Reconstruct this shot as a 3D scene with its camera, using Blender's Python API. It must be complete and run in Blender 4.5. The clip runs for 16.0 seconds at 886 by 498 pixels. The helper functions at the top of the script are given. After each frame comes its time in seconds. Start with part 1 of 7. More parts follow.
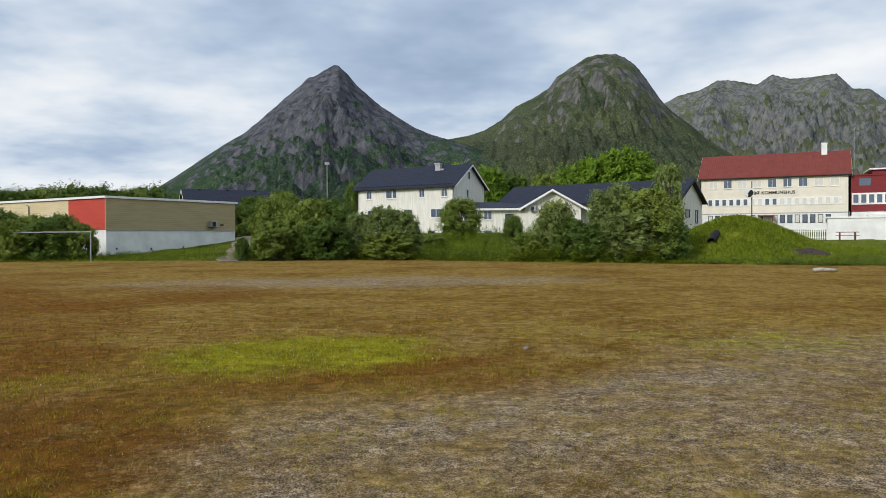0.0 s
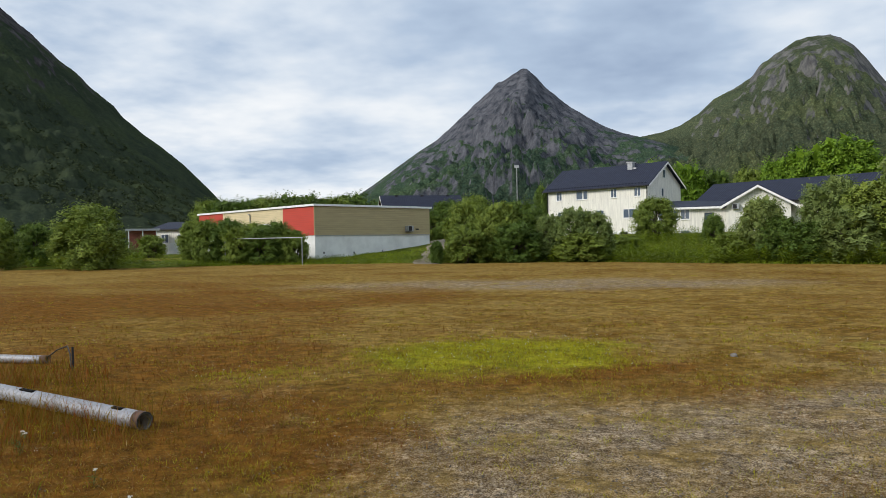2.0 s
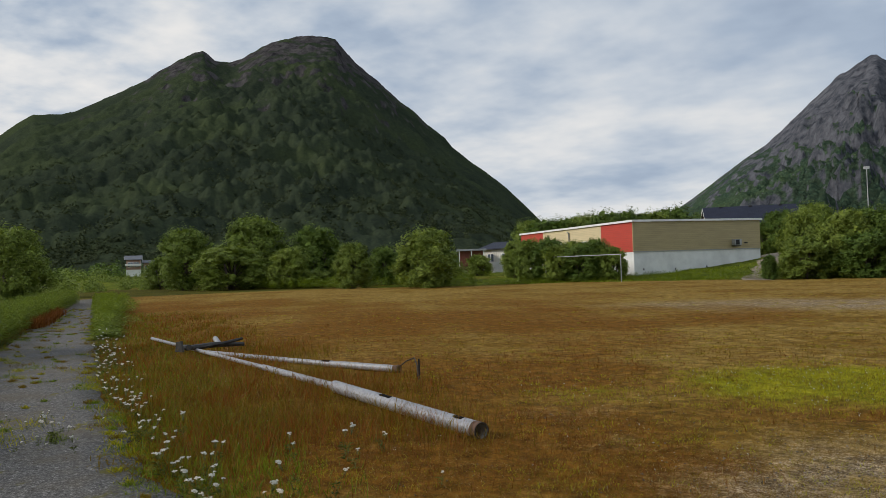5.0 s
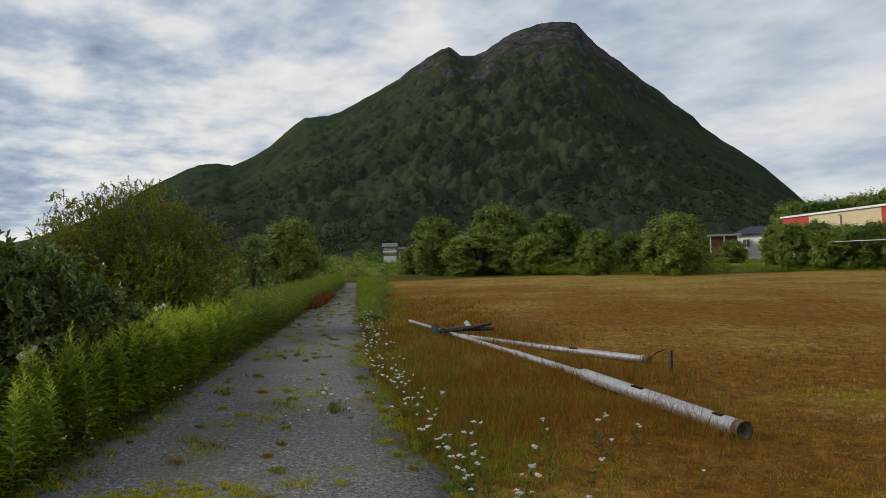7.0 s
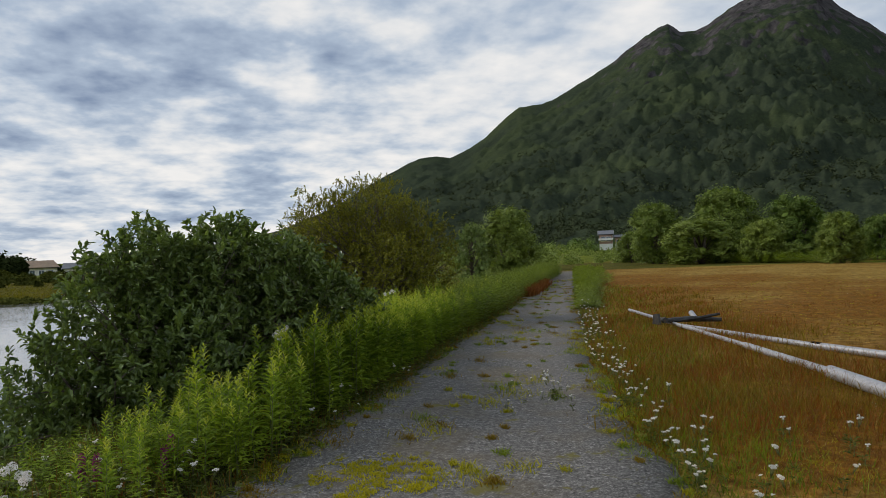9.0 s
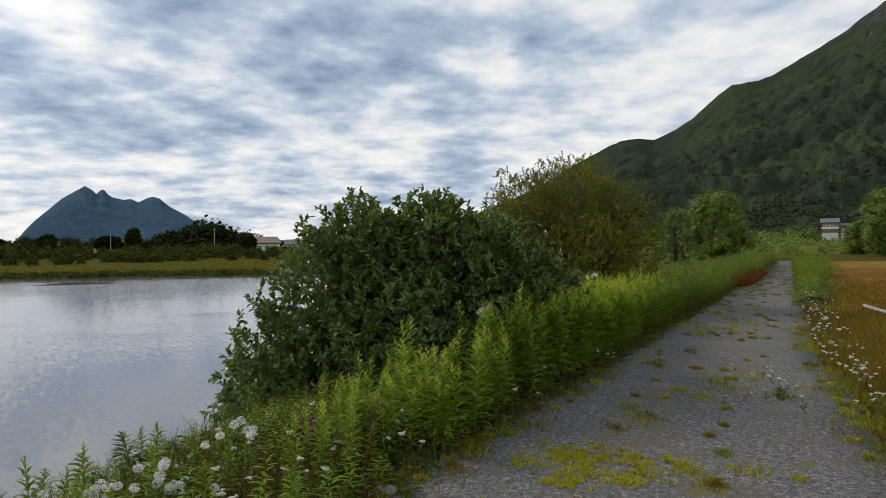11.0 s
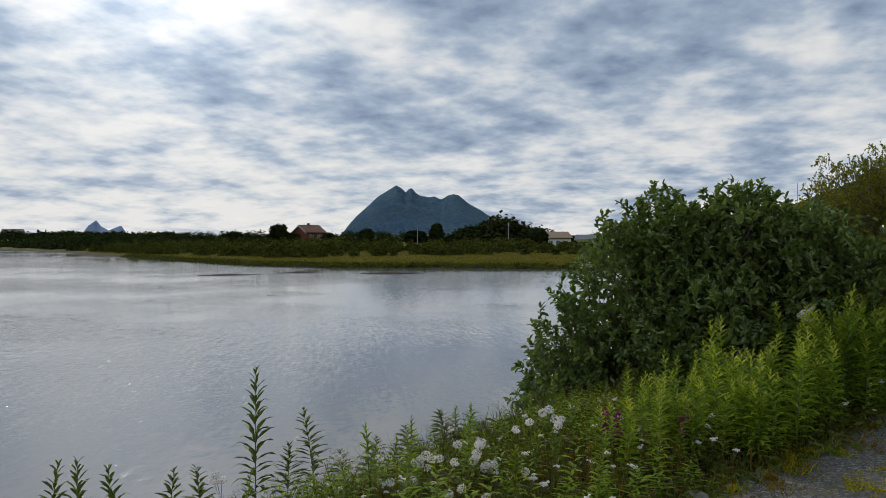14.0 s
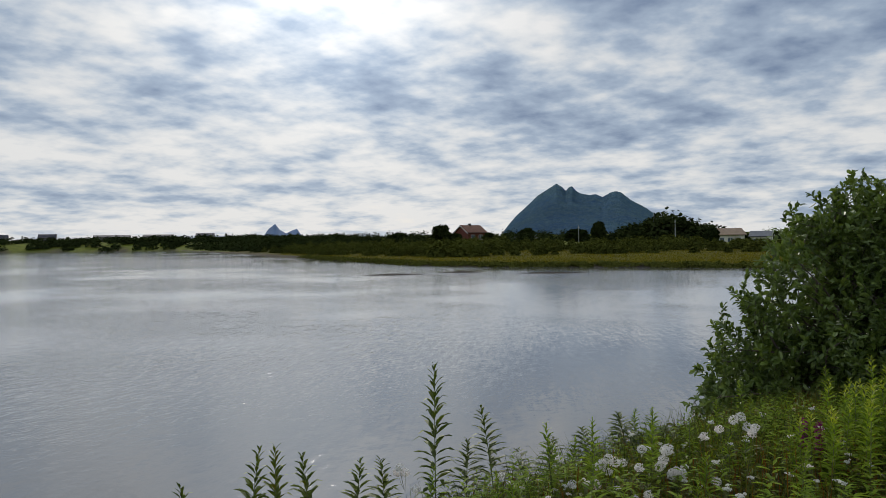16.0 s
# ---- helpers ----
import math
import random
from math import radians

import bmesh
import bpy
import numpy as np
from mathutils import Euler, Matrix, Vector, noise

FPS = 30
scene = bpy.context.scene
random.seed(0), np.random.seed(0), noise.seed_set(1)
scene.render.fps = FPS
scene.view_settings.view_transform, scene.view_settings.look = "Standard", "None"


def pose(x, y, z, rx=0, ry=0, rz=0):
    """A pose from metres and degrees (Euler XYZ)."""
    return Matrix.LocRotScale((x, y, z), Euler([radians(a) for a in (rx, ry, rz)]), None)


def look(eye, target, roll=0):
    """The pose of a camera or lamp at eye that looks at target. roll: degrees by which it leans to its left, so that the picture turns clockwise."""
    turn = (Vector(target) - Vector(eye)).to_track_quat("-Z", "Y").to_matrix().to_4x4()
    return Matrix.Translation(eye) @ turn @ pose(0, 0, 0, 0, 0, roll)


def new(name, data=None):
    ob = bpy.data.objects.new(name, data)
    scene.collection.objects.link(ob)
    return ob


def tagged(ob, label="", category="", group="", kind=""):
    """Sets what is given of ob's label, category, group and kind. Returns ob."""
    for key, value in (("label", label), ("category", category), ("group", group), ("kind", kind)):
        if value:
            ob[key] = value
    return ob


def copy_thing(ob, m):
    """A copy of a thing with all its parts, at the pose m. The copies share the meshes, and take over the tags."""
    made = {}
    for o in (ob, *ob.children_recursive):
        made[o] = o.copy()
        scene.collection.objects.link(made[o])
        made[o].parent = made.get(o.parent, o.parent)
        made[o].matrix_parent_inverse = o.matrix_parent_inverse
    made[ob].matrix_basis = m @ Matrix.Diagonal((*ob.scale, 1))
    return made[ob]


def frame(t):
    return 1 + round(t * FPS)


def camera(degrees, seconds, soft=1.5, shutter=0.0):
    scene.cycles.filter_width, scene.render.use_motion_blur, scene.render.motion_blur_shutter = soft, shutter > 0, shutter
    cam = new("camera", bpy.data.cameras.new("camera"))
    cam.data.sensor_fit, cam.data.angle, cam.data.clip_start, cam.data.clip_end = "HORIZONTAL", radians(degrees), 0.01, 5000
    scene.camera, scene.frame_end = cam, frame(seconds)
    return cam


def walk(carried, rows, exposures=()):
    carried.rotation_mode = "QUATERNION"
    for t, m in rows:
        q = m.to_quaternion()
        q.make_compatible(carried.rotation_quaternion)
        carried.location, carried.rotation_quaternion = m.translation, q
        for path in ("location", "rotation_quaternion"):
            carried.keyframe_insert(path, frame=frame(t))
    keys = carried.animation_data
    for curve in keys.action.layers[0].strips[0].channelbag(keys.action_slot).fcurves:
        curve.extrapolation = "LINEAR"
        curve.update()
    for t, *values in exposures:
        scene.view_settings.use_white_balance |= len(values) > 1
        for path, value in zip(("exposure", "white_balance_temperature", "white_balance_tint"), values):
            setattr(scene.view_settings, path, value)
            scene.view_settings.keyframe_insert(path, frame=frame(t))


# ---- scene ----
cam = camera(61.7, 16.0, soft=0.6)
PATH = [
    (0, pose(0.004, 0.001, 1.594, 89.16, 0.23, -0.00)),
    (0.5, pose(-0.014, 0.006, 1.592, 89.25, 0.48, 3.72)),
    (1, pose(-0.043, 0.005, 1.593, 89.24, 0.76, 7.40)),
    (1.5, pose(-0.041, 0.014, 1.592, 89.14, 0.87, 11.15)),
    (2, pose(-0.066, 0.014, 1.591, 89.48, 0.92, 14.58)),
    (2.5, pose(-0.113, 0.012, 1.597, 90.00, 0.90, 18.36)),
    (3, pose(-0.124, -0.002, 1.593, 90.40, 0.73, 22.61)),
    (3.5, pose(-0.140, -0.018, 1.594, 90.59, 0.85, 26.81)),
    (3.7, pose(-0.130, -0.023, 1.588, 90.71, 1.26, 28.79)),
    (5.8, pose(-0.008, -0.223, 1.672, 91.13, 1.66, 45.65)),
    (6, pose(-0.025, -0.242, 1.671, 90.98, 1.69, 47.95)),
    (6.5, pose(-0.050, -0.243, 1.673, 90.72, 1.79, 54.56)),
    (7, pose(-0.063, -0.209, 1.673, 90.92, 1.89, 57.34)),
    (7.5, pose(-0.060, -0.209, 1.674, 91.16, 1.65, 60.37)),
    (8, pose(-0.049, -0.214, 1.672, 91.34, 1.60, 63.84)),
    (8.5, pose(-0.044, -0.208, 1.665, 91.14, 1.66, 68.32)),
    (8.7, pose(-0.054, -0.234, 1.665, 90.88, 1.97, 70.74)),
    (10.8, pose(-0.332, -0.309, 1.613, 89.87, 0.42, 86.64)),
    (11, pose(-0.336, -0.325, 1.612, 89.70, 0.66, 88.92)),
    (11.5, pose(-0.337, -0.356, 1.621, 89.53, 0.18, 93.76)),
    (12, pose(-0.327, -0.369, 1.611, 89.53, -0.15, 96.41)),
    (12.5, pose(-0.318, -0.379, 1.616, 89.47, -0.23, 98.66)),
    (13, pose(-0.309, -0.403, 1.621, 89.48, -0.12, 101.81)),
    (13.5, pose(-0.316, -0.418, 1.614, 89.49, -0.06, 106.10)),
    (14, pose(-0.311, -0.441, 1.605, 89.48, 0.12, 111.05)),
    (14.5, pose(-0.306, -0.480, 1.602, 89.49, 0.13, 115.10)),
    (15, pose(-0.300, -0.508, 1.601, 89.54, 0.21, 118.10)),
    (15.5, pose(-0.294, -0.530, 1.600, 89.48, 0.26, 120.71)),
    (16, pose(-0.285, -0.550, 1.600, 89.53, 0.76, 123.37)),
]
walk(cam, PATH, exposures=[(0.0, 0.05, 6400, 12), (2.0, 0.12, 6450, 12), (3.7, -0.04, 6550, 12), (5.8, -0.2, 6700, 13), (8.5, -0.12, 6700, 13),
                            (11.0, -0.03, 6650, 13), (12.0, -0.14, 6650, 13), (13.0, -0.29, 6600, 12), (16.0, -0.33, 6550, 12)])

# ---- sky and sun ----
SUN_AZ, SUN_EL = 134.0, 30.0            # degrees to the left of north (+y), and above the horizon
sun_way = Vector((-math.sin(radians(SUN_AZ)) * math.cos(radians(SUN_EL)),
                  math.cos(radians(SUN_AZ)) * math.cos(radians(SUN_EL)), math.sin(radians(SUN_EL))))
sun = new("sun", bpy.data.lights.new("sun", "SUN"))
sun.data.energy, sun.data.angle, sun.data.color = 2.4, radians(14), (1.0, 0.95, 0.87)
sun.matrix_world = look(sun_way * 100, (0, 0, 0))


# ---- node helpers ----
def link(nt, a, b):
    nt.links.new(a, b)


def feed(nt, socket, value):
    if isinstance(value, bpy.types.NodeSocket):
        nt.links.new(value, socket)
    else:
        socket.default_value = value


def calc(nt, op, a, b=0.0, c=0.0, clamp=False):
    n = nt.nodes.new("ShaderNodeMath")
    n.operation, n.use_clamp = op, clamp
    feed(nt, n.inputs[0], a), feed(nt, n.inputs[1], b), feed(nt, n.inputs[2], c)
    return n.outputs[0]


def fractal(nt, vec, scale, detail=5.0, rough=0.55, warp=0.0):
    n = nt.nodes.new("ShaderNodeTexNoise")
    if vec is not None:
        feed(nt, n.inputs["Vector"], vec)
    n.inputs["Scale"].default_value, n.inputs["Detail"].default_value = scale, detail
    n.inputs["Roughness"].default_value, n.inputs["Distortion"].default_value = rough, warp
    return n.outputs["Fac"]


def cells(nt, vec, scale, feature="F1"):
    n = nt.nodes.new("ShaderNodeTexVoronoi")
    n.feature = feature
    feed(nt, n.inputs["Vector"], vec)
    n.inputs["Scale"].default_value = scale
    return n


def ramp(nt, fac, stops):
    n = nt.nodes.new("ShaderNodeValToRGB")
    feed(nt, n.inputs[0], fac)
    el = n.color_ramp.elements
    while len(el) < len(stops):
        el.new(0.5)
    for e, (p, c) in zip(el, stops):
        e.position = p
        e.color = (*c, 1.0) if isinstance(c, tuple) else (c, c, c, 1.0)
    return n.outputs[0]


def blend(nt, fac, a, b, kind="MIX"):
    n = nt.nodes.new("ShaderNodeMix")
    n.data_type, n.blend_type = "RGBA", kind
    feed(nt, n.inputs[0], fac)
    for s, v in ((n.inputs[6], a), (n.inputs[7], b)):
        feed(nt, s, (*v, 1.0) if isinstance(v, tuple) else v)
    return n.outputs[2]


def relief(nt, height, strength, distance, under=None):
    n = nt.nodes.new("ShaderNodeBump")
    n.inputs["Strength"].default_value, n.inputs["Distance"].default_value = strength, distance
    feed(nt, n.inputs["Height"], height)
    if under is not None:
        feed(nt, n.inputs["Normal"], under)
    return n.outputs[0]


def stretch(nt, vec, sx, sy, sz):
    n = nt.nodes.new("ShaderNodeMapping")
    feed(nt, n.inputs["Vector"], vec)
    n.inputs["Scale"].default_value = (sx, sy, sz)
    return n.outputs[0]


def place_of(nt):
    return nt.nodes.new("ShaderNodeNewGeometry").outputs["Position"]


def local(nt):
    return nt.nodes.new("ShaderNodeTexCoord").outputs["Object"]


def material(name):
    m = bpy.data.materials.new(name)
    m.use_nodes = True
    return m, m.node_tree, m.node_tree.nodes["Principled BSDF"]


# ---- world: thin sky with a layer of broken cloud, brightest round the veiled sun ----
world = bpy.data.worlds.new("sky")
scene.world = world
world.use_nodes = True
wt = world.node_tree
back = wt.nodes["Background"]
sky = wt.nodes.new("ShaderNodeTexSky")
sky.sky_type, sky.sun_disc = "NISHITA", False
sky.sun_elevation, sky.sun_rotation = radians(SUN_EL), radians(-SUN_AZ)
way = wt.nodes.new("ShaderNodeTexCoord").outputs["Generated"]
split = wt.nodes.new("ShaderNodeSeparateXYZ")
link(wt, way, split.inputs[0])
rise = calc(wt, "ADD", calc(wt, "MAXIMUM", split.outputs[2], 0.0), 0.18)
flat = wt.nodes.new("ShaderNodeCombineXYZ")
link(wt, calc(wt, "DIVIDE", split.outputs[0], rise), flat.inputs[0])
link(wt, calc(wt, "DIVIDE", split.outputs[1], rise), flat.inputs[1])
flat.inputs[2].default_value = 3.7
broad = fractal(wt, flat.outputs[0], 1.5, 4.0, 0.45)
middle = fractal(wt, flat.outputs[0], 3.5, 4.5, 0.52)
fine = calc(wt, "ADD", calc(wt, "MULTIPLY", middle, 0.78), calc(wt, "MULTIPLY", fractal(wt, flat.outputs[0], 12.0, 5.0, 0.55), 0.22))
# the clouds are torn towards the sun and smooth away from it
torn = wt.nodes.new("ShaderNodeMapRange")
link(wt, split.outputs[1], torn.inputs[0])
torn.inputs[1].default_value, torn.inputs[2].default_value = 0.9, 0.1
torn.inputs[3].default_value, torn.inputs[4].default_value = 0.15, 0.84
puffs = calc(wt, "MULTIPLY", calc(wt, "SUBTRACT", fine, 0.5), torn.outputs[0])
dense = calc(wt, "ADD", calc(wt, "ADD", calc(wt, "MULTIPLY", calc(wt, "SUBTRACT", broad, 0.5), 0.48), 0.488), puffs)
dot = wt.nodes.new("ShaderNodeVectorMath")
dot.operation = "DOT_PRODUCT"
link(wt, way, dot.inputs[0])
dot.inputs[1].default_value = (-math.sin(radians(133)) * 0.91, math.cos(radians(133)) * 0.91, 0.41)
near_sun = calc(wt, "POWER", calc(wt, "MAXIMUM", dot.outputs["Value"], 0.0), 9.0)
halo = calc(wt, "POWER", calc(wt, "MAXIMUM", dot.outputs["Value"], 0.0), 60.0)
# a second, thinner bank over the mountains to the north
bank_north = wt.nodes.new("ShaderNodeVectorMath")
bank_north.operation = "DOT_PRODUCT"
link(wt, way, bank_north.inputs[0])
bank_north.inputs[1].default_value = (0.08, 0.95, 0.30)
veil = calc(wt, "POWER", calc(wt, "MAXIMUM", bank_north.outputs["Value"], 0.0), 40.0)
# a bright break low over the hill's western shoulder
break_west = wt.nodes.new("ShaderNodeVectorMath")
break_west.operation = "DOT_PRODUCT"
link(wt, way, break_west.inputs[0])
break_west.inputs[1].default_value = (-math.sin(radians(74)) * 0.97, math.cos(radians(74)) * 0.97, 0.22)
open_west = calc(wt, "POWER", calc(wt, "MAXIMUM", break_west.outputs["Value"], 0.0), 80.0)
# cloud colours are radiance at strength 0.1
bank_way = Vector((-math.sin(radians(104)) * 0.93, math.cos(radians(104)) * 0.93, 0.36))
mass = wt.nodes.new("ShaderNodeVectorMath")
mass.operation = "DOT_PRODUCT"
link(wt, way, mass.inputs[0])
mass.inputs[1].default_value = bank_way
heavy = calc(wt, "POWER", calc(wt, "MAXIMUM", mass.outputs["Value"], 0.0), 26.0)
low = calc(wt, "POWER", calc(wt, "SUBTRACT", 1.0, calc(wt, "MINIMUM", calc(wt, "MAXIMUM", split.outputs[2], 0.0), 1.0)), 14.0)
thick = calc(wt, "ADD", calc(wt, "SUBTRACT", dense, calc(wt, "ADD", calc(wt, "MULTIPLY", open_west, 0.06), calc(wt, "ADD", calc(wt, "MULTIPLY", near_sun, 0.065), calc(wt, "MULTIPLY", low, 0.115)))), calc(wt, "ADD", calc(wt, "MULTIPLY", heavy, 0.17), calc(wt, "MULTIPLY", veil, 0.05)))
cloud = ramp(wt, thick, [(0.34, (9.9, 10.1, 10.0)), (0.41, (8.5, 9.0, 9.3)), (0.47, (6.7, 7.6, 8.5)), (0.54, (4.6, 5.75, 7.2)), (0.68, (2.4, 3.3, 4.85))])
lit = calc(wt, "ADD", 0.92, calc(wt, "ADD", calc(wt, "MULTIPLY", near_sun, 0.08), calc(wt, "MULTIPLY", halo, 1.0)))
glow = blend(wt, 1.0, cloud, wt.nodes.new("ShaderNodeCombineColor").outputs[0], "MULTIPLY")
tone = glow.node.inputs[7].links[0].from_node
for s in tone.inputs:
    feed(wt, s, lit)
cover = ramp(wt, dense, [(0.25, 0.9), (0.36, 0.98)])
link(wt, blend(wt, cover, sky.outputs[0], glow), back.inputs[0])
back.inputs[1].default_value = 0.1


# ---- materials ----
def plain(name, colour, rough=0.6, vary=0.12, scale=3.0, metal=0.0, grain=0.0, grain_scale=60.0, spec=0.5):
    """Paint, metal or plastic with faint uneven weathering."""
    m, nt, b = material(name)
    p = local(nt)
    f = fractal(nt, p, scale, 6.0, 0.6)
    dark = tuple(c * (1 - 2 * vary) for c in colour)
    light = tuple(min(1.0, c * (1 + vary)) for c in colour)
    link(nt, ramp(nt, f, [(0.3, dark), (0.6, light)]), b.inputs["Base Color"])
    b.inputs["Roughness"].default_value, b.inputs["Metallic"].default_value = rough, metal
    b.inputs["Specular IOR Level"].default_value = spec
    if grain:
        link(nt, relief(nt, fractal(nt, p, grain_scale, 4.0), 0.6, grain), b.inputs["Normal"])
    return m


def boards(name, colour, step=0.14, upright=True, depth=0.012, vary=0.1):
    """Painted timber cladding: overlapping boards, streaked by rain."""
    m, nt, b = material(name)
    p = local(nt)
    s = nt.nodes.new("ShaderNodeSeparateXYZ")
    link(nt, p, s.inputs[0])
    run = calc(nt, "ADD", s.outputs[0], s.outputs[1]) if upright else s.outputs[2]
    saw = calc(nt, "FRACT", calc(nt, "DIVIDE", run, step))
    joint = ramp(nt, saw, [(0.0, 0.0), (0.08, 1.0), (0.92, 1.0), (1.0, 0.2)])
    streak = fractal(nt, stretch(nt, p, 3.0, 3.0, 0.25) if upright else stretch(nt, p, 0.3, 0.3, 2.0), 2.0, 6.0, 0.6)
    dark = tuple(c * (1 - 2 * vary) for c in colour)
    light = tuple(min(1.0, c * (1 + vary * 0.6)) for c in colour)
    col = ramp(nt, streak, [(0.3, dark), (0.62, light)])
    link(nt, blend(nt, joint, tuple(c * 0.62 for c in colour), col), b.inputs["Base Color"])
    b.inputs["Roughness"].default_value = 0.6
    link(nt, relief(nt, joint, 0.8, depth), b.inputs["Normal"])
    return m


def leafy(name, low, high, through_light=0.25, rough=0.55, tint=None, spec=0.16, glow_tint=(1.25, 1.3, 0.7)):
    """Leaves or blades: colour differs leaf by leaf and clump by clump; some light passes through."""
    m, nt, b = material(name)
    g = nt.nodes.new("ShaderNodeNewGeometry")
    f = fractal(nt, g.outputs["Position"], 1.6, 5.0, 0.8)
    mixv = calc(nt, "ADD", calc(nt, "MULTIPLY", g.outputs["Random Per Island"], 0.5), calc(nt, "MULTIPLY", calc(nt, "SUBTRACT", f, 0.25), 1.0))
    stops = [(0.15, low), (0.85, high)] if tint is None else [(0.12, low), (0.7, high), (0.95, tint)]
    col = ramp(nt, mixv, stops)
    ob = nt.nodes.new("ShaderNodeObjectInfo").outputs["Random"]
    col = blend(nt, 1.0, col, ramp(nt, ob, [(0.0, (0.85, 0.88, 0.85)), (1.0, (1.1, 1.06, 1.0))]), "MULTIPLY")
    link(nt, col, b.inputs["Base Color"])
    b.inputs["Roughness"].default_value = rough
    b.inputs["Specular IOR Level"].default_value = spec
    t = nt.nodes.new("ShaderNodeBsdfTranslucent")
    link(nt, blend(nt, 1.0, col, glow_tint, "MULTIPLY"), t.inputs[0])
    mx = nt.nodes.new("ShaderNodeMixShader")
    mx.inputs[0].default_value = through_light
    link(nt, b.outputs[0], mx.inputs[1]), link(nt, t.outputs[0], mx.inputs[2])
    link(nt, mx.outputs[0], nt.nodes["Material Output"].inputs[0])
    return m


PEBBLE, nt, b = material("pebble")
isle = nt.nodes.new("ShaderNodeNewGeometry").outputs["Random Per Island"]
link(nt, ramp(nt, isle, [(0.0, (0.07, 0.058, 0.045)), (0.6, (0.16, 0.125, 0.088)), (1.0, (0.33, 0.275, 0.205))]), b.inputs["Base Color"])
b.inputs["Roughness"].default_value = 0.9
BARK = plain("bark", (0.09, 0.07, 0.055), 0.9, 0.3, 12.0, grain=0.01, grain_scale=40)
TREE_LEAF = leafy("tree leaf", (0.085, 0.125, 0.022), (0.25, 0.32, 0.058), 0.14)
TREE_DARK = leafy("dark tree leaf", (0.045, 0.085, 0.015), (0.15, 0.22, 0.038), 0.12)
SCRUB = leafy("olive scrub leaf", (0.044, 0.055, 0.014), (0.125, 0.132, 0.030), 0.1, 0.95, spec=0.0)
TALL_RED = leafy("tall rusty grass", (0.130, 0.038, 0.008), (0.25, 0.088, 0.012), 0.3, 0.6, (0.33, 0.17, 0.03), glow_tint=(1.3, 1.0, 0.6))
TALL_OLIVE = leafy("tall olive grass", (0.085, 0.066, 0.006), (0.22, 0.160, 0.014), 0.3, 0.6, glow_tint=(1.3, 1.15, 0.6))
# Far foliage shows its shaded side; that darkness is put into the colour.
FAR_LEAF = leafy("far foliage in painted shade", (0.016, 0.025, 0.010), (0.046, 0.060, 0.020), 0.05, 0.95, spec=0.0)
HILL_LEAF = leafy("hillside scrub leaf", (0.033, 0.045, 0.028), (0.070, 0.088, 0.043), 0.1, 0.9, spec=0.02)
TREE_LIGHT = leafy("light tree leaf", (0.07, 0.14, 0.013), (0.21, 0.33, 0.028), 0.16)
WILLOW_GREY = leafy("grey willow leaf", (0.085, 0.125, 0.032), (0.25, 0.31, 0.095), 0.14)
WILLOW_LEAF = leafy("willow leaf", (0.040, 0.072, 0.014), (0.185, 0.250, 0.060), 0.24, 0.36, (0.29, 0.36, 0.13), 0.5)
BIRCH_LEAF = leafy("birch leaf", (0.082, 0.088, 0.010), (0.240, 0.236, 0.028), 0.32, 0.5, (0.38, 0.34, 0.05))
FIREWEED = leafy("fireweed leaf", (0.072, 0.128, 0.013), (0.255, 0.350, 0.035), 0.42, 0.55, (0.33, 0.40, 0.05), 0.06)
FIREWEED_TIP = leafy("fireweed tip", (0.21, 0.28, 0.025), (0.37, 0.42, 0.04), 0.35, 0.45, (0.42, 0.40, 0.07))
# Darker copies of the fireweed leaf; backlight and shade are in the colour.
FIREWEED_DARK = leafy("fireweed leaf darkened as backlit", (0.036, 0.062, 0.012), (0.115, 0.150, 0.024), 0.2, 0.5, (0.20, 0.17, 0.035))
FIREWEED_FAR = leafy("fireweed leaf darkened as shaded", (0.058, 0.094, 0.013), (0.190, 0.245, 0.030), 0.3, 0.5, (0.24, 0.20, 0.04))
HERB = leafy("low herb leaf", (0.026, 0.042, 0.008), (0.115, 0.140, 0.022), 0.22, 0.55, (0.24, 0.17, 0.045))
GRASS_DRY = leafy("dry grass", (0.115, 0.056, 0.008), (0.27, 0.150, 0.024), 0.22, 0.6, (0.48, 0.33, 0.09), glow_tint=(1.3, 1.0, 0.6))
GRASS_RED = leafy("red sorrel and bent grass", (0.115, 0.036, 0.008), (0.22, 0.086, 0.014), 0.25, 0.6, (0.28, 0.14, 0.03), glow_tint=(1.3, 0.95, 0.6))
GRASS_OLIVE = leafy("olive grass", (0.120, 0.082, 0.006), (0.26, 0.178, 0.014), 0.25, 0.55, glow_tint=(1.3, 1.15, 0.6))
GRASS_GREEN = leafy("green grass", (0.19, 0.178, 0.008), (0.41, 0.37, 0.014), 0.3, 0.5, (0.40, 0.37, 0.03))
WEED_GREEN = leafy("lush green weeds", (0.075, 0.11, 0.009), (0.20, 0.26, 0.016), 0.28, 0.5, (0.29, 0.31, 0.025))
MEADOW_GRASS = leafy("golden sedge meadow", (0.085, 0.084, 0.009), (0.215, 0.182, 0.018), 0.25, 0.7, spec=0.03)
STRAW = leafy("bleached straw", (0.30, 0.21, 0.085), (0.50, 0.385, 0.20), 0.2, 0.7, spec=0.05)
PETAL = leafy("white petals", (0.75, 0.74, 0.72), (0.92, 0.91, 0.89), 0.45, 0.6, glow_tint=(1.0, 1.0, 1.0))
PETAL_LILAC = leafy("pale lilac petals", (0.68, 0.65, 0.65), (0.92, 0.90, 0.90), 0.45, 0.6, glow_tint=(1.0, 1.0, 1.0))
PURPLE = leafy("purple petals", (0.14, 0.018, 0.105), (0.30, 0.045, 0.22), 0.35, 0.6)
RUST = leafy("withered spike", (0.20, 0.07, 0.02), (0.32, 0.13, 0.04), 0.2, 0.7)
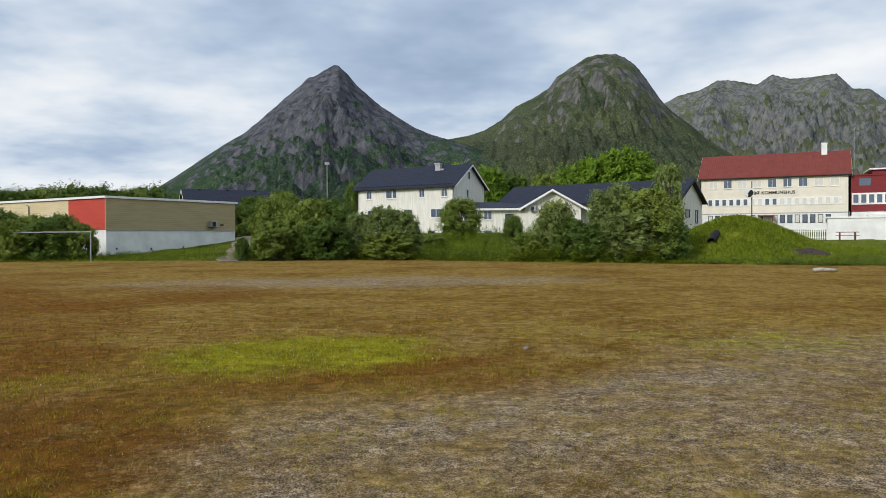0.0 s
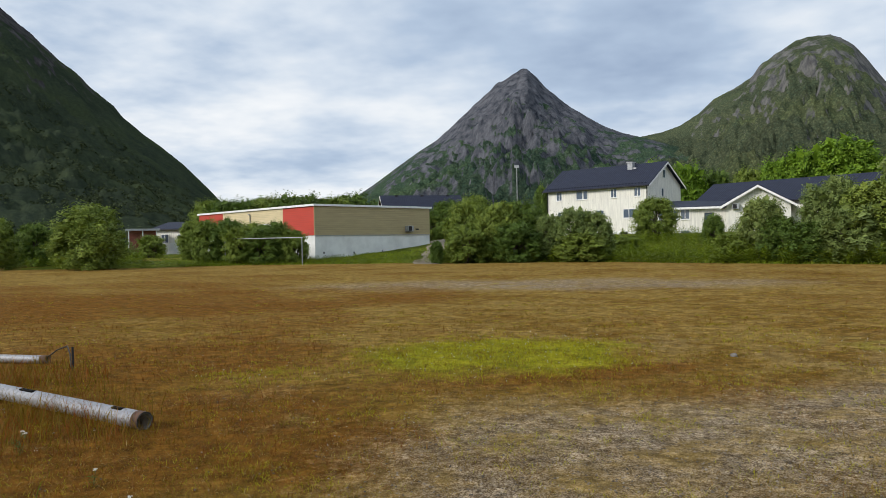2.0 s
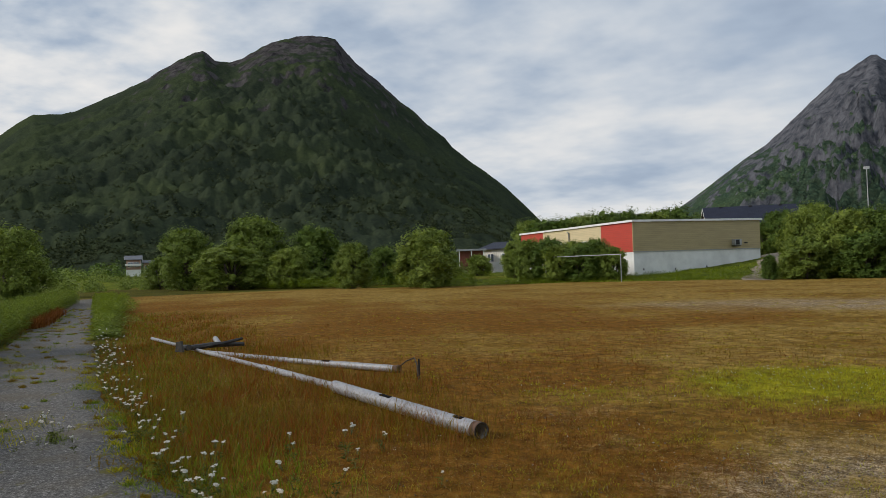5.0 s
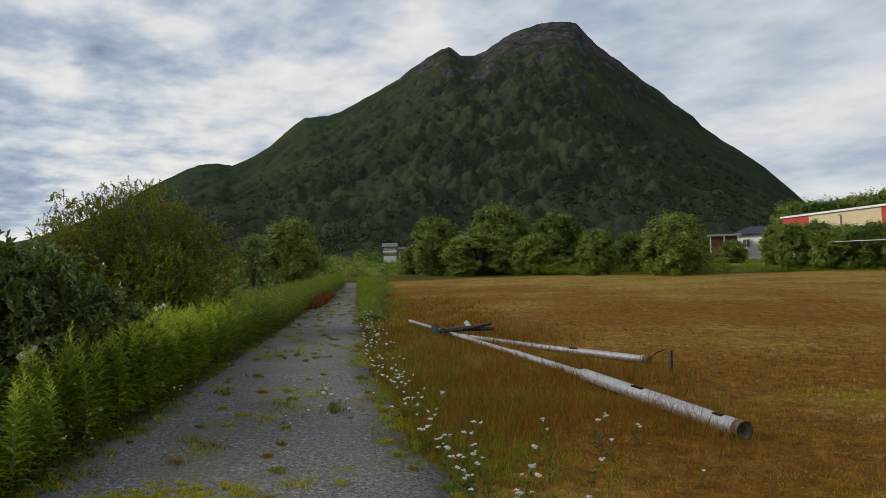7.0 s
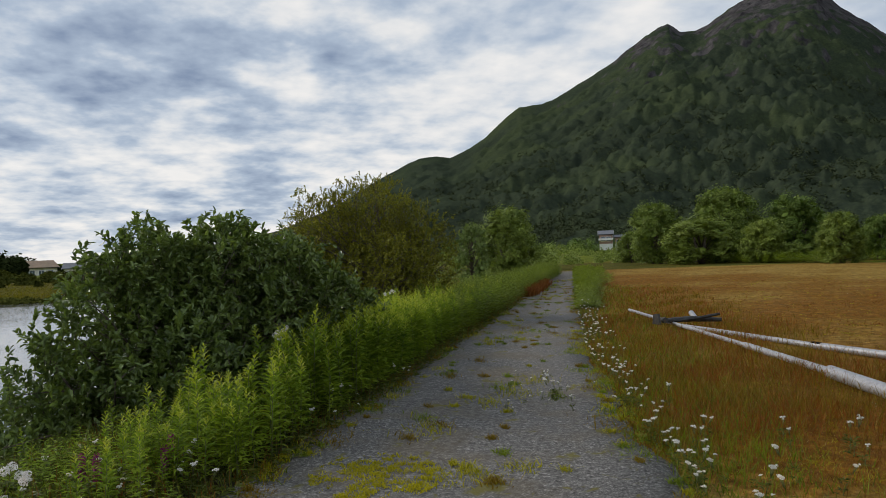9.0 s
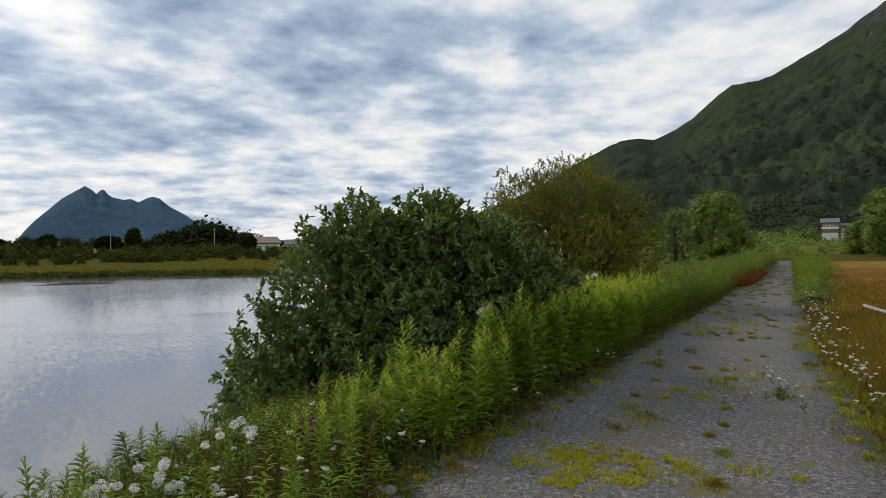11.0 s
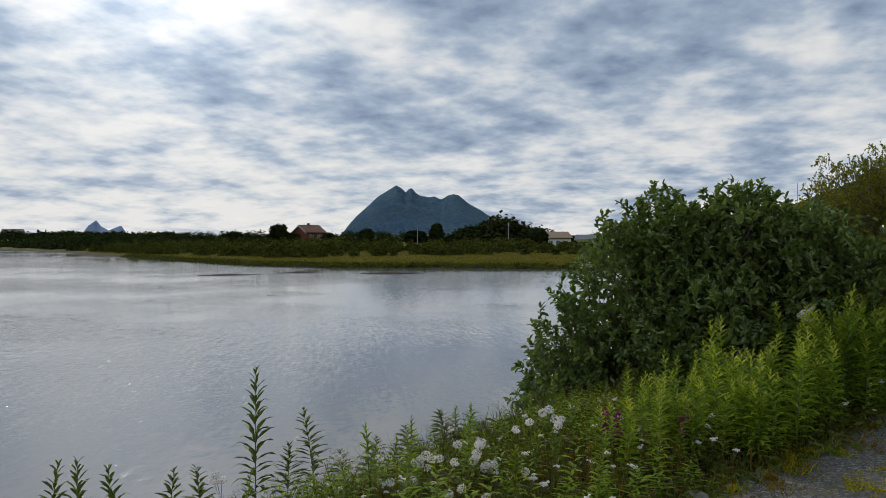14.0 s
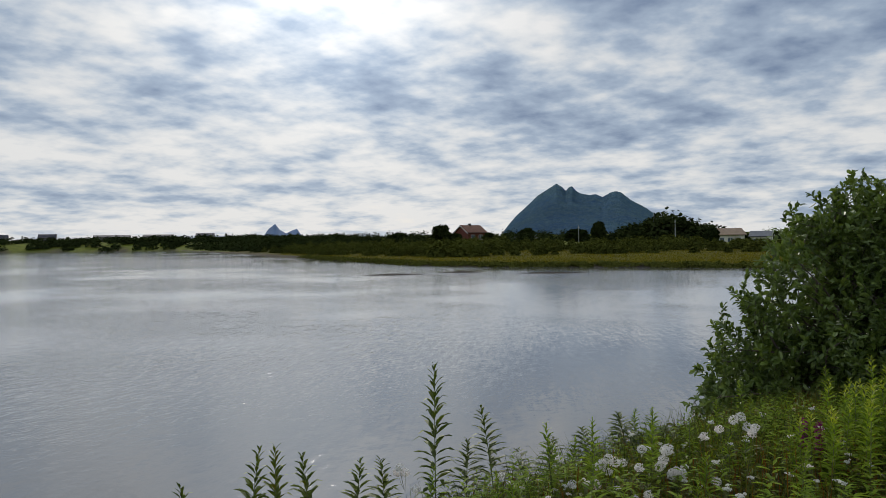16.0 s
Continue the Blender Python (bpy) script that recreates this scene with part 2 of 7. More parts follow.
MOSS = leafy("yellow moss", (0.26, 0.235, 0.01), (0.46, 0.41, 0.015), 0.3, 0.7)
STEM = plain("green stem", (0.12, 0.14, 0.04), 0.6, 0.2, 20.0)
STEM_RED = plain("red stem", (0.16, 0.06, 0.03), 0.6, 0.2, 20.0)
WHITE_BOARDS = boards("white painted boards", (0.78, 0.76, 0.68))
CREAM = plain("cream render", (0.76, 0.71, 0.59), 0.8, 0.05, 0.6, grain=0.003, grain_scale=30)
WHITE_RENDER = plain("white render", (0.78, 0.79, 0.76), 0.8, 0.07, 0.7, grain=0.003, grain_scale=30)
WHITE_PAINT = plain("white paint", (0.80, 0.80, 0.77), 0.55, 0.06, 2.0)
BLACK_TRIM = plain("dark trim", (0.02, 0.02, 0.022), 0.6, 0.1, spec=0.25)
# Near-black that stands for the shade inside tubes and openings.
HOLLOW = plain("near-black for unlit hollows", (0.012, 0.011, 0.010), 0.95, 0.1, spec=0.05)
BEIGE_BOARDS = boards("beige boards", (0.42, 0.34, 0.18), 0.17, False, 0.012, 0.06)
PALE_BEIGE = boards("pale beige boards", (0.66, 0.55, 0.33), 0.17, False, 0.012, 0.06)
RED_BOARDS = boards("red boards", (0.50, 0.055, 0.032), 0.17, False, 0.012, 0.06)
DARK_RED = boards("dark red boards", (0.20, 0.012, 0.014), 0.15, False, 0.012, 0.1)
PINK_BOARDS = boards("faded pink boards", (0.36, 0.22, 0.17), 0.15, False, 0.012, 0.1)
BROWN_RED = boards("brown red boards", (0.20, 0.05, 0.03), 0.15, False, 0.012, 0.1)
OCHRE = boards("ochre boards", (0.55, 0.30, 0.05), 0.15, True, 0.012, 0.08)
STEEL = plain("galvanised steel", (0.30, 0.305, 0.32), 0.55, 0.16, 26.0, 0.3, 0.002)
DARK_STEEL = plain("dark weathered steel", (0.05, 0.048, 0.045), 0.6, 0.3, 8.0, 0.5, 0.002)
RUSTY = plain("rusted steel", (0.10, 0.055, 0.035), 0.8, 0.3, 14.0, 0.2, 0.003)
GREY_METAL = plain("grey metal", (0.35, 0.36, 0.37), 0.5, 0.1, 5.0, 0.4)
STONE = plain("grey stone", (0.17, 0.155, 0.135), 0.9, 0.25, 9.0, grain=0.01, grain_scale=25)
SOIL = plain("dark soil", (0.045, 0.028, 0.020), 0.95, 0.3, 6.0, grain=0.02, grain_scale=30)
MUD = plain("wet mud", (0.030, 0.026, 0.020), 0.95, 0.3, 1.2, grain=0.02, grain_scale=8, spec=0.05)
WOOD_GREY = plain("bleached wood", (0.40, 0.36, 0.30), 0.85, 0.2, 8.0, grain=0.004, grain_scale=40)
WOOD_RED = plain("red stained wood", (0.17, 0.03, 0.022), 0.7, 0.15)


def roof_tiles(name, colour, across=0.3, down=0.35):
    m, nt, b = material(name)
    p = local(nt)
    s = nt.nodes.new("ShaderNodeSeparateXYZ")
    link(nt, p, s.inputs[0])
    wave = calc(nt, "SINE", calc(nt, "MULTIPLY", s.outputs[0], 2 * math.pi / across))
    row = calc(nt, "FRACT", calc(nt, "DIVIDE", s.outputs[2], down * 0.55))
    f = fractal(nt, p, 1.1, 7.0, 0.65)
    lo, hi = tuple(c * 0.65 for c in colour), tuple(c * 1.25 for c in colour)
    link(nt, blend(nt, row, ramp(nt, f, [(0.3, lo), (0.65, hi)]), tuple(c * 0.85 for c in colour)), b.inputs["Base Color"])
    b.inputs["Roughness"].default_value, b.inputs["Specular IOR Level"].default_value = 0.65, 0.3
    h = calc(nt, "ADD", calc(nt, "MULTIPLY", wave, 0.4), row)
    link(nt, relief(nt, h, 0.7, 0.03), b.inputs["Normal"])
    return m


BLUE_ROOF = roof_tiles("dark blue roof", (0.017, 0.021, 0.040))
RED_ROOF = roof_tiles("red tiled roof", (0.20, 0.042, 0.030))
GREY_ROOF = roof_tiles("grey roof", (0.16, 0.17, 0.19))
BROWN_ROOF = roof_tiles("rusty brown roof", (0.20, 0.09, 0.055))

# The pane's base colour carries part of the bluish sky reflection.
PANE, nt, b = material("window glass")
b.inputs["Base Color"].default_value = (0.09, 0.12, 0.16, 1)
b.inputs["Roughness"].default_value, b.inputs["Specular IOR Level"].default_value = 0.08, 0.9
BLIND = plain("drawn blind behind glass", (0.66, 0.64, 0.56), 0.35, 0.05)


def ground_material():
    """Cover painted by two vertex layers: cover (gravel, green, red) and zone (lush, meadow, path)."""
    m, nt, b = material("ground")
    p = place_of(nt)

    def layer(name):
        a = nt.nodes.new("ShaderNodeVertexColor")
        a.layer_name = name
        s = nt.nodes.new("ShaderNodeSeparateColor")
        link(nt, a.outputs[0], s.inputs[0])
        return s.outputs
    cov, zone = layer("cover"), layer("zone")
    big = fractal(nt, p, 0.22, 5.0, 0.6)
    mid = fractal(nt, p, 1.4, 6.0, 0.65)
    tiny = fractal(nt, p, 18.0, 7.0, 0.82)
    blades = fractal(nt, stretch(nt, p, 1.0, 1.0, 0.2), 60.0, 4.0, 0.75)
    dry = ramp(nt, calc(nt, "ADD", calc(nt, "MULTIPLY", big, 0.5), calc(nt, "MULTIPLY", mid, 0.5)),
               [(0.36, (0.155, 0.078, 0.010)), (0.46, (0.215, 0.125, 0.022)), (0.55, (0.30, 0.195, 0.050)), (0.64, (0.205, 0.128, 0.016))])
    dry = blend(nt, 0.55, dry, ramp(nt, blades, [(0.3, 0.35), (0.7, 1.15)]), "MULTIPLY")
    peb = cells(nt, p, 75.0)
    pebbles = ramp(nt, calc(nt, "ADD", calc(nt, "MULTIPLY", tiny, 0.6), calc(nt, "MULTIPLY", peb.outputs["Distance"], 0.5)),
                   [(0.38, (0.034, 0.021, 0.011)), (0.47, (0.130, 0.088, 0.050)), (0.55, (0.225, 0.163, 0.098)), (0.64, (0.38, 0.305, 0.21))])
    pebbles = blend(nt, ramp(nt, mid, [(0.42, 0.0), (0.62, 0.75)]), pebbles, dry)
    green = ramp(nt, calc(nt, "ADD", calc(nt, "MULTIPLY", mid, 0.6), calc(nt, "MULTIPLY", blades, 0.4)),
                 [(0.3, (0.090, 0.086, 0.010)), (0.5, (0.21, 0.198, 0.012)), (0.68, (0.38, 0.33, 0.025))])
    red = ramp(nt, blades, [(0.3, (0.105, 0.044, 0.006)), (0.7, (0.212, 0.100, 0.014))])
    lush = ramp(nt, calc(nt, "ADD", calc(nt, "MULTIPLY", mid, 0.5), calc(nt, "MULTIPLY", big, 0.5)),
                [(0.35, (0.042, 0.060, 0.007)), (0.5, (0.095, 0.118, 0.010)), (0.65, (0.17, 0.18, 0.016))])
    meadow = ramp(nt, calc(nt, "ADD", calc(nt, "MULTIPLY", mid, 0.4), calc(nt, "MULTIPLY", big, 0.6)),
                  [(0.35, (0.036, 0.038, 0.006)), (0.5, (0.070, 0.066, 0.008)), (0.65, (0.108, 0.088, 0.011))])

    def edge(w):
        return ramp(nt, calc(nt, "ADD", w, calc(nt, "MULTIPLY", calc(nt, "SUBTRACT", mid, 0.5), 0.9)), [(0.35, 0.0), (0.65, 1.0)])
    col = blend(nt, edge(cov[2]), dry, red)
    grit = calc(nt, "ADD", cov[0], calc(nt, "ADD", calc(nt, "MULTIPLY", calc(nt, "SUBTRACT", mid, 0.5), 1.5), calc(nt, "MULTIPLY", calc(nt, "SUBTRACT", tiny, 0.5), 1.2)))
    col = blend(nt, ramp(nt, grit, [(0.2, 0.0), (0.8, 1.0)]), col, pebbles)
    col = blend(nt, edge(cov[1]), col, green)
    col = blend(nt, edge(zone[1]), col, meadow)
    col = blend(nt, edge(zone[0]), col, lush)
    col = blend(nt, zone[2], col, (0.05, 0.042, 0.03))
    thatch = fractal(nt, p, 4.5, 8.0, 0.84)
    col = blend(nt, 0.9, col, ramp(nt, thatch, [(0.34, 0.30), (0.5, 0.95), (0.64, 1.9)]), "MULTIPLY")
    link(nt, col, b.inputs["Base Color"])
    b.inputs["Roughness"].default_value, b.inputs["Specular IOR Level"].default_value = 0.95, 0.05
    link(nt, relief(nt, calc(nt, "ADD", tiny, calc(nt, "MULTIPLY", blades, 0.7)), 0.7, 0.02, relief(nt, mid, 0.5, 0.12)), b.inputs["Normal"])
    return m


def asphalt_material():
    m, nt, b = material("worn asphalt")
    p = place_of(nt)
    tiny = fractal(nt, p, 20.0, 8.0, 0.9)
    mid = fractal(nt, p, 1.1, 6.0, 0.6)
    peb = cells(nt, p, 70.0)
    grain = calc(nt, "ADD", calc(nt, "MULTIPLY", tiny, 0.85), calc(nt, "MULTIPLY", peb.outputs["Distance"], 0.16))
    col = ramp(nt, grain, [(0.30, (0.014, 0.013, 0.012)), (0.44, (0.064, 0.061, 0.057)), (0.55, (0.158, 0.151, 0.141)), (0.66, (0.42, 0.40, 0.375))])
    col = blend(nt, ramp(nt, mid, [(0.46, 0.0), (0.62, 0.55)]), col, (0.125, 0.102, 0.068))
    moss = fractal(nt, p, 3.2, 5.0, 0.6, 0.6)
    col = blend(nt, ramp(nt, moss, [(0.60, 0.0), (0.66, 0.8)]), col, (0.13, 0.115, 0.022))
    link(nt, col, b.inputs["Base Color"])
    b.inputs["Roughness"].default_value, b.inputs["Specular IOR Level"].default_value = 0.95, 0.12
    link(nt, relief(nt, grain, 0.8, 0.008), b.inputs["Normal"])
    return m


def hill_material(name, grass_low, grass_high, rock_low, rock_high, rockiness, scale=1.0, shrubs=0.5, climb=0.0011, bumps=1.0):
    """Hillside: grass and heath on the gentle ground, bare rock where it is steep or high, shrubs low down."""
    m, nt, b = material(name)
    p = place_of(nt)
    g = nt.nodes.new("ShaderNodeNewGeometry")
    s = nt.nodes.new("ShaderNodeSeparateXYZ")
    link(nt, g.outputs["Normal"], s.inputs[0])
    z = nt.nodes.new("ShaderNodeSeparateXYZ")
    link(nt, p, z.inputs[0])
    a = fractal(nt, p, 0.010 * scale, 8.0, 0.62)
    c = fractal(nt, p, 0.10 * scale, 8.0, 0.80)
    bush = cells(nt, p, 0.14 * scale)
    crag = fractal(nt, stretch(nt, p, 1.0, 1.0, 0.45), 0.03 * scale, 9.0, 0.72)
    grass = ramp(nt, calc(nt, "ADD", calc(nt, "MULTIPLY", a, 0.3), calc(nt, "MULTIPLY", c, 0.7)), [(0.38, grass_low), (0.62, grass_high)])
    tufts = ramp(nt, calc(nt, "ADD", bush.outputs["Distance"], calc(nt, "MULTIPLY", c, 0.5)), [(0.35, 1.3), (0.85, 0.4)])
    grass = blend(nt, shrubs, grass, tufts, "MULTIPLY")
    wide = fractal(nt, p, 0.0032 * scale, 4.0, 0.5)
    grass = blend(nt, 1.0, grass, ramp(nt, wide, [(0.36, (0.74, 0.76, 0.80)), (0.5, (0.95, 0.97, 1.0)), (0.64, (1.12, 1.14, 0.96))]), "MULTIPLY")
    rock = ramp(nt, crag, [(0.37, rock_low), (0.59, rock_high)])
    up = calc(nt, "MULTIPLY", calc(nt, "SUBTRACT", 0.86, s.outputs[2]), 1.6)
    w = calc(nt, "ADD", calc(nt, "ADD", up, calc(nt, "MULTIPLY", calc(nt, "SUBTRACT", a, 0.5), 2.4)),
             calc(nt, "ADD", calc(nt, "MULTIPLY", z.outputs[2], climb), rockiness))
    link(nt, blend(nt, ramp(nt, w, [(0.42, 0.0), (0.6, 1.0)]), grass, rock), b.inputs["Base Color"])
    b.inputs["Roughness"].default_value, b.inputs["Specular IOR Level"].default_value = 1.0, 0.0
    hgt = calc(nt, "ADD", calc(nt, "MULTIPLY", crag, 1.0), calc(nt, "MULTIPLY", bush.outputs["Distance"], -0.25 * shrubs))
    link(nt, relief(nt, hgt, 1.0, 10.0 * bumps / scale, relief(nt, c, 1.0, 5.0 * bumps / scale)), b.inputs["Normal"])
    return m


GROUND, ASPHALT = ground_material(), asphalt_material()

WATER, nt, b = material("rippled water")
p = place_of(nt)
b.inputs["Base Color"].default_value = (0.150, 0.153, 0.156, 1)
b.inputs["Roughness"].default_value, b.inputs["IOR"].default_value = 0.04, 1.40
swell = fractal(nt, stretch(nt, p, 0.55, 1.0, 1.0), 3.0, 3.0, 0.6)
chop = fractal(nt, stretch(nt, p, 0.8, 1.0, 1.0), 8.0, 4.0, 0.6)
# wind-drawn facets, long down the wind, each tilted a little towards it or away
wind = nt.nodes.new("ShaderNodeVectorRotate")
wind.rotation_type = "Z_AXIS"
wind.inputs["Angle"].default_value = radians(-118)
link(nt, p, wind.inputs["Vector"])
facet = calc(nt, "SUBTRACT", fractal(nt, stretch(nt, wind.outputs[0], 1.0, 0.13, 1.0), 8.0, 3.0, 0.75), 0.5)
# gusts roughen some stretches; under the bank it is sheltered
gust = ramp(nt, fractal(nt, p, 0.04, 3.0), [(0.44, 0.45), (0.56, 1.9)])
across = nt.nodes.new("ShaderNodeVectorMath")
across.operation = "DOT_PRODUCT"
link(nt, p, across.inputs[0])
across.inputs[1].default_value = (-0.465, -0.885, 0.0)
lee = ramp(nt, calc(nt, "DIVIDE", across.outputs["Value"], 30.0, clamp=True), [(0.15, 0.12), (0.6, 1.0)])
h = calc(nt, "MULTIPLY", calc(nt, "ADD", calc(nt, "MULTIPLY", swell, 0.050), calc(nt, "MULTIPLY", chop, 0.024)), calc(nt, "MULTIPLY", gust, lee))
tilt = nt.nodes.new("ShaderNodeCombineXYZ")
lean_by = calc(nt, "MULTIPLY", facet, calc(nt, "MULTIPLY", calc(nt, "MULTIPLY", gust, lee), 0.15))
link(nt, calc(nt, "MULTIPLY", lean_by, -math.sin(radians(118))), tilt.inputs[0])
link(nt, calc(nt, "MULTIPLY", lean_by, math.cos(radians(118))), tilt.inputs[1])
ruffled = nt.nodes.new("ShaderNodeVectorMath")
link(nt, relief(nt, h, 0.42, 0.5), ruffled.inputs[0])
link(nt, tilt.outputs[0], ruffled.inputs[1])
unit = nt.nodes.new("ShaderNodeVectorMath")
unit.operation = "NORMALIZE"
link(nt, ruffled.outputs[0], unit.inputs[0])
link(nt, unit.outputs[0], b.inputs["Normal"])


# ---- building helpers ----
def part(name, bm, mat, parent=None, label="", smooth=False):
    """One mesh object from a bmesh, as a part of parent."""
    me = bpy.data.meshes.new(name)
    if smooth:
        for f in bm.faces:
            f.smooth = True
    bm.to_mesh(me)
    bm.free()
    me.materials.append(mat)
    ob = new(name, me)
    ob.parent = parent
    return tagged(ob, label) if label else ob


def arrays(name, verts, faces, mat, parent=None, label="", smooth=False):
    """One mesh object from numpy arrays of corners and faces (all with the same count of corners)."""
    me = bpy.data.meshes.new(name)
    faces = np.asarray(faces, dtype=np.int32)
    n, k = faces.shape
    me.vertices.add(len(verts))
    me.vertices.foreach_set("co", np.asarray(verts, dtype=np.float32).ravel())
    me.loops.add(n * k)
    me.loops.foreach_set("vertex_index", faces.ravel())
    me.polygons.add(n)
    me.polygons.foreach_set("loop_start", np.arange(0, n * k, k, dtype=np.int32))
    me.polygons.foreach_set("loop_total", np.full(n, k, dtype=np.int32))
    me.polygons.foreach_set("use_smooth", np.full(n, smooth, dtype=bool))
    me.update(calc_edges=True)
    me.materials.append(mat)
    ob = new(name, me)
    ob.parent = parent
    return tagged(ob, label) if label else ob


def thing(name, m, label, category, group="", kind=""):
    e = new(name)
    e.empty_display_size = 0.2
    e.matrix_world = m
    return tagged(e, label, category, group, kind)


def box(bm, x0, x1, y0, y1, z0, z1, bevel=0.0):
    r = bmesh.ops.create_cube(bm, size=1.0, matrix=Matrix.Translation(((x0 + x1) / 2, (y0 + y1) / 2, (z0 + z1) / 2))
                              @ Matrix.Diagonal((abs(x1 - x0), abs(y1 - y0), abs(z1 - z0), 1)))
    if bevel:
        edges = list({e for v in r["verts"] for e in v.link_edges})
        bmesh.ops.bevel(bm, geom=edges, offset=bevel, segments=2, affect="EDGES", profile=0.7)
    return bm


def boxed(*a, **k):
    return box(bmesh.new(), *a, **k)


def prism(bm, outline, y0, y1):
    """A solid from an outline in x and z, swept along y."""
    a = [bm.verts.new((x, y0, z)) for x, z in outline]
    c = [bm.verts.new((x, y1, z)) for x, z in outline]
    bm.faces.new(a), bm.faces.new(c[::-1])
    for i in range(len(a)):
        j = (i + 1) % len(a)
        bm.faces.new((a[j], a[i], c[i], c[j]))
    bmesh.ops.recalc_face_normals(bm, faces=bm.faces)
    return bm


def tube(bm, points, radii, sides=8, caps=True):
    """A tapering round rod through the points."""
    rings = []
    up = Vector((0.0, 0.0, 1.0))
    for i, p in enumerate(points):
        a, c = Vector(points[max(i - 1, 0)]), Vector(points[min(i + 1, len(points) - 1)])
        d = (c - a).normalized()
        s = d.cross(up if abs(d.z) < 0.95 else Vector((1.0, 0.0, 0.0))).normalized()
        t = d.cross(s)
        rings.append([bm.verts.new(Vector(p) + radii[i] * (math.cos(k * 2 * math.pi / sides) * s + math.sin(k * 2 * math.pi / sides) * t))
                      for k in range(sides)])
    for r, q in zip(rings, rings[1:]):
        for k in range(sides):
            bm.faces.new((r[k], r[(k + 1) % sides], q[(k + 1) % sides], q[k]))
    if caps:
        bm.faces.new(rings[0][::-1]), bm.faces.new(rings[-1])
    return bm


def rod(points, radii, sides=8, caps=True):
    return tube(bmesh.new(), points, radii, sides, caps)


def smooth01(v):
    v = np.clip(v, 0.0, 1.0)
    return v * v * (3 - 2 * v)


def polar(az, d):
    """The place d metres off in the direction az degrees to the left of north."""
    return -d * math.sin(radians(az)), d * math.cos(radians(az))


# ---- the land ----
U, N = np.array((-0.885, 0.465)), np.array((-0.465, -0.885))   # along the path, and from it towards the water
WATER_Z = -1.0
SHORE = [(350, -190), (0, 0), (0, 0), (-23, 4.2), (-30, 3.4), (-46, -1), (-66, -5), (-70, -9), (-70.5, -15), (-69.5, -27), (-67.5, -39),
         (-71, -52), (-85, -74), (-106, -104), (-172, -201), (-289, -383), (-237, -507), (0, -600), (287, -420)]
SHORE[1], SHORE[2] = tuple(0.6 * U + 5.4 * N), tuple(4.5 * U + 6.5 * N)


def to_shore(x, y):
    """Metres to the shoreline, below zero on the water."""
    best = np.full(x.shape, 1e9)
    inside = np.zeros(x.shape, bool)
    for (ax, ay), (bx, by) in zip(SHORE, SHORE[1:] + SHORE[:1]):
        dx, dy = bx - ax, by - ay
        t = np.clip(((x - ax) * dx + (y - ay) * dy) / (dx * dx + dy * dy), 0, 1)
        best = np.minimum(best, np.hypot(x - ax - t * dx, y - ay - t * dy))
        cross = ((ay > y) != (by > y)) & (x < dx * (y - ay) / (dy if dy else 1e-9) + ax)
        inside ^= cross
    return np.where(inside, -best, best)


def wobble(x, y, s, seed=0.0):
    """A cheap smooth unevenness between -1 and 1."""
    return (np.sin(x * s + 1.3 * np.sin(y * s * 0.7 + seed) + seed) + np.sin(y * s * 1.13 + 1.7 * np.sin(x * s * 0.6 - seed))
            + 0.6 * np.sin((x + y) * s * 2.3 + 2 * seed) + 0.5 * np.sin((x - 1.4 * y) * s * 3.1 - seed)) / 3.1


def field_edge(x):
    return np.interp(x, [-120, -66, -38, -30, -18, -3, 7, 16, 21, 60], [40, 45, 46, 53, 54, 53.6, 47, 43, 40, 34])


def land(x, y):
    """The height of the ground."""
    x, y = np.asarray(x, float), np.asarray(y, float)
    d = to_shore(x, y)
    u, n = x * U[0] + y * U[1], x * N[0] + y * N[1]
    r = np.hypot(x, y)
    home = np.maximum(smooth01((26 - u) / 8) * smooth01((40 - n) / 10), smooth01((6.5 - n) / 3.0))       # our bank of the water, and the path along it
    bank = WATER_Z + 1.02 * smooth01((d + 0.3) / 2.2)
    flat = WATER_Z + 0.4 * smooth01((d + 0.2) / 1.5) + 0.6 * smooth01((d - 12) / 50)
    z = home * bank + (1 - home) * flat
    z = np.where(d < 0, WATER_Z - np.clip(-d * 0.3, 0, 2.0), z)
    dry = smooth01(d / 30)
    out = y - field_edge(x)
    up = np.interp(x, [-60, -35, -20, 0, 18, 26, 60], [0.5, 0.6, 1.9, 2.1, 2.0, 1.2, 1.3])
    z = z + dry * up * smooth01(out / 26)
    z = z + dry * 1.2 * smooth01((y - 84) / 14) * smooth01((x - 20) / 10)
    z = z + (2.15 + 0.15 * wobble(x, y, 1.2, 5.0)) * np.exp(-(((x - 20.8) / 4.6) ** 2 + ((y - 52.0) / 4.0) ** 2)) * smooth01(out / 4)
    z = z + dry * np.clip((r - 110) * 0.011, 0, 14)
    z = z + dry * smooth01(out / 8) * 0.12 * wobble(x, y, 0.9)
    return z + smooth01((r - 3) / 6) * smooth01(d / 3) * 0.025 * wobble(x, y, 1.7, 2.0)


def land_at(x, y):
    return float(land(np.array([x]), np.array([y]))[0])


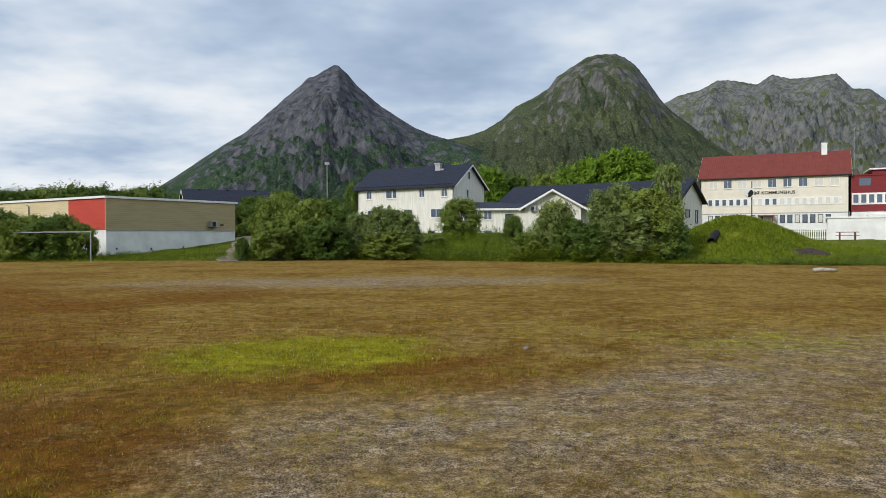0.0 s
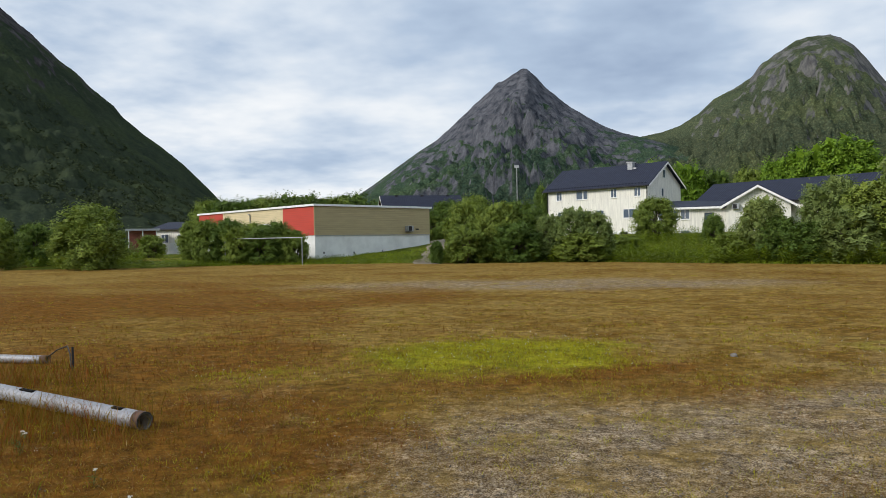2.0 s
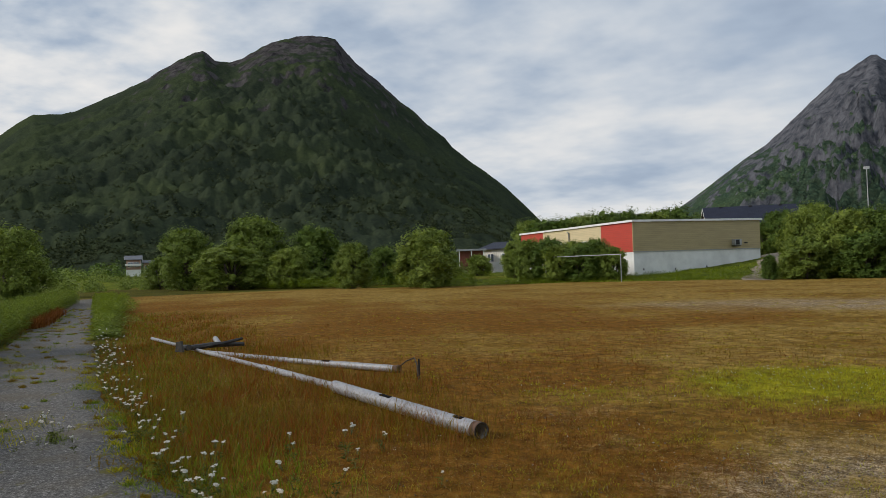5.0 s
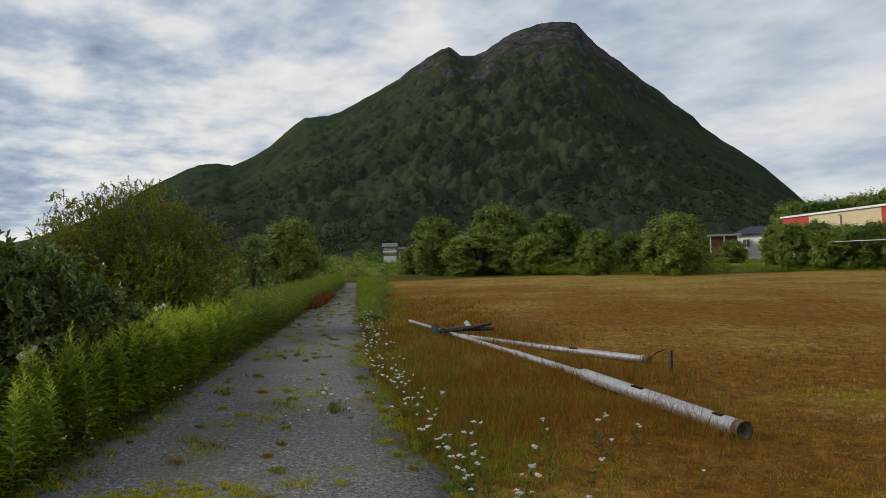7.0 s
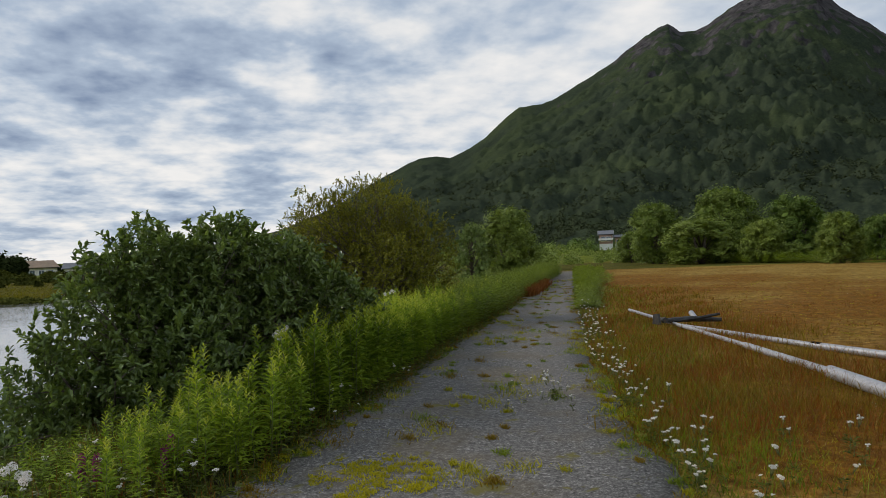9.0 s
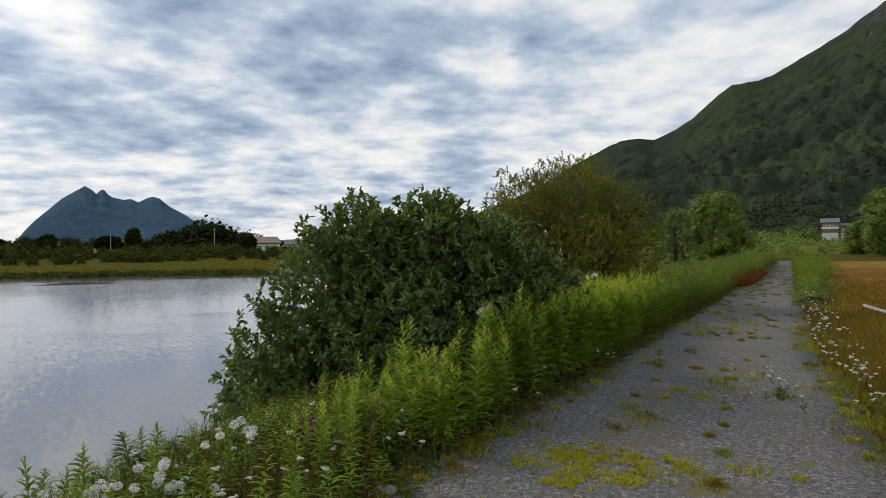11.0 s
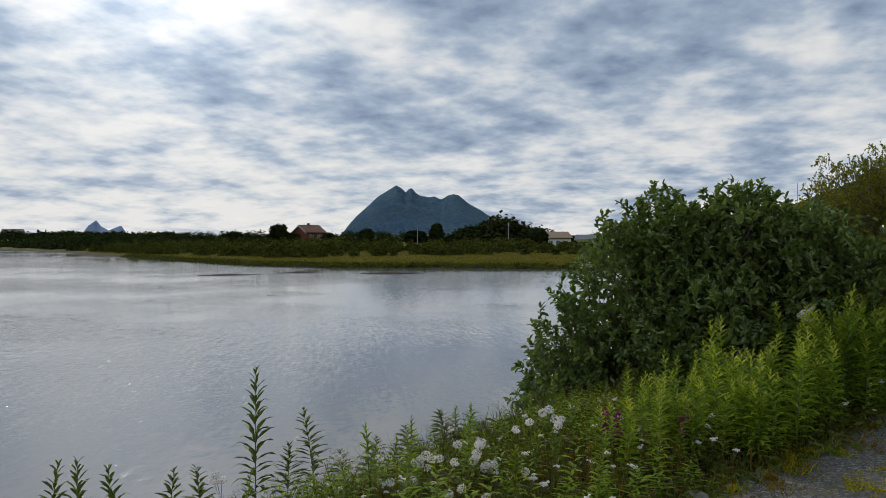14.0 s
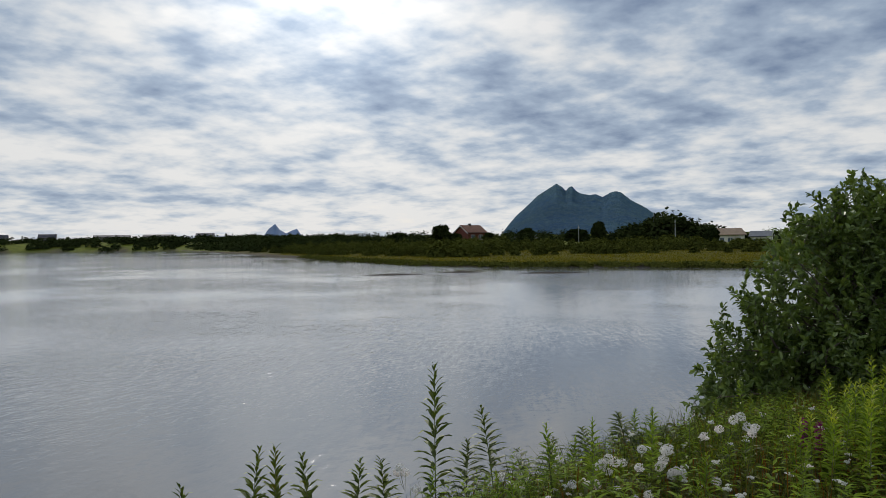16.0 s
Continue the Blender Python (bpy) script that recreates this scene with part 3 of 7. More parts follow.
def cover_of(x, y):
    """Shares of gravel, green and red in the field's cover."""
    def spot(cx, cy, rx, ry, turn):
        c, s = math.cos(radians(turn)), math.sin(radians(turn))
        a, b = (x - cx) * c + (y - cy) * s, -(x - cx) * s + (y - cy) * c
        return np.clip(1.5 - np.hypot(a / rx, b / ry), 0, 1)
    w1, w2 = 0.35 * wobble(x, y, 0.9, 4.0), 0.4 * wobble(x, y, 0.35, 1.0)
    gravel = np.maximum(np.clip(smooth01((x + 2.7) / 1.7) * smooth01((8.6 + 0.7 * np.clip(x, 0, 4) - y) / 2.6) * (1 - 0.45 * smooth01((x - 1.5) / 5)) * (0.9 + 0.3 * wobble(x, y, 2.1, 8.0)), 0, 1), spot(-3.0, 27.0, 8.5, 3.4, 8) * 0.85)
    gravel = np.maximum(gravel, spot(9.0, 9.5, 8.0, 3.0, -10) * 0.6)
    green = np.maximum(spot(-2.0, 10.2, 1.75, 1.6, 12) * (1 + 0.3 * wobble(x, y, 1.6, 2.0)), spot(-3.5, 8.4, 1.4, 0.6, 20) * (0.4 + 0.4 * wobble(x, y, 1.9, 5.0)))
    green = np.maximum(green, spot(4.5, 11.5, 3.0, 1.6, -15) * 0.45)
    red = np.maximum(spot(-6.2, 9.2, 2.6, 2.4, 30), spot(-0.4, 9.0, 1.6, 0.55, 35))
    red = np.maximum(red, spot(-2.6, 5.3, 1.3, 1.1, 0))
    red = np.maximum(red, spot(-8.5, 5.4, 3.6, 0.9, -28) * 0.9)
    red = np.maximum(red, (0.8 + 0.3 * wobble(x, y, 0.7, 6.0)) * smooth01((-x - 2.6 + 0.6 * wobble(x, y, 0.8, 3.0)) / 4.0) * smooth01((46 - y) / 28))
    red = np.maximum(np.maximum(red * 0.72, spot(-4.5, 5.2, 2.4, 1.9, 30) * (0.9 + 0.3 * wobble(x, y, 1.7, 3.0))), 0.45 + 0 * x - np.abs(wobble(x, y, 0.22, 7.0) - 0.35))
    return np.clip(gravel + w1 * 0.6, 0, 1), np.clip(green + w1 * 0.4, 0, 1) * (green > 0), np.clip(red + w2 * 0.5, 0, 1)


def make_ground():
    rings = np.concatenate([np.geomspace(0.35, 60, 190), np.geomspace(61.5, 4700, 90)])
    turns = np.linspace(0, 2 * np.pi, 541)[:-1]
    rr, aa = np.meshgrid(rings, turns, indexing="ij")
    x, y = (-rr * np.sin(aa)).ravel(), (rr * np.cos(aa)).ravel()
    z = land(x, y)
    nr, na = len(rings), len(turns)
    i = np.arange(nr - 1)[:, None] * na
    j = np.arange(na)[None, :]
    k = (j + 1) % na
    faces = np.stack([i + j, i + k, i + na + k, i + na + j], -1).reshape(-1, 4)
    ob = arrays("ground", np.stack([x, y, z], 1), faces, GROUND, smooth=True)
    g, gr, rd = cover_of(x, y)
    d = to_shore(x, y)
    out = y - field_edge(x)
    n = x * N[0] + y * N[1]
    u = x * U[0] + y * U[1]
    lush = np.maximum(smooth01((out + 1.0) / 2.5), smooth01((n - 2.2) / 0.4) * (u < 60))
    far_side = smooth01((n - 30) / 8) + smooth01((u - 62) / 6)
    meadow = np.clip(far_side, 0, 1) * smooth01((75 - d) / 30)
    meadow = meadow * smooth01((330 - np.hypot(x, y)) / 90)
    lush = np.maximum(lush * (1 - np.clip(far_side, 0, 1)), np.clip(far_side, 0, 1) * (1 - meadow))
    home = smooth01((n - 2.45) / 0.2) * smooth01((30 - u) / 6) * (n < 25)
    mud = np.maximum(smooth01(((0.5 + 1.3 * np.clip(far_side, 0, 1)) - d) / 0.7), 0.9 * home)
    for name, cols in (("cover", (g, gr, rd)), ("zone", (lush, meadow, mud))):
        a = ob.data.color_attributes.new(name, "FLOAT_COLOR", "POINT")
        a.data.foreach_set("color", np.stack([*cols, np.ones_like(x)], 1).astype(np.float32).ravel())
    return tagged(ob, "dry gravelly field with brown grass, green bank and far meadow", "ground", kind="structure")


make_ground()

wb = bmesh.new()
ring = [wb.verts.new((px, py, WATER_Z)) for px, py in
        [(420, -240), tuple(-1.0 * U + 3.6 * N), (-24, 9), (-60, 8), (-90, -10), (-95, -50), (-190, -195), (-330, -380), (-260, -560), (0, -660), (320, -470)]]
bmesh.ops.triangle_fill(wb, use_beauty=True, edges=[wb.edges.new((ring[i], ring[(i + 1) % len(ring)])) for i in range(len(ring))])
bmesh.ops.recalc_face_normals(wb, faces=wb.faces)
for f in wb.faces:
    if f.normal.z < 0:
        f.normal_flip()
tagged(part("water", wb, WATER), "calm grey lagoon with small ripples mirroring the cloudy sky", "water", kind="structure")


def mud_bank(az, dist, length, width):
    """A low tongue of dark mud that just breaks the water's surface before the far shore."""
    x, y = polar(az, dist)
    turn = math.radians(az)
    bm = bmesh.new()
    rim = []
    for k in range(40):
        a = k * math.pi / 20
        r = 1 + 0.22 * math.sin(3 * a + az) + 0.12 * math.sin(7 * a + dist)
        u, v = length / 2 * r * math.cos(a), width / 2 * r * math.sin(a)
        rim.append(bm.verts.new((x + u * math.cos(turn) - v * math.sin(turn), y + u * math.sin(turn) + v * math.cos(turn), WATER_Z - 0.05)))
    top = bm.verts.new((x, y, WATER_Z + 0.12))
    for k in range(40):
        bm.faces.new((rim[k], rim[(k + 1) % 40], top))
    return tagged(part("mud_bank", bm, MUD, None, "", True), "low bank of dark wet mud in the shallow lagoon", "mud", kind="structure")


for bank in ((127.6, 62.5, 7.0, 2.2), (122.3, 65.5, 5.0, 1.6), (115.6, 62.5, 8.0, 1.8)):
    mud_bank(*bank)


def make_path():
    """The worn asphalt strip, a few centimetres thick, with crumbling edges."""
    us = np.concatenate([np.arange(-30, 0, 1.0), np.arange(0, 30, 0.25), np.arange(30, 64, 0.7)])
    lo = np.interp(us, [-30, -3, 0, 4, 12, 25, 60], [-2.6, -2.2, -1.6, -0.35, 0.45, 0.85, 1.9]) + 0.14 * wobble(us, us * 0, 1.9) + 0.09 * wobble(us, us * 0, 5.1)
    hi = np.interp(us, [-30, 0, 3, 10, 30, 60], [2.9, 2.95, 2.95, 2.93, 2.92, 3.2]) + 0.06 * wobble(us, us * 0 + 9, 1.6, 3.0) + 0.04 * wobble(us, us * 0 + 4, 5.3)
    verts, faces = [], []
    m = 9
    for k, (a, l, h) in enumerate(zip(us, lo, hi)):
        for j in range(m):
            s = (j - 1) / (m - 3)
            n = l + (h - l) * min(max(s, 0), 1)
            q = a * U + n * N
            rim = j in (0, m - 1)
            if rim:
                n += 0.03 if j else -0.03
                q = a * U + n * N
            z = land_at(q[0], q[1]) + (-0.06 if rim else 0.022 + 0.008 * math.sin(3 * s * math.pi))
            verts.append((q[0], q[1], z))
    for k in range(len(us) - 1):
        for j in range(m - 1):
            faces.append((k * m + j, k * m + j + 1, (k + 1) * m + j + 1, (k + 1) * m + j))
    return tagged(arrays("path", np.array(verts), faces, ASPHALT, smooth=True),
                  "worn grey asphalt footpath with crumbling edges and moss", "path", kind="structure")


make_path()


# ---- mountains ----
def mountain(name, label, crest, foot, ridge, rear, mat, rough=0.12, power=1.25, seed=0, steps=(260, 110), gully=1.0, soften=2.5, grain=1.0):
    """A mountain whose crest runs through (direction, elevation angle) pairs, ridge metres off; its slope begins at foot and falls away to rear.
    The notches of the crest fade out down the slope, so that the flank is one broad face. Returns the object and a height sampler."""
    az = np.array([c[0] for c in crest], float)
    el = np.array([c[1] for c in crest], float)
    order = np.argsort(az)
    az, el = az[order], el[order]
    aa = np.linspace(az[0], az[-1], steps[0])
    top = ridge * np.tan(np.radians(np.interp(aa, az, el)))
    gap = aa[1] - aa[0]
    k = np.arange(-int(4 * soften / gap), int(4 * soften / gap) + 1)
    w = np.exp(-0.5 * (k * gap / soften) ** 2)
    padded = np.pad(top, len(k) // 2, mode="edge")
    broad_top = np.minimum(np.convolve(padded, w / w.sum(), mode="valid"), top * 1.02 + 2.0)
    ss = np.concatenate([np.linspace(0, 1, steps[1]), np.linspace(1, 2, 24)[1:]])
    verts = np.zeros((len(ss), len(aa), 3))
    for i, s in enumerate(ss):
        dist = foot + (ridge - foot) * s if s <= 1 else ridge + (rear - ridge) * (s - 1)
        base = s ** power if s <= 1 else (2 - s) ** 1.1
        x, y = -dist * np.sin(np.radians(aa)), dist * np.cos(np.radians(aa))
        env = np.clip(min(s * 5, (1 - s) * 4 if s <= 1 else (s - 1) * 3), 0, 1)
        hold = float(smooth01((s - 0.45) / 0.5)) if s <= 1 else 1.0
        crown = broad_top * (1 - hold) + top * hold
        across = np.radians(aa) * dist
        for j in range(len(aa)):
            q = Vector((across[j] / 170.0 + 0.4 * s, s * (ridge - foot) / 330.0, seed * 3.1))
            g = noise.ridged_multi_fractal(q, 0.9, 2.1, 6, 0.8, 2.0) - 1.1
            f = noise.fractal(Vector((x[j] / 60.0, y[j] / 60.0, seed)), 0.6, 2.0, 6) + 0.6 * grain * noise.fractal(Vector((x[j] / 17.0, y[j] / 17.0, base * 6.0)), 0.5, 2.0, 3)
            e = noise.fractal(Vector((across[j] / 14.0, s * 9.0, seed + 5)), 0.7, 2.0, 4)
            hz = crown[j] * (base + rough * env * (0.75 * gully * g * (0.4 + 0.6 * s) + 0.35 * f)) + top[j] * 0.005 * e
            verts[i, j] = (x[j], y[j], hz if 0 < s < 2 else -12.0)
    m, n = len(ss), len(aa)
    i, j = np.arange(m - 1)[:, None] * n, np.arange(n - 1)[None, :]
    faces = np.stack([i + j, i + n + j, i + n + j + 1, i + j + 1], -1).reshape(-1, 4)
    ob = arrays(name, verts.reshape(-1, 3), faces, mat, smooth=True)
    tagged(ob, label, "mountain", kind="structure")

    def height(a, s):
        return float(verts[min(int(s * (steps[1] - 1)), m - 1), int(np.clip(np.searchsorted(aa, a), 0, n - 1)), 2])
    return ob, height


HEATH = hill_material("dark green hillside", (0.028, 0.038, 0.027), (0.056, 0.071, 0.038), (0.024, 0.023, 0.025), (0.084, 0.078, 0.078), -1.0, 3.2, 0.22, 0.0056, 0.32)
# Rock and grass here are blued a little to stand for haze.
CRAGS = hill_material("craggy hillside", (0.042, 0.084, 0.058), (0.118, 0.160, 0.088), (0.042, 0.048, 0.060), (0.150, 0.152, 0.168), -0.06, 2.4, 0.6, 0.0040)
DOME = hill_material("grassy dome", (0.064, 0.092, 0.058), (0.165, 0.178, 0.090), (0.070, 0.073, 0.078), (0.190, 0.184, 0.172), -0.54, 2.2, 0.6, 0.0026)
ALPS = hill_material("bare alpine rock", (0.085, 0.105, 0.060), (0.165, 0.185, 0.095), (0.070, 0.080, 0.088), (0.205, 0.207, 0.190), 0.0, 2.2, 0.2)
# The two farthest heights have distance haze put into their colours as blue.
SEA_HILL = hill_material("distant mountain with painted blue haze", (0.062, 0.120, 0.220), (0.120, 0.195, 0.210), (0.070, 0.128, 0.310), (0.102, 0.172, 0.360), -0.26, 0.4, 0.2)
ISLE = plain("far rock with painted blue haze", (0.08, 0.15, 0.28), 0.95, 0.1, 0.003)

mountain("pyramid_mountain", "dark craggy pyramid mountain with green lower slopes",
         [(34, 0.3), (27, 1.3), (24, 2.2), (20.79, 3.93), (19.53, 4.78), (17.84, 6.01), (16.34, 7.04), (14.83, 7.98), (13.53, 9.12), (12.21, 10.3), (10.9, 11.43), (10.3, 12.0), (9.8, 12.18), (8.93, 12.71),
          (8.27, 13.03), (7.92, 13.03), (7.19, 12.36), (6.55, 11.6), (5.69, 10.88), (4.61, 10.02), (3.53, 9.36), (2.25, 8.57), (0.96, 8.03), (-0.2, 7.7), (-4, 6.5), (-10, 4.0), (-18, 1.0)],
         330, 1300, 2000, CRAGS, 0.17, 1.3, 1, (360, 150), 1.2, 1.6, 1.3)
mountain("dome_mountain", "green domed mountain with rocky flank",
         [(10, 1.5), (4, 5.5), (1.0, 7.0), (-0.3, 7.6), (-2.03, 7.89), (-3.3, 8.3), (-4.57, 9.08), (-5.62, 10.0), (-7.06, 10.67), (-8.08, 11.25), (-8.7, 12.05), (-9.9, 12.79), (-10.89, 13.37), (-11.87, 13.6), (-13.22, 13.51),
          (-13.78, 13.26), (-14.53, 12.68), (-15.27, 11.73), (-15.82, 10.91), (-16.43, 10.01), (-17.26, 9.13), (-18.5, 8.18), (-19.5, 7.2), (-21.5, 5.8), (-23.3, 4.8), (-28, 3.0), (-36, 1.5), (-45, 0.5)],
         420, 1700, 2500, DOME, 0.15, 1.2, 2, (360, 130), 1.0, 2.0, 1.2)
mountain("alpine_ridge", "jagged grey-green alpine ridge with sunlit grass",
         [(-8, 4), (-13, 8.0), (-17.0, 10.0), (-17.6, 10.3), (-19.1, 10.6), (-20.3, 11.2), (-21.4, 11.1), (-22.9, 10.7), (-23.9, 11.3), (-25.1, 10.9), (-26.5, 10.9),
          (-27.9, 11.0), (-28.9, 9.9), (-29.9, 9.8), (-30.8, 9.0), (-36, 7.5), (-44, 5), (-55, 1)], 1400, 3000, 3900, ALPS, 0.18, 1.05, 3, (360, 120), 1.5, 1.5)
_, hill_height = mountain("green_hill", "broad dark green hill with two rocky tops and scrub",
         [(100, 0.3), (92, 1.2), (86, 2.6), (82, 4.2), (78.6, 6.2), (77.41, 6.78), (76.15, 7.4), (75.36, 7.7), (74.04, 7.83), (73.04, 7.67), (72.42, 7.88), (71.38, 8.38), (70.12, 9.18), (69.26, 9.93), (68.4, 10.64),
          (67.54, 11.23), (65.83, 11.35), (64.96, 11.6), (63.21, 12.5), (61.44, 13.4), (60.33, 14.0), (59.21, 14.8), (57.87, 15.59), (56.97, 16.05), (56.31, 16.23), (55.45, 15.59), (54.45, 15.51), (53.7, 15.76),
          (52.36, 16.5), (51.25, 17.08), (49.94, 17.36), (48.64, 17.58), (47.35, 17.52), (46.51, 17.33), (45.7, 16.35), (44.69, 15.35), (43.28, 14.22), (41.69, 12.78), (40.31, 11.73), (39.74, 11.07), (38.39, 10.02),
          (37.83, 9.32), (36.52, 8.16), (35.22, 7.24), (33.78, 6.04), (32.37, 4.63), (31.51, 3.7), (29.5, 1.5), (28, 0.4)], 260, 950, 1500, HEATH, 0.085, 1.15, 4, (420, 160), 0.55, 3.5, 1.6)
mountain("blue_mountain", "distant twin-peaked mountain beyond the lagoon, haze blue in its colour",
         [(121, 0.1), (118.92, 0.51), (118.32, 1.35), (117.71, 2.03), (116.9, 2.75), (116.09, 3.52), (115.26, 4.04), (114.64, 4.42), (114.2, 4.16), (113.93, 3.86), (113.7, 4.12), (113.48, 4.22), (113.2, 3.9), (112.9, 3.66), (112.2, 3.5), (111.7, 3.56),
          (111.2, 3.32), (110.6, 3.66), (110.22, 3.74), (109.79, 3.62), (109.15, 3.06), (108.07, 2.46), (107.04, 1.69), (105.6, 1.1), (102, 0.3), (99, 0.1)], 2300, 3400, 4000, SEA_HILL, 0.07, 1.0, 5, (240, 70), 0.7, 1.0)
mountain("far_island", "twin-peaked island on the horizon, haze blue in its colour",
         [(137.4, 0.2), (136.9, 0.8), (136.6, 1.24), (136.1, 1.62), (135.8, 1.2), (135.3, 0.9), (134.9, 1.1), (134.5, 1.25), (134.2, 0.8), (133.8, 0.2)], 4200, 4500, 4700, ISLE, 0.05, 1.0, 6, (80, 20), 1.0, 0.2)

# ---- buildings ----
# Walls of the far houses: their backlit darkness is put into this grey.
BACKLIT_BOARDS = boards("far boards darkened as backlit", (0.16, 0.15, 0.14), 0.15, True)
TAN_ROOF = roof_tiles("weathered tan roof", (0.34, 0.24, 0.16))

def add_window(parent, x, z, w, h, mat_frame=WHITE_PAINT, pane_mat=PANE, face=0.0, side="front", bars=1, sill=True):
    """A window set in a wall that faces -y at y = face: frame, panes and sill, proud of the boards."""
    t = 0.07 if w > 0.5 else 0.05
    bm = bmesh.new()
    for a in ((x - w / 2 - t, x + w / 2 + t, z + h / 2, z + h / 2 + t), (x - w / 2 - t, x + w / 2 + t, z - h / 2 - t, z - h / 2),
              (x - w / 2 - t, x - w / 2, z - h / 2, z + h / 2), (x + w / 2, x + w / 2 + t, z - h / 2, z + h / 2)):
        box(bm, a[0], a[1], face - 0.06, face + 0.02, a[2], a[3])
    for i in range(1, bars + 1):
        c = x - w / 2 + w * i / (bars + 1)
        box(bm, c - 0.03, c + 0.03, face - 0.045, face + 0.01, z - h / 2, z + h / 2)
    win = part("window", boxed(x - w / 2, x + w / 2, face - 0.012, face - 0.004, z - h / 2, z + h / 2), pane_mat, parent)
    part("frame", bm, mat_frame, win)
    if sill:
        part("sill", boxed(x - w / 2 - t, x + w / 2 + t, face - 0.12, face - 0.002, z - h / 2 - t - 0.05, z - h / 2 - t - 0.002), mat_frame, win)
    return win


def side_window(parent, y, z, w, h, length, mat_frame=WHITE_PAINT, pane_mat=PANE):
    """A window in the gable wall at x = length, facing +x."""
    t = 0.07
    win = part("window", boxed(length + 0.004, length + 0.012, y - w / 2, y + w / 2, z - h / 2, z + h / 2), pane_mat, parent)
    bm = bmesh.new()
    for a in ((y - w / 2 - t, y + w / 2 + t, z + h / 2, z + h / 2 + t), (y - w / 2 - t, y + w / 2 + t, z - h / 2 - t, z - h / 2),
              (y - w / 2 - t, y - w / 2, z - h / 2, z + h / 2), (y + w / 2, y + w / 2 + t, z - h / 2, z + h / 2)):
        box(bm, length - 0.02, length + 0.06, a[0], a[1], a[2], a[3])
    part("frame", bm, mat_frame, win)
    return win


def gable_body(parent, length, depth, base, eave, ridge, wall_mat, roof_mat, over=0.45, trim_mat=WHITE_PAINT, foot=None, foot_mat=None, thick=0.16):
    """Walls as one solid with gables at both ends, a roof of two thick slopes, bargeboards and gutter."""
    bm = prism(bmesh.new(), [(0, 0), (depth, 0), (depth, eave - base), (depth / 2, ridge - base), (0, eave - base)], 0, length)
    bm.transform(Matrix(((0, 1, 0, 0), (1, 0, 0, 0), (0, 0, 1, base), (0, 0, 0, 1))))
    bmesh.ops.recalc_face_normals(bm, faces=bm.faces)
    part("wall", bm, wall_mat, parent)
    if foot:
        part("foundation", boxed(-0.03, length + 0.03, -0.03, depth + 0.03, base - 1.5, foot), foot_mat or WHITE_RENDER, parent, "pale rendered foundation wall")
    slope = (ridge - eave) / (depth / 2)
    for s in (0, 1):
        bm = bmesh.new()
        pts = [(-over, eave - over * slope + 0.02), (depth / 2, ridge + 0.02), (depth / 2, ridge + 0.02 + thick), (-over, eave - over * slope + 0.02 + thick)]
        if s:
            pts = [(depth - a, b) for a, b in pts]
        prism(bm, pts, -over, length + over)
        bm.transform(Matrix(((0, 1, 0, 0), (1, 0, 0, 0), (0, 0, 1, 0), (0, 0, 0, 1))))
        bmesh.ops.recalc_face_normals(bm, faces=bm.faces)
        part("roof", bm, roof_mat, parent)
    for x in (-over - 0.03, length + over + 0.005):
        for s in (0, 1):
            pts = [(-over - 0.02, eave - over * slope - 0.14), (depth / 2, ridge - 0.14), (depth / 2, ridge + 0.1), (-over - 0.02, eave - over * slope + 0.1)]
            if s:
                pts = [(depth - a, b) for a, b in pts]
            bm = prism(bmesh.new(), pts, x, x + 0.025)
            bm.transform(Matrix(((0, 1, 0, 0), (1, 0, 0, 0), (0, 0, 1, 0), (0, 0, 0, 1))))
            bmesh.ops.recalc_face_normals(bm, faces=bm.faces)
            part("bargeboard", bm, trim_mat, parent)
    z = eave - over * slope + 0.05
    part("gutter", rod([(-over, -over - 0.06, z), (length + over, -over - 0.06, z)], [0.07, 0.07], 8), BLACK_TRIM, parent, "dark rain gutter")
    return slope


def white_house():
    h = thing("house", pose(-11.4, 99.6, 0, 0, 0, -30.8), "two-storey white timber house with dark blue roof", "house")
    L, D = 14.85, 8.1
    gable_body(h, L, D, 2.6, 8.25, 10.95, WHITE_BOARDS, BLUE_ROOF, 0.5, WHITE_PAINT, 2.62)
    for x, w, b in ((1.9, 0.8, 1), (5.1, 0.9, 0), (6.0, 0.55, 0), (10.2, 0.75, 1), (13.5, 0.8, 1)):
        add_window(h, x, 7.33, w, 1.0, bars=b)
    for x, w in ((2.2, 1.0), (6.3, 1.0), (8.2, 1.0), (12.3, 1.5)):
        add_window(h, x, 4.75, w, 1.0)
    side_window(h, 3.95, 9.6, 0.55, 0.95, L)
    side_window(h, 3.5, 7.3, 0.5, 0.9, L)
    side_window(h, 2.0, 4.7, 0.8, 1.0, L)
    door = part("door", boxed(11.1, 12.1, -0.06, 0.0, 1.3, 2.55), BLACK_TRIM, h, "dark cellar door")
    part("door_frame", boxed(11.0, 12.2, -0.04, -0.002, 2.56, 2.66), WHITE_PAINT, door)
    for x in (0.06, L - 0.06):
        part("downpipe", rod([(x, -0.1, 8.0), (x, -0.1, 2.3)], [0.045, 0.045], 8), BLACK_TRIM, h)
    c = part("chimney", boxed(10.4, 11.1, 2.9, 3.5, 9.6, 11.2), GREY_METAL, h, "grey sheet-clad chimney")
    part("chimney_cap", boxed(10.32, 11.18, 2.82, 3.58, 11.2, 11.34), GREY_METAL, c)
    part("chimney_flashing", boxed(11.11, 11.6, 2.95, 3.45, 9.9, 10.6), GREY_METAL, c)
    for i in range(34):
        x = 0.1 + i * 0.44
        part("snow_guard", boxed(x, x + 0.22, -0.26, -0.2, 8.22, 8.42), BLUE_ROOF, h)


white_house()


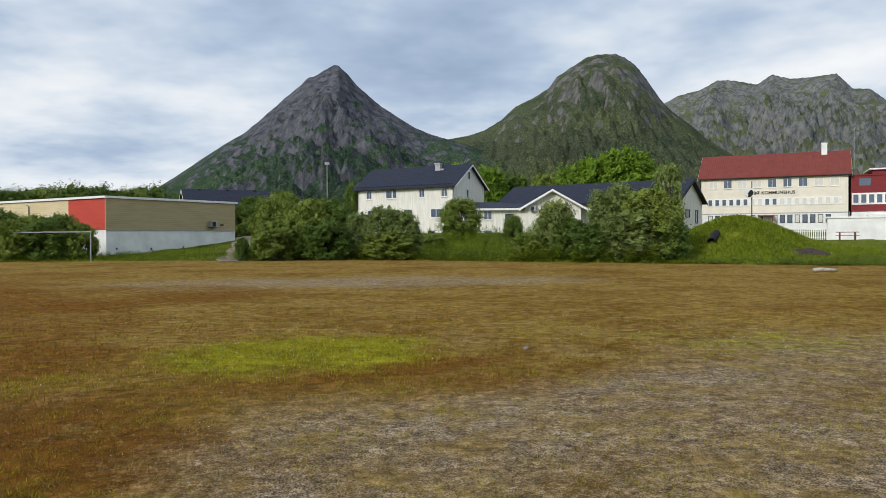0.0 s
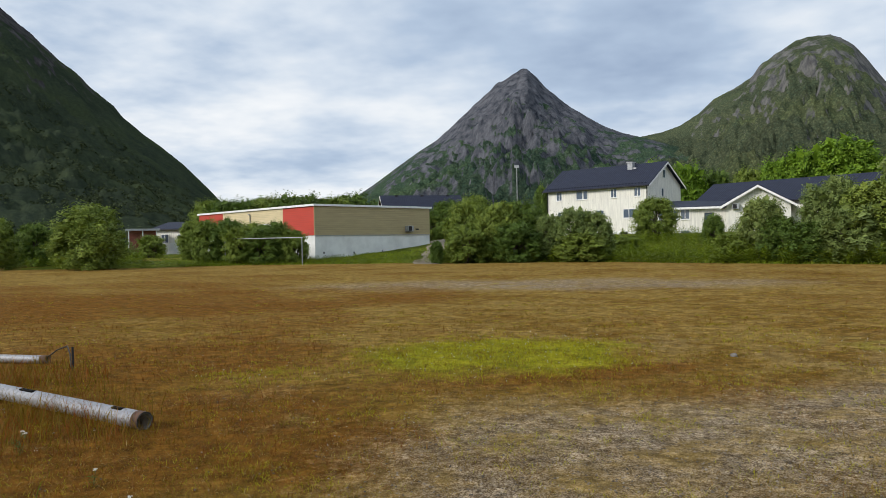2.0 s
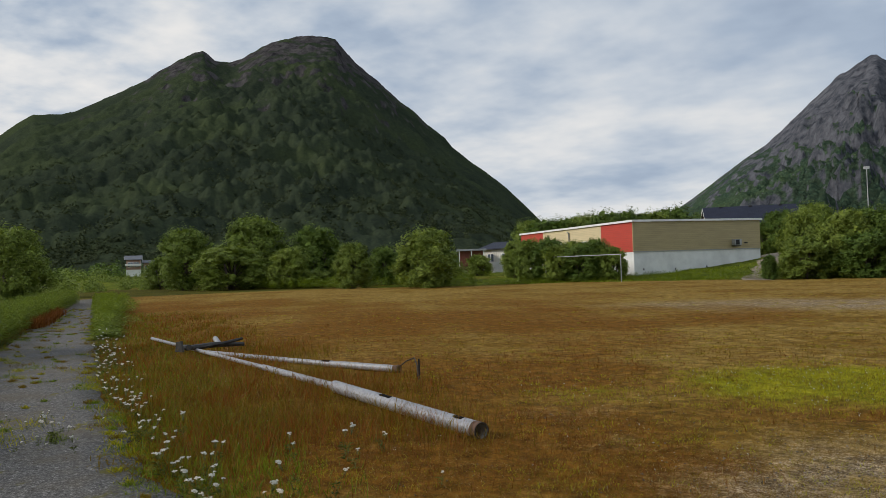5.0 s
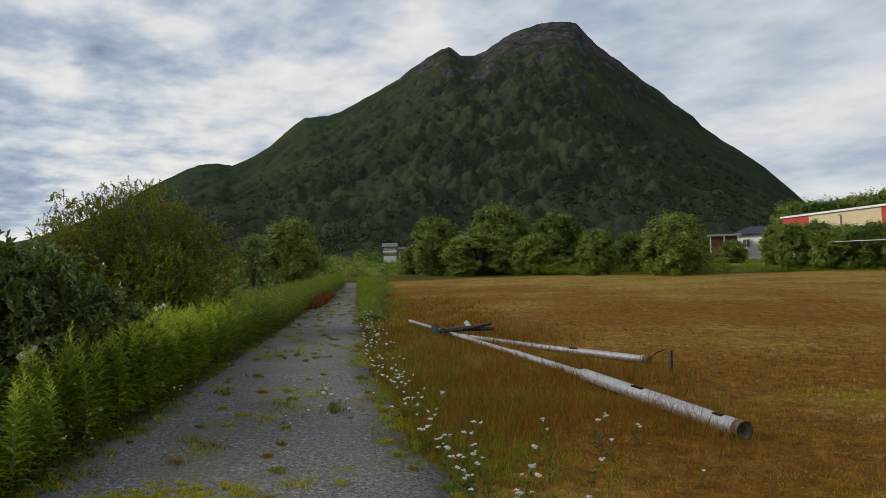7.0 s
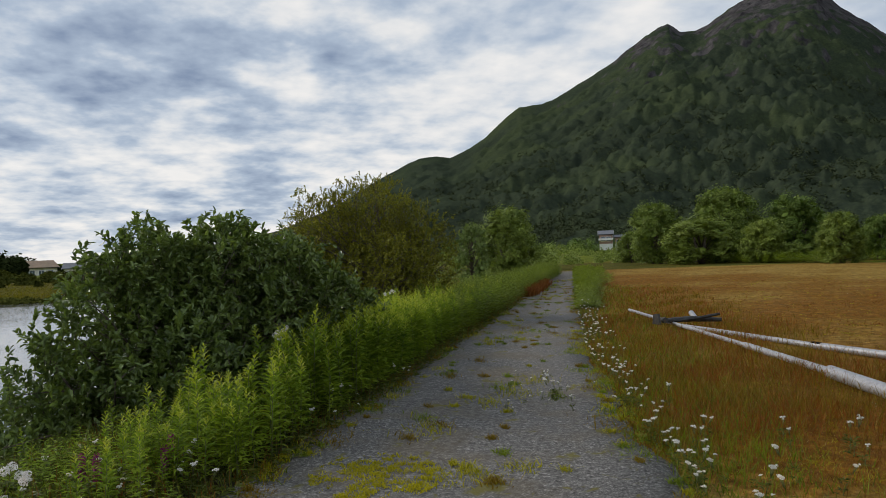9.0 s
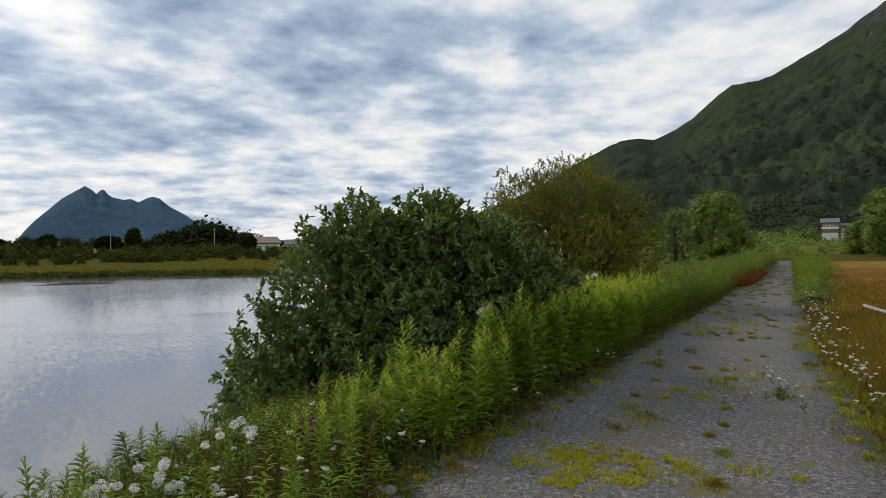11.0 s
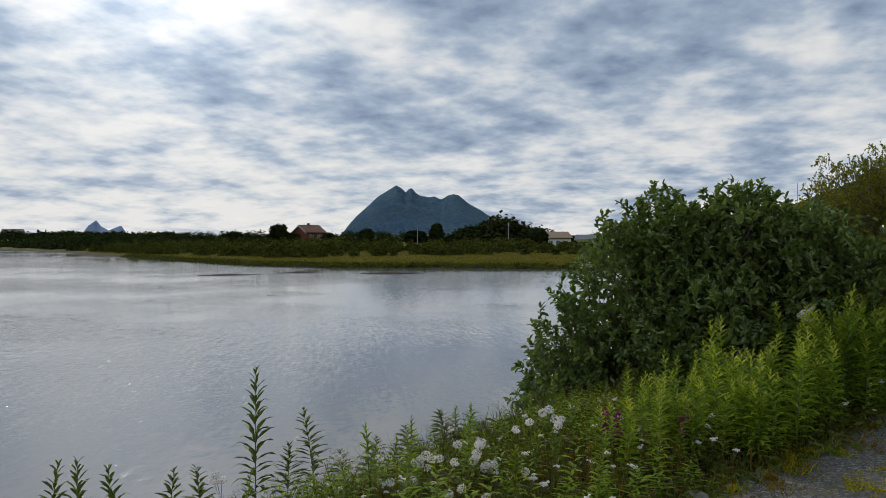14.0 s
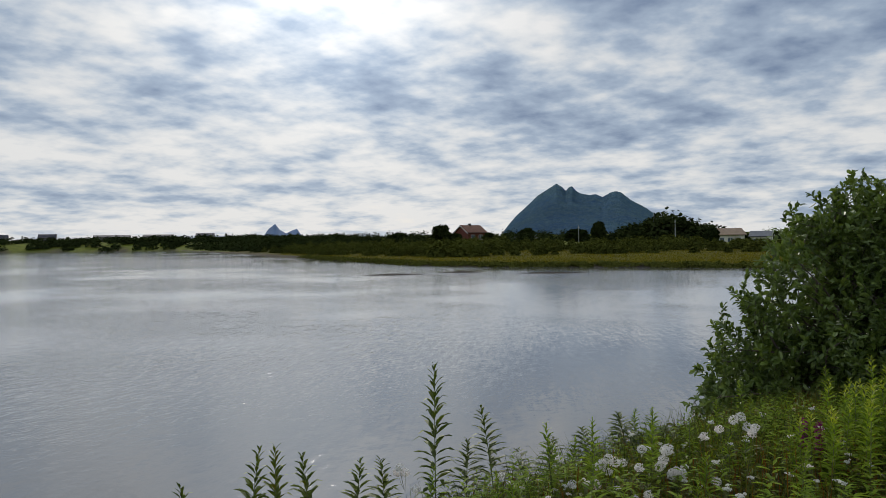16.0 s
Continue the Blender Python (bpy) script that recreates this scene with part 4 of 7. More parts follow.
def annex():
    a = thing("care_home_wing", pose(7.0, 91.5, 0, 0, 0, -36.0), "low white timber building with dark blue roof and pale gables", "building")
    L, D = 22.0, 8.6
    gable_body(a, L, D, 2.2, 5.6, 7.9, WHITE_BOARDS, BLUE_ROOF, 0.5, BLACK_TRIM, 2.3)
    side_window(a, 3.4, 4.2, 1.3, 0.75, L, WOOD_RED)
    side_window(a, 6.6, 3.9, 0.7, 1.4, L, BLACK_TRIM)
    for x in (16.0, 19.0):
        add_window(a, x, 4.3, 1.1, 1.0)
    w = thing("gabled_wing", pose(9.0, 81.2, 0, 0, 0, -10.6), "white timber wing with a gable towards the field", "building")
    bm = prism(bmesh.new(), [(0, 2.0), (6.0, 2.0), (6.0, 5.0), (3.0, 6.75), (0, 5.0)], 0, 8.5)
    part("wall", bm, WHITE_BOARDS, w)
    for s in (-1, 1):
        pts = [(3.0 + s * 3.6, 4.68), (3.0, 6.77), (3.0, 6.93), (3.0 + s * 3.6, 4.84)]
        part("roof", prism(bmesh.new(), pts, -0.6, 8.5), BLUE_ROOF, w)
        pts = [(3.0 + s * 3.65, 4.5), (3.0, 6.62), (3.0, 6.86), (3.0 + s * 3.65, 4.76)]
        part("bargeboard", prism(bmesh.new(), pts, -0.64, -0.605), WHITE_PAINT, w)
    pump = part("heat_pump", boxed(0.55, 1.25, -0.42, -0.1, 4.5, 5.05, bevel=0.03), GREY_METAL, w, "grey heat pump on the wall")
    part("fan_grille", boxed(0.62, 1.0, -0.432, -0.421, 4.55, 5.0), BLACK_TRIM, pump)
    add_window(w, 4.6, 3.9, 1.0, 1.0)
    part("foundation", boxed(-0.02, 6.02, -0.03, 8.5, 0.6, 2.15), WHITE_RENDER, w)
    k = thing("link_building", pose(2.2, 86.8, 0, 0, 0, -12.0), "low white link building with shallow blue roof", "building")
    part("wall", boxed(0, 7.6, 0, 6, 2.0, 4.95), WHITE_BOARDS, k)
    bm = bmesh.new()
    prism(bm, [(-0.5, 4.9), (6.4, 5.9), (6.4, 6.05), (-0.5, 5.05)], -0.4, 7.2)
    bm.transform(Matrix(((0, 1, 0, 0), (1, 0, 0, 0), (0, 0, 1, 0), (0, 0, 0, 1))))
    bmesh.ops.recalc_face_normals(bm, faces=bm.faces)
    part("roof", bm, BLUE_ROOF, k)
    part("fascia", boxed(-0.45, 7.25, -0.56, -0.51, 4.78, 5.0), WHITE_PAINT, k)
    for x in (0.7, 1.9, 3.1):
        add_window(k, x, 4.25, 0.85, 1.0)
    add_window(k, 5.6, 3.75, 0.8, 1.1, BLACK_TRIM)
    part("foundation", boxed(-0.02, 7.62, -0.03, 5.9, 0.5, 2.5), WHITE_RENDER, k)
    part("cellar_window", boxed(2.6, 3.5, -0.05, -0.032, 1.9, 2.45), PANE, k)


annex()


def words(text, size, mat, m, parent, name="lettering", depth=0.02):
    cu = bpy.data.curves.new(name, "FONT")
    cu.body, cu.size, cu.extrude, cu.align_x, cu.offset = text, size, depth, "CENTER", 0.012
    tmp = bpy.data.objects.new("tmp", cu)
    scene.collection.objects.link(tmp)
    me = bpy.data.meshes.new_from_object(tmp.evaluated_get(bpy.context.evaluated_depsgraph_get()))
    bpy.data.objects.remove(tmp)
    me.materials.append(mat)
    ob = new(name, me)
    ob.parent = parent
    ob.matrix_basis = m
    return ob


def town_hall():
    t = thing("town_hall", pose(38.7, 111.5, 0, 0, 0, -26.6), "three-storey cream town hall with red tiled roof", "building")
    L, D = 19.6, 10.5
    gable_body(t, L, D, 2.4, 10.35, 13.9, CREAM, RED_ROOF, 0.35, WHITE_PAINT)
    part("ground_storey", boxed(-0.05, L + 0.05, -0.06, D, 0.8, 4.95), WHITE_RENDER, t, "white rendered ground storey")
    part("cornice", boxed(-0.08, L + 0.08, -0.12, -0.062, 4.95, 5.05), GREY_METAL, t)
    for i in range(9):
        x = 1.85 + i * 2.0
        add_window(t, x, 9.35, 1.05, 1.15, pane_mat=BLIND if i in (0, 2, 3, 7, 8) else PANE)
        part("shutter_panel", boxed(x - 0.95, x - 0.62, -0.03, -0.003, 8.78, 9.92), CREAM, t)
    band = part("window_band", boxed(0.9, L - 0.9, -0.035, -0.003, 6.1, 7.2), WHITE_PAINT, t, "pale band behind the middle windows")
    for i in range(18):
        x = 1.4 + i * 0.975
        add_window(t, x, 6.65, 0.5, 0.85, pane_mat=PANE if i < 10 and i not in (6, 7) else BLIND, face=-0.036, bars=0, sill=False)
    for i in range(17):
        x = 1.45 + i * 0.975
        if i != 8:
            add_window(t, x, 4.15, 0.52, 1.05, BLACK_TRIM, PANE if i % 3 else BLIND, face=-0.06, bars=0, sill=False)
    porch = part("porch_roof", boxed(8.2, 10.1, -1.6, -0.1, 4.55, 4.7), WOOD_RED, t, "red porch roof")
    for x in (8.35, 9.95):
        part("porch_post", boxed(x - 0.08, x + 0.08, -1.5, -1.34, 2.4, 4.55), WOOD_RED, porch)
    words("BØ KOMMUNEHUS", 0.64, BLACK_TRIM, pose(10.1, -0.03, 7.75, 90, 0, 0), t, "sign_lettering")
    c = part("chimney", boxed(16.2, 16.95, 4.4, 5.3, 12.9, 15.2), WHITE_RENDER, t, "white chimney")
    part("chimney_foot", boxed(16.0, 17.15, 4.2, 5.4, 12.6, 13.3), WHITE_RENDER, c)
    part("chimney_cap", boxed(16.15, 17.0, 4.3, 5.4, 15.2, 15.3), GREY_METAL, c)
    part("flagpole", rod([(20.3, 3.0, 9.0), (20.3, 3.0, 17.0)], [0.06, 0.03], 8), GREY_METAL, t, "pale roof mast")
    for x in (0.05, L - 0.05):
        part("downpipe", rod([(x, -0.1, 10.2), (x, -0.1, 3.0)], [0.05, 0.05], 8), BLACK_TRIM, t)


town_hall()


def red_block():
    r = thing("red_building", pose(56.4, 103.0, 0, 0, 0, -24.0), "dark red flat-roofed building with ribbon windows", "building")
    part("wall", boxed(0.2, 16, 0.0, 9, 5.1, 10.0), DARK_RED, r)
    part("upper_wall", boxed(3.0, 16, 2.0, 9, 10.0, 10.9), DARK_RED, r)
    part("roof", boxed(2.6, 16.4, 1.6, 9.4, 10.9, 11.1), WHITE_PAINT, r, "pale roof edge")
    part("parapet", boxed(0.1, 16.2, -0.12, 9, 10.0, 10.15), DARK_RED, r)
    part("ground_storey", boxed(0.3, 16, 0.2, 9, 1.0, 5.1), WHITE_RENDER, r)
    band = part("window_band", boxed(0.3, 15.8, -0.05, -0.003, 6.0, 7.6), WHITE_PAINT, r)
    for i in range(10):
        add_window(r, 0.8 + i * 0.95, 6.8, 0.62, 1.15, face=-0.05, bars=0, sill=False)
    part("canopy", boxed(2.0, 7.5, -3.0, 0.0, 4.3, 4.5), WHITE_PAINT, r, "white entrance canopy")
    part("dark_recess", boxed(1.2, 2.6, -0.03, -0.004, 8.6, 9.6), PANE, r)


red_block()


def sports_hall():
    s = thing("sports_hall", pose(-46.62, 72.52, 0, 0, 0, -32.7), "flat-roofed hall of beige and red boards over a white concrete base", "building")
    L, D, H, M = 22.97, 13.45, 5.0, 2.38
    part("base_wall", boxed(0, L, 0, D, -1.0, M), WHITE_RENDER, s, "white painted concrete base with stains")
    part("red_panel", boxed(17.7, L, -0.04, 3.0, M, H), RED_BOARDS, s, "red board panel")
    part("red_panel", boxed(0, 5.6, -0.04, 3.0, M, H), RED_BOARDS, s, "red board panel")
    part("board_wall", boxed(5.6, 17.7, -0.035, 3.0, M, H), PALE_BEIGE, s, "pale beige board wall")
    part("board_wall", boxed(L - 3.0, L + 0.04, 0.0, D, M, H - 0.004), BEIGE_BOARDS, s, "beige board wall")
    part("board_wall", boxed(0.0, L - 3.0, 3.0, D, M, H - 0.008), BEIGE_BOARDS, s, "beige board wall")
    part("roof", boxed(-0.15, L + 0.15, -0.15, D + 0.15, H, H + 0.1), BLACK_TRIM, s, "black felt roof")
    for a in ((-0.2, L + 0.2, -0.2, -0.14), (-0.2, L + 0.2, D + 0.14, D + 0.2)):
        part("fascia", boxed(a[0], a[1], a[2], a[3], H - 0.04, H + 0.14), WHITE_PAINT, s, "white roof edge board")
    for a in ((-0.2, -0.14), (L + 0.14, L + 0.2)):
        part("fascia", boxed(a[0], a[1], -0.14, D + 0.14, H - 0.04, H + 0.14), WHITE_PAINT, s, "white roof edge board")
    part("corner_board", boxed(L - 0.02, L + 0.07, -0.07, 0.05, M, H - 0.05), BEIGE_BOARDS, s)
    part("drip_edge", boxed(L + 0.04, L + 0.09, 0, D, M - 0.03, M + 0.03), GREY_METAL, s)
    unit = part("air_unit", boxed(L + 0.1, L + 0.55, 10.2, 10.95, 2.7, 3.25, bevel=0.03), GREY_METAL, s, "grey heat pump on brackets")
    part("fan_grille", boxed(L + 0.551, L + 0.56, 10.3, 10.7, 2.75, 3.2), BLACK_TRIM, unit)
    part("bracket", boxed(L + 0.05, L + 0.5, 10.25, 10.9, 2.62, 2.68), DARK_STEEL, unit)
    part("vent", boxed(L + 0.05, L + 0.08, 11.6, 12.0, 2.85, 2.98), BLACK_TRIM, s)
    for y, z in ((0.85, 0.75), (4.1, 0.7), (7.4, 0.8)):
        part("wall_hatch", boxed(L + 0.002, L + 0.02, y, y + 0.14, z, z + 0.16), BLACK_TRIM, s)
    for i in range(7):
        add_window(s, 8.4 + i * 1.25, 3.1, 0.85, 0.9, WHITE_PAINT, face=-0.04, bars=0, sill=False)
    pipe = rod([(11.6, -0.12, 3.7), (11.6, -0.12, 4.55), (11.6, -0.22, 4.66), (11.6, -0.34, 4.6)], [0.06] * 4, 8)
    part("flue", pipe, GREY_METAL, s, "grey bent flue pipe", True)


sports_hall()


def goal():
    (x0, y0), (x1, y1) = polar(25.4, 58.5), polar(31.0, 63.5)
    g = thing("football_goal", pose(x0, y0, land_at(x0, y0)), "white metal football goal standing before bushes", "goal")
    dx, dy = x1 - x0, y1 - y0
    z1 = land_at(x1, y1) - land_at(x0, y0)
    for a, c, z in ((0, 0, 0), (dx, dy, z1)):
        part("post", rod([(a, c, z - 0.1), (a, c, 2.1)], [0.034, 0.034], 10), GREY_METAL, g)
    part("crossbar", rod([(-0.06 * dx / 8, 0, 2.13), (dx, dy, 2.13)], [0.034, 0.034], 10), GREY_METAL, g)


goal()


def small_house(name, label, az, dist, yaw, length, depth, eave, ridge, wall_mat, roof_mat, base=None, windows=3, trim=WHITE_PAINT, category="house"):
    x, y = polar(az, dist)
    z = land_at(x, y) if base is None else base
    h = thing(name, pose(x, y, z, 0, 0, yaw), label, category)
    gable_body(h, length, depth, 0.0, eave, ridge, wall_mat, roof_mat, 0.4, trim, 0.3)
    for i in range(windows):
        add_window(h, length * (i + 0.7) / (windows + 0.4), eave - 1.3, 1.1, 1.1)
    side_window(h, depth / 2, eave - 0.9, 0.9, 1.1, length)
    return h


def background_houses():
    d = small_house("terraced_house", "long house with dark roof and ochre gable", 19.0, 116, 26, 12.5, 8.0, 5.3, 7.9, OCHRE, BLUE_ROOF, 1.2, 4)
    for x in (2.0, 6.2, 10.4):
        part("chimney", boxed(x, x + 0.5, 3.7, 4.3, 6.8, 8.1), BLACK_TRIM, d)
    for x in (7.0, 9.2, 11.4):
        bm = boxed(-0.35, 0.35, -0.03, 0.03, -0.5, 0.5)
        bm.transform(pose(x, 1.7, 5.75, -51, 0, 0))
        part("skylight", bm, WHITE_PAINT, d, "pale roof window")
    x, y = polar(16.3, 104)
    s = thing("garage", pose(x, y, land_at(x, y), 0, 0, -20), "small white garage with flat roof", "garage")
    part("wall", boxed(0, 3.4, 0, 3, 0, 1.9), WHITE_BOARDS, s)
    part("roof", boxed(-0.2, 3.6, -0.2, 3.2, 1.9, 2.05), WHITE_PAINT, s)
    small_house("bungalow", "white bungalow with dark grey roof behind trees", 35.9, 112, -2, 9, 7.5, 2.2, 3.15, WHITE_BOARDS, BLUE_ROOF, 1.8, 3)
    x, y = polar(37.6, 105)
    c = thing("carport", pose(x, y, 1.45, 0, 0, 38), "low dark carport with pale roof edge", "carport")
    part("wall", boxed(0, 3.5, 0.6, 5, -0.6, 2.3), BROWN_RED, c)
    part("roof", boxed(-0.3, 3.9, -0.5, 5.4, 2.3, 2.55), GREY_METAL, c)
    for px in (0.0, 1.7, 3.4):
        part("post", boxed(px, px + 0.14, -0.3, -0.16, -0.6, 2.3), WHITE_PAINT, c)
    p = small_house("pink_house", "two-storey faded pink house with grey roof and white balcony", 61.95, 205, 60, 3.4, 3.6, 2.9, 3.75, PINK_BOARDS, GREY_ROOF, 3.2, 2)
    b = part("balcony", boxed(-0.2, 3.6, -1.2, -0.05, 1.25, 1.38), WHITE_PAINT, p, "white balcony")
    part("balustrade", boxed(-0.2, 3.6, -1.22, -1.16, 1.38, 1.75), WHITE_PAINT, b)
    e = small_house("pink_house", "small faded pink house beside the larger one", 60.8, 206, 60, 3.0, 3.2, 2.1, 2.6, PINK_BOARDS, GREY_ROOF, 3.1, 2)
    # beyond the lagoon
    red = small_house("red_house", "red-brown house with rusty roof and low white annex", 121.55, 192, 160, 6.0, 5.4, 2.8, 4.5, BROWN_RED, BROWN_ROOF, 1.5, 2)
    part("annex", boxed(6.03, 8.0, 0.6, 4.6, -0.4, 2.5), WHITE_BOARDS, red, "low white annex")
    part("chimney", boxed(2.6, 3.1, 2.5, 3.0, 4.0, 5.1), BLACK_TRIM, red)
    small_house("white_house", "white house with brown tiled roof across the water", 103.3, 190, 122, 6.8, 6.0, 2.3, 3.7, WHITE_BOARDS, TAN_ROOF, 0.4, 3)
    small_house("white_cottage", "small white cottage with pale roof", 101.0, 210, 92, 4.8, 5.0, 2.0, 3.2, WHITE_BOARDS, GREY_ROOF, 0.3, 2)
    small_house("low_shed", "long low pale shed among bushes", 118.2, 240, 118, 8.0, 5.0, 1.8, 2.8, WHITE_RENDER, GREY_ROOF, 0.4, 3, category="shed")
    for az, dist, L, e, r in ((152.0, 640, 12, 3.6, 6.2), (148.6, 640, 26, 3.8, 5.2), (145.4, 620, 22, 4.0, 5.4), (141.8, 600, 13, 3.8, 6.0), (155.0, 660, 14, 3.5, 6)):
        small_house("far_house", "far house on the low shore, half hidden by trees", az, dist, az - 180 + 175, L, 9, e, r, BACKLIT_BOARDS, BLUE_ROOF, None, 4)


background_houses()


def masts():
    for az, dist, z0, z1 in ((8.85, 112, 1.5, 12.6),):
        x, y = polar(az, dist)
        m = thing("street_lamp", pose(x, y, land_at(x, y)), "slim grey street lamp behind the roofs", "street lamp")
        h = z1 - land_at(x, y)
        part("pole", rod([(0, 0, 0), (0, 0, h * 0.6), (0, 0, h)], [0.09, 0.07, 0.05], 8), GREY_METAL, m)
        part("lamp_head", boxed(-0.35, 0.35, -0.12, 0.12, h, h + 0.35, bevel=0.05), GREY_METAL, m)
    for az, dist, top in ((113.1, 225, 6.2), (107.6, 235, 9.6), (106.1, 215, 7.2), (85.6, 330, 25.0)):
        x, y = polar(az, dist)
        z = land_at(x, y)
        m = thing("utility_pole", pose(x, y, z), "thin grey utility pole beyond the lagoon", "pole", "utility poles")
        part("pole", rod([(0, 0, -0.3), (0, 0, top - z)], [0.14, 0.1], 8), GREY_METAL, m)
        part("crossarm", boxed(-0.7, 0.7, -0.06, 0.06, top - z - 0.6, top - z - 0.45), GREY_METAL, m)
    x, y = polar(21.3, 130)
    m = thing("radio_mast", pose(x, y, land_at(x, y)), "thin grey mast behind the hall", "mast")
    part("pole", rod([(0, 0, 0), (0, 0, 10.5)], [0.07, 0.03], 6), GREY_METAL, m)
    x, y = polar(-22.6, 84)
    z = land_at(x, y)
    m = thing("street_lamp", pose(x, y, z), "street lamp with a shield-shaped sign below its head", "street lamp")
    part("pole", rod([(0, 0, 0), (0, 0, 5.4 - z + 2.0)], [0.07, 0.05], 8), DARK_STEEL, m)
    sign = part("shield_sign", prism(bmesh.new(), [(-0.8, 0.55), (0.12, 0.55), (0.12, -0.08), (-0.14, -0.38), (-0.34, -0.47), (-0.54, -0.38), (-0.8, -0.08)], -0.05, 0.05), WHITE_PAINT, m, "white shield with a dark plain figure")
    sign.location = (0, -0.1, 6.1 - z)
    dark = part("shield_field", prism(bmesh.new(), [(-0.7, 0.1), (-0.5, 0.0), (-0.2, 0.42), (0.06, 0.3), (0.06, -0.05), (-0.16, -0.32), (-0.34, -0.4), (-0.5, -0.3), (-0.42, -0.1)], -0.075, -0.055), BLACK_TRIM, sign)


masts()


def culvert_and_wall():
    # where the line of sight meets the mound
    d = next(q for q in np.arange(44, 56, 0.1) if land_at(*polar(-20.1, q)) > 1.6 - 0.0035 * q)
    x, y = polar(-20.1, d)
    c = thing("culvert_pipe", pose(x, y, land_at(x, y) + 0.12), "black ribbed plastic culvert pipe sticking out of a grassy mound", "pipe")
    lo, hi = Vector((-0.38, -0.5, -0.26)), Vector((0.3, 0.45, 0.3))
    bm = bmesh.new()
    tube(bm, [lo, hi], [0.25, 0.25], 20, False)
    tube(bm, [lo, hi], [0.21, 0.21], 20, False)
    part("tube", bm, BLACK_TRIM, c, "", True)
    for k in range(9):
        q = lo.lerp(hi, k / 9)
        part("rib", rod([q, q + (hi - lo).normalized() * 0.05], [0.28, 0.28], 20, False), BLACK_TRIM, c)
    d = next((q for q in np.arange(36, 56, 0.1) if land_at(*polar(-26.4, q)) > 1.6 - 0.0215 * q), 44)
    x, y = polar(-26.4, d)
    bm = bmesh.new()
    bmesh.ops.create_grid(bm, x_segments=28, y_segments=18, size=1.0)
    for v in bm.verts:
        r = math.hypot(v.co.x, v.co.y) * (1 + 0.25 * noise.noise(v.co * 2.3))
        px, py = x + v.co.x * 1.35, y + v.co.y * 1.0
        v.co = Vector((v.co.x * 1.35, v.co.y * 1.0, land_at(px, py) - land_at(x, y) + 0.28 * (1 - r * r) + 0.10 * noise.noise(v.co * 7)))
    heap = part("earth_mound", bm, SOIL, None, "", True)
    heap.location = (x, y, land_at(x, y))
    tagged(heap, "dug-up dark soil at the foot of the mound", "soil")
    x, y = polar(-27.4, 78)
    w = thing("garden_wall", pose(x, y, 0, 0, 0, -26), "plain white rendered wall of a low outbuilding", "wall")
    part("wall", boxed(0, 14, 0, 3.0, 0.5, 3.3), WHITE_RENDER, w)
    part("coping", boxed(-0.1, 14.1, -0.1, 3.1, 3.3, 3.45), WHITE_PAINT, w)
    x, y = polar(-25.3, 76)
    f = thing("picket_fence", pose(x, y, land_at(x, y) + 0.1, 0, 0, -24), "short white picket fence", "fence")
    for i in range(16):
        part("picket", boxed(i * 0.18, i * 0.18 + 0.08, 0, 0.03, 0, 0.95), WHITE_PAINT, f)
    for zz in (0.2, 0.75):
        part("rail", boxed(0, 2.9, 0.03, 0.07, zz, zz + 0.08), WHITE_PAINT, f)
    x, y = polar(-28.6, 74.5)
    t = thing("picnic_table", pose(x, y, land_at(x, y), 0, 0, -26), "red picnic table beside the white wall", "table")
    part("tabletop", boxed(-0.9, 0.9, -0.35, 0.35, 0.7, 0.76), WOOD_RED, t)
    for yy in (-0.7, 0.7):
        part("bench", boxed(-0.9, 0.9, yy - 0.13, yy + 0.13, 0.42, 0.47), WOOD_RED, t)
    for xx in (-0.6, 0.6):
        part("trestle", prism(bmesh.new(), [(xx - 0.05, 0), (xx + 0.05, 0), (xx + 0.05, 0.7), (xx - 0.05, 0.7)], -0.6, 0.6), WOOD_RED, t)
    x, y = polar(-27.25, 36.8)
    g = thing("driftwood_log", pose(x, y, land_at(x, y) + 0.1, 0, 0, 8), "short bleached log lying in the grass", "log")
    part("stem", rod([(-0.55, 0, 0), (-0.2, 0.02, 0.02), (0.25, 0, 0.0), (0.6, 0.03, -0.02)], [0.085, 0.095, 0.08, 0.065], 10), WOOD_GREY, g, "", True)


culvert_and_wall()


def driveway():
    pts = [(-14.6, 51.5), (-16.2, 56), (-17.2, 62), (-18.7, 70), (-22, 82), (-27, 95)]
    verts, faces = [], []
    ts = np.linspace(0, len(pts) - 1, 60)
    px, py = np.interp(ts, range(len(pts)), [p[0] for p in pts]), np.interp(ts, range(len(pts)), [p[1] for p in pts])
    for a, c in zip(px, py):
        for s in (-1.5, -0.75, 0, 0.75, 1.5):
            verts.append((a + s, c, land_at(a + s, c) + (0.03 if abs(s) < 1.4 else -0.08)))
    for i in range(59):
        for j in range(4):
            faces.append((i * 5 + j, i * 5 + j + 1, (i + 1) * 5 + j + 1, (i + 1) * 5 + j))
    tagged(arrays("driveway", np.array(verts), faces, plain("driveway gravel", (0.23, 0.185, 0.13), 0.95, 0.25, 1.2, grain=0.02, grain_scale=30), smooth=True),
           "pale gravel driveway beside the hall", "road", kind="structure")


driveway()

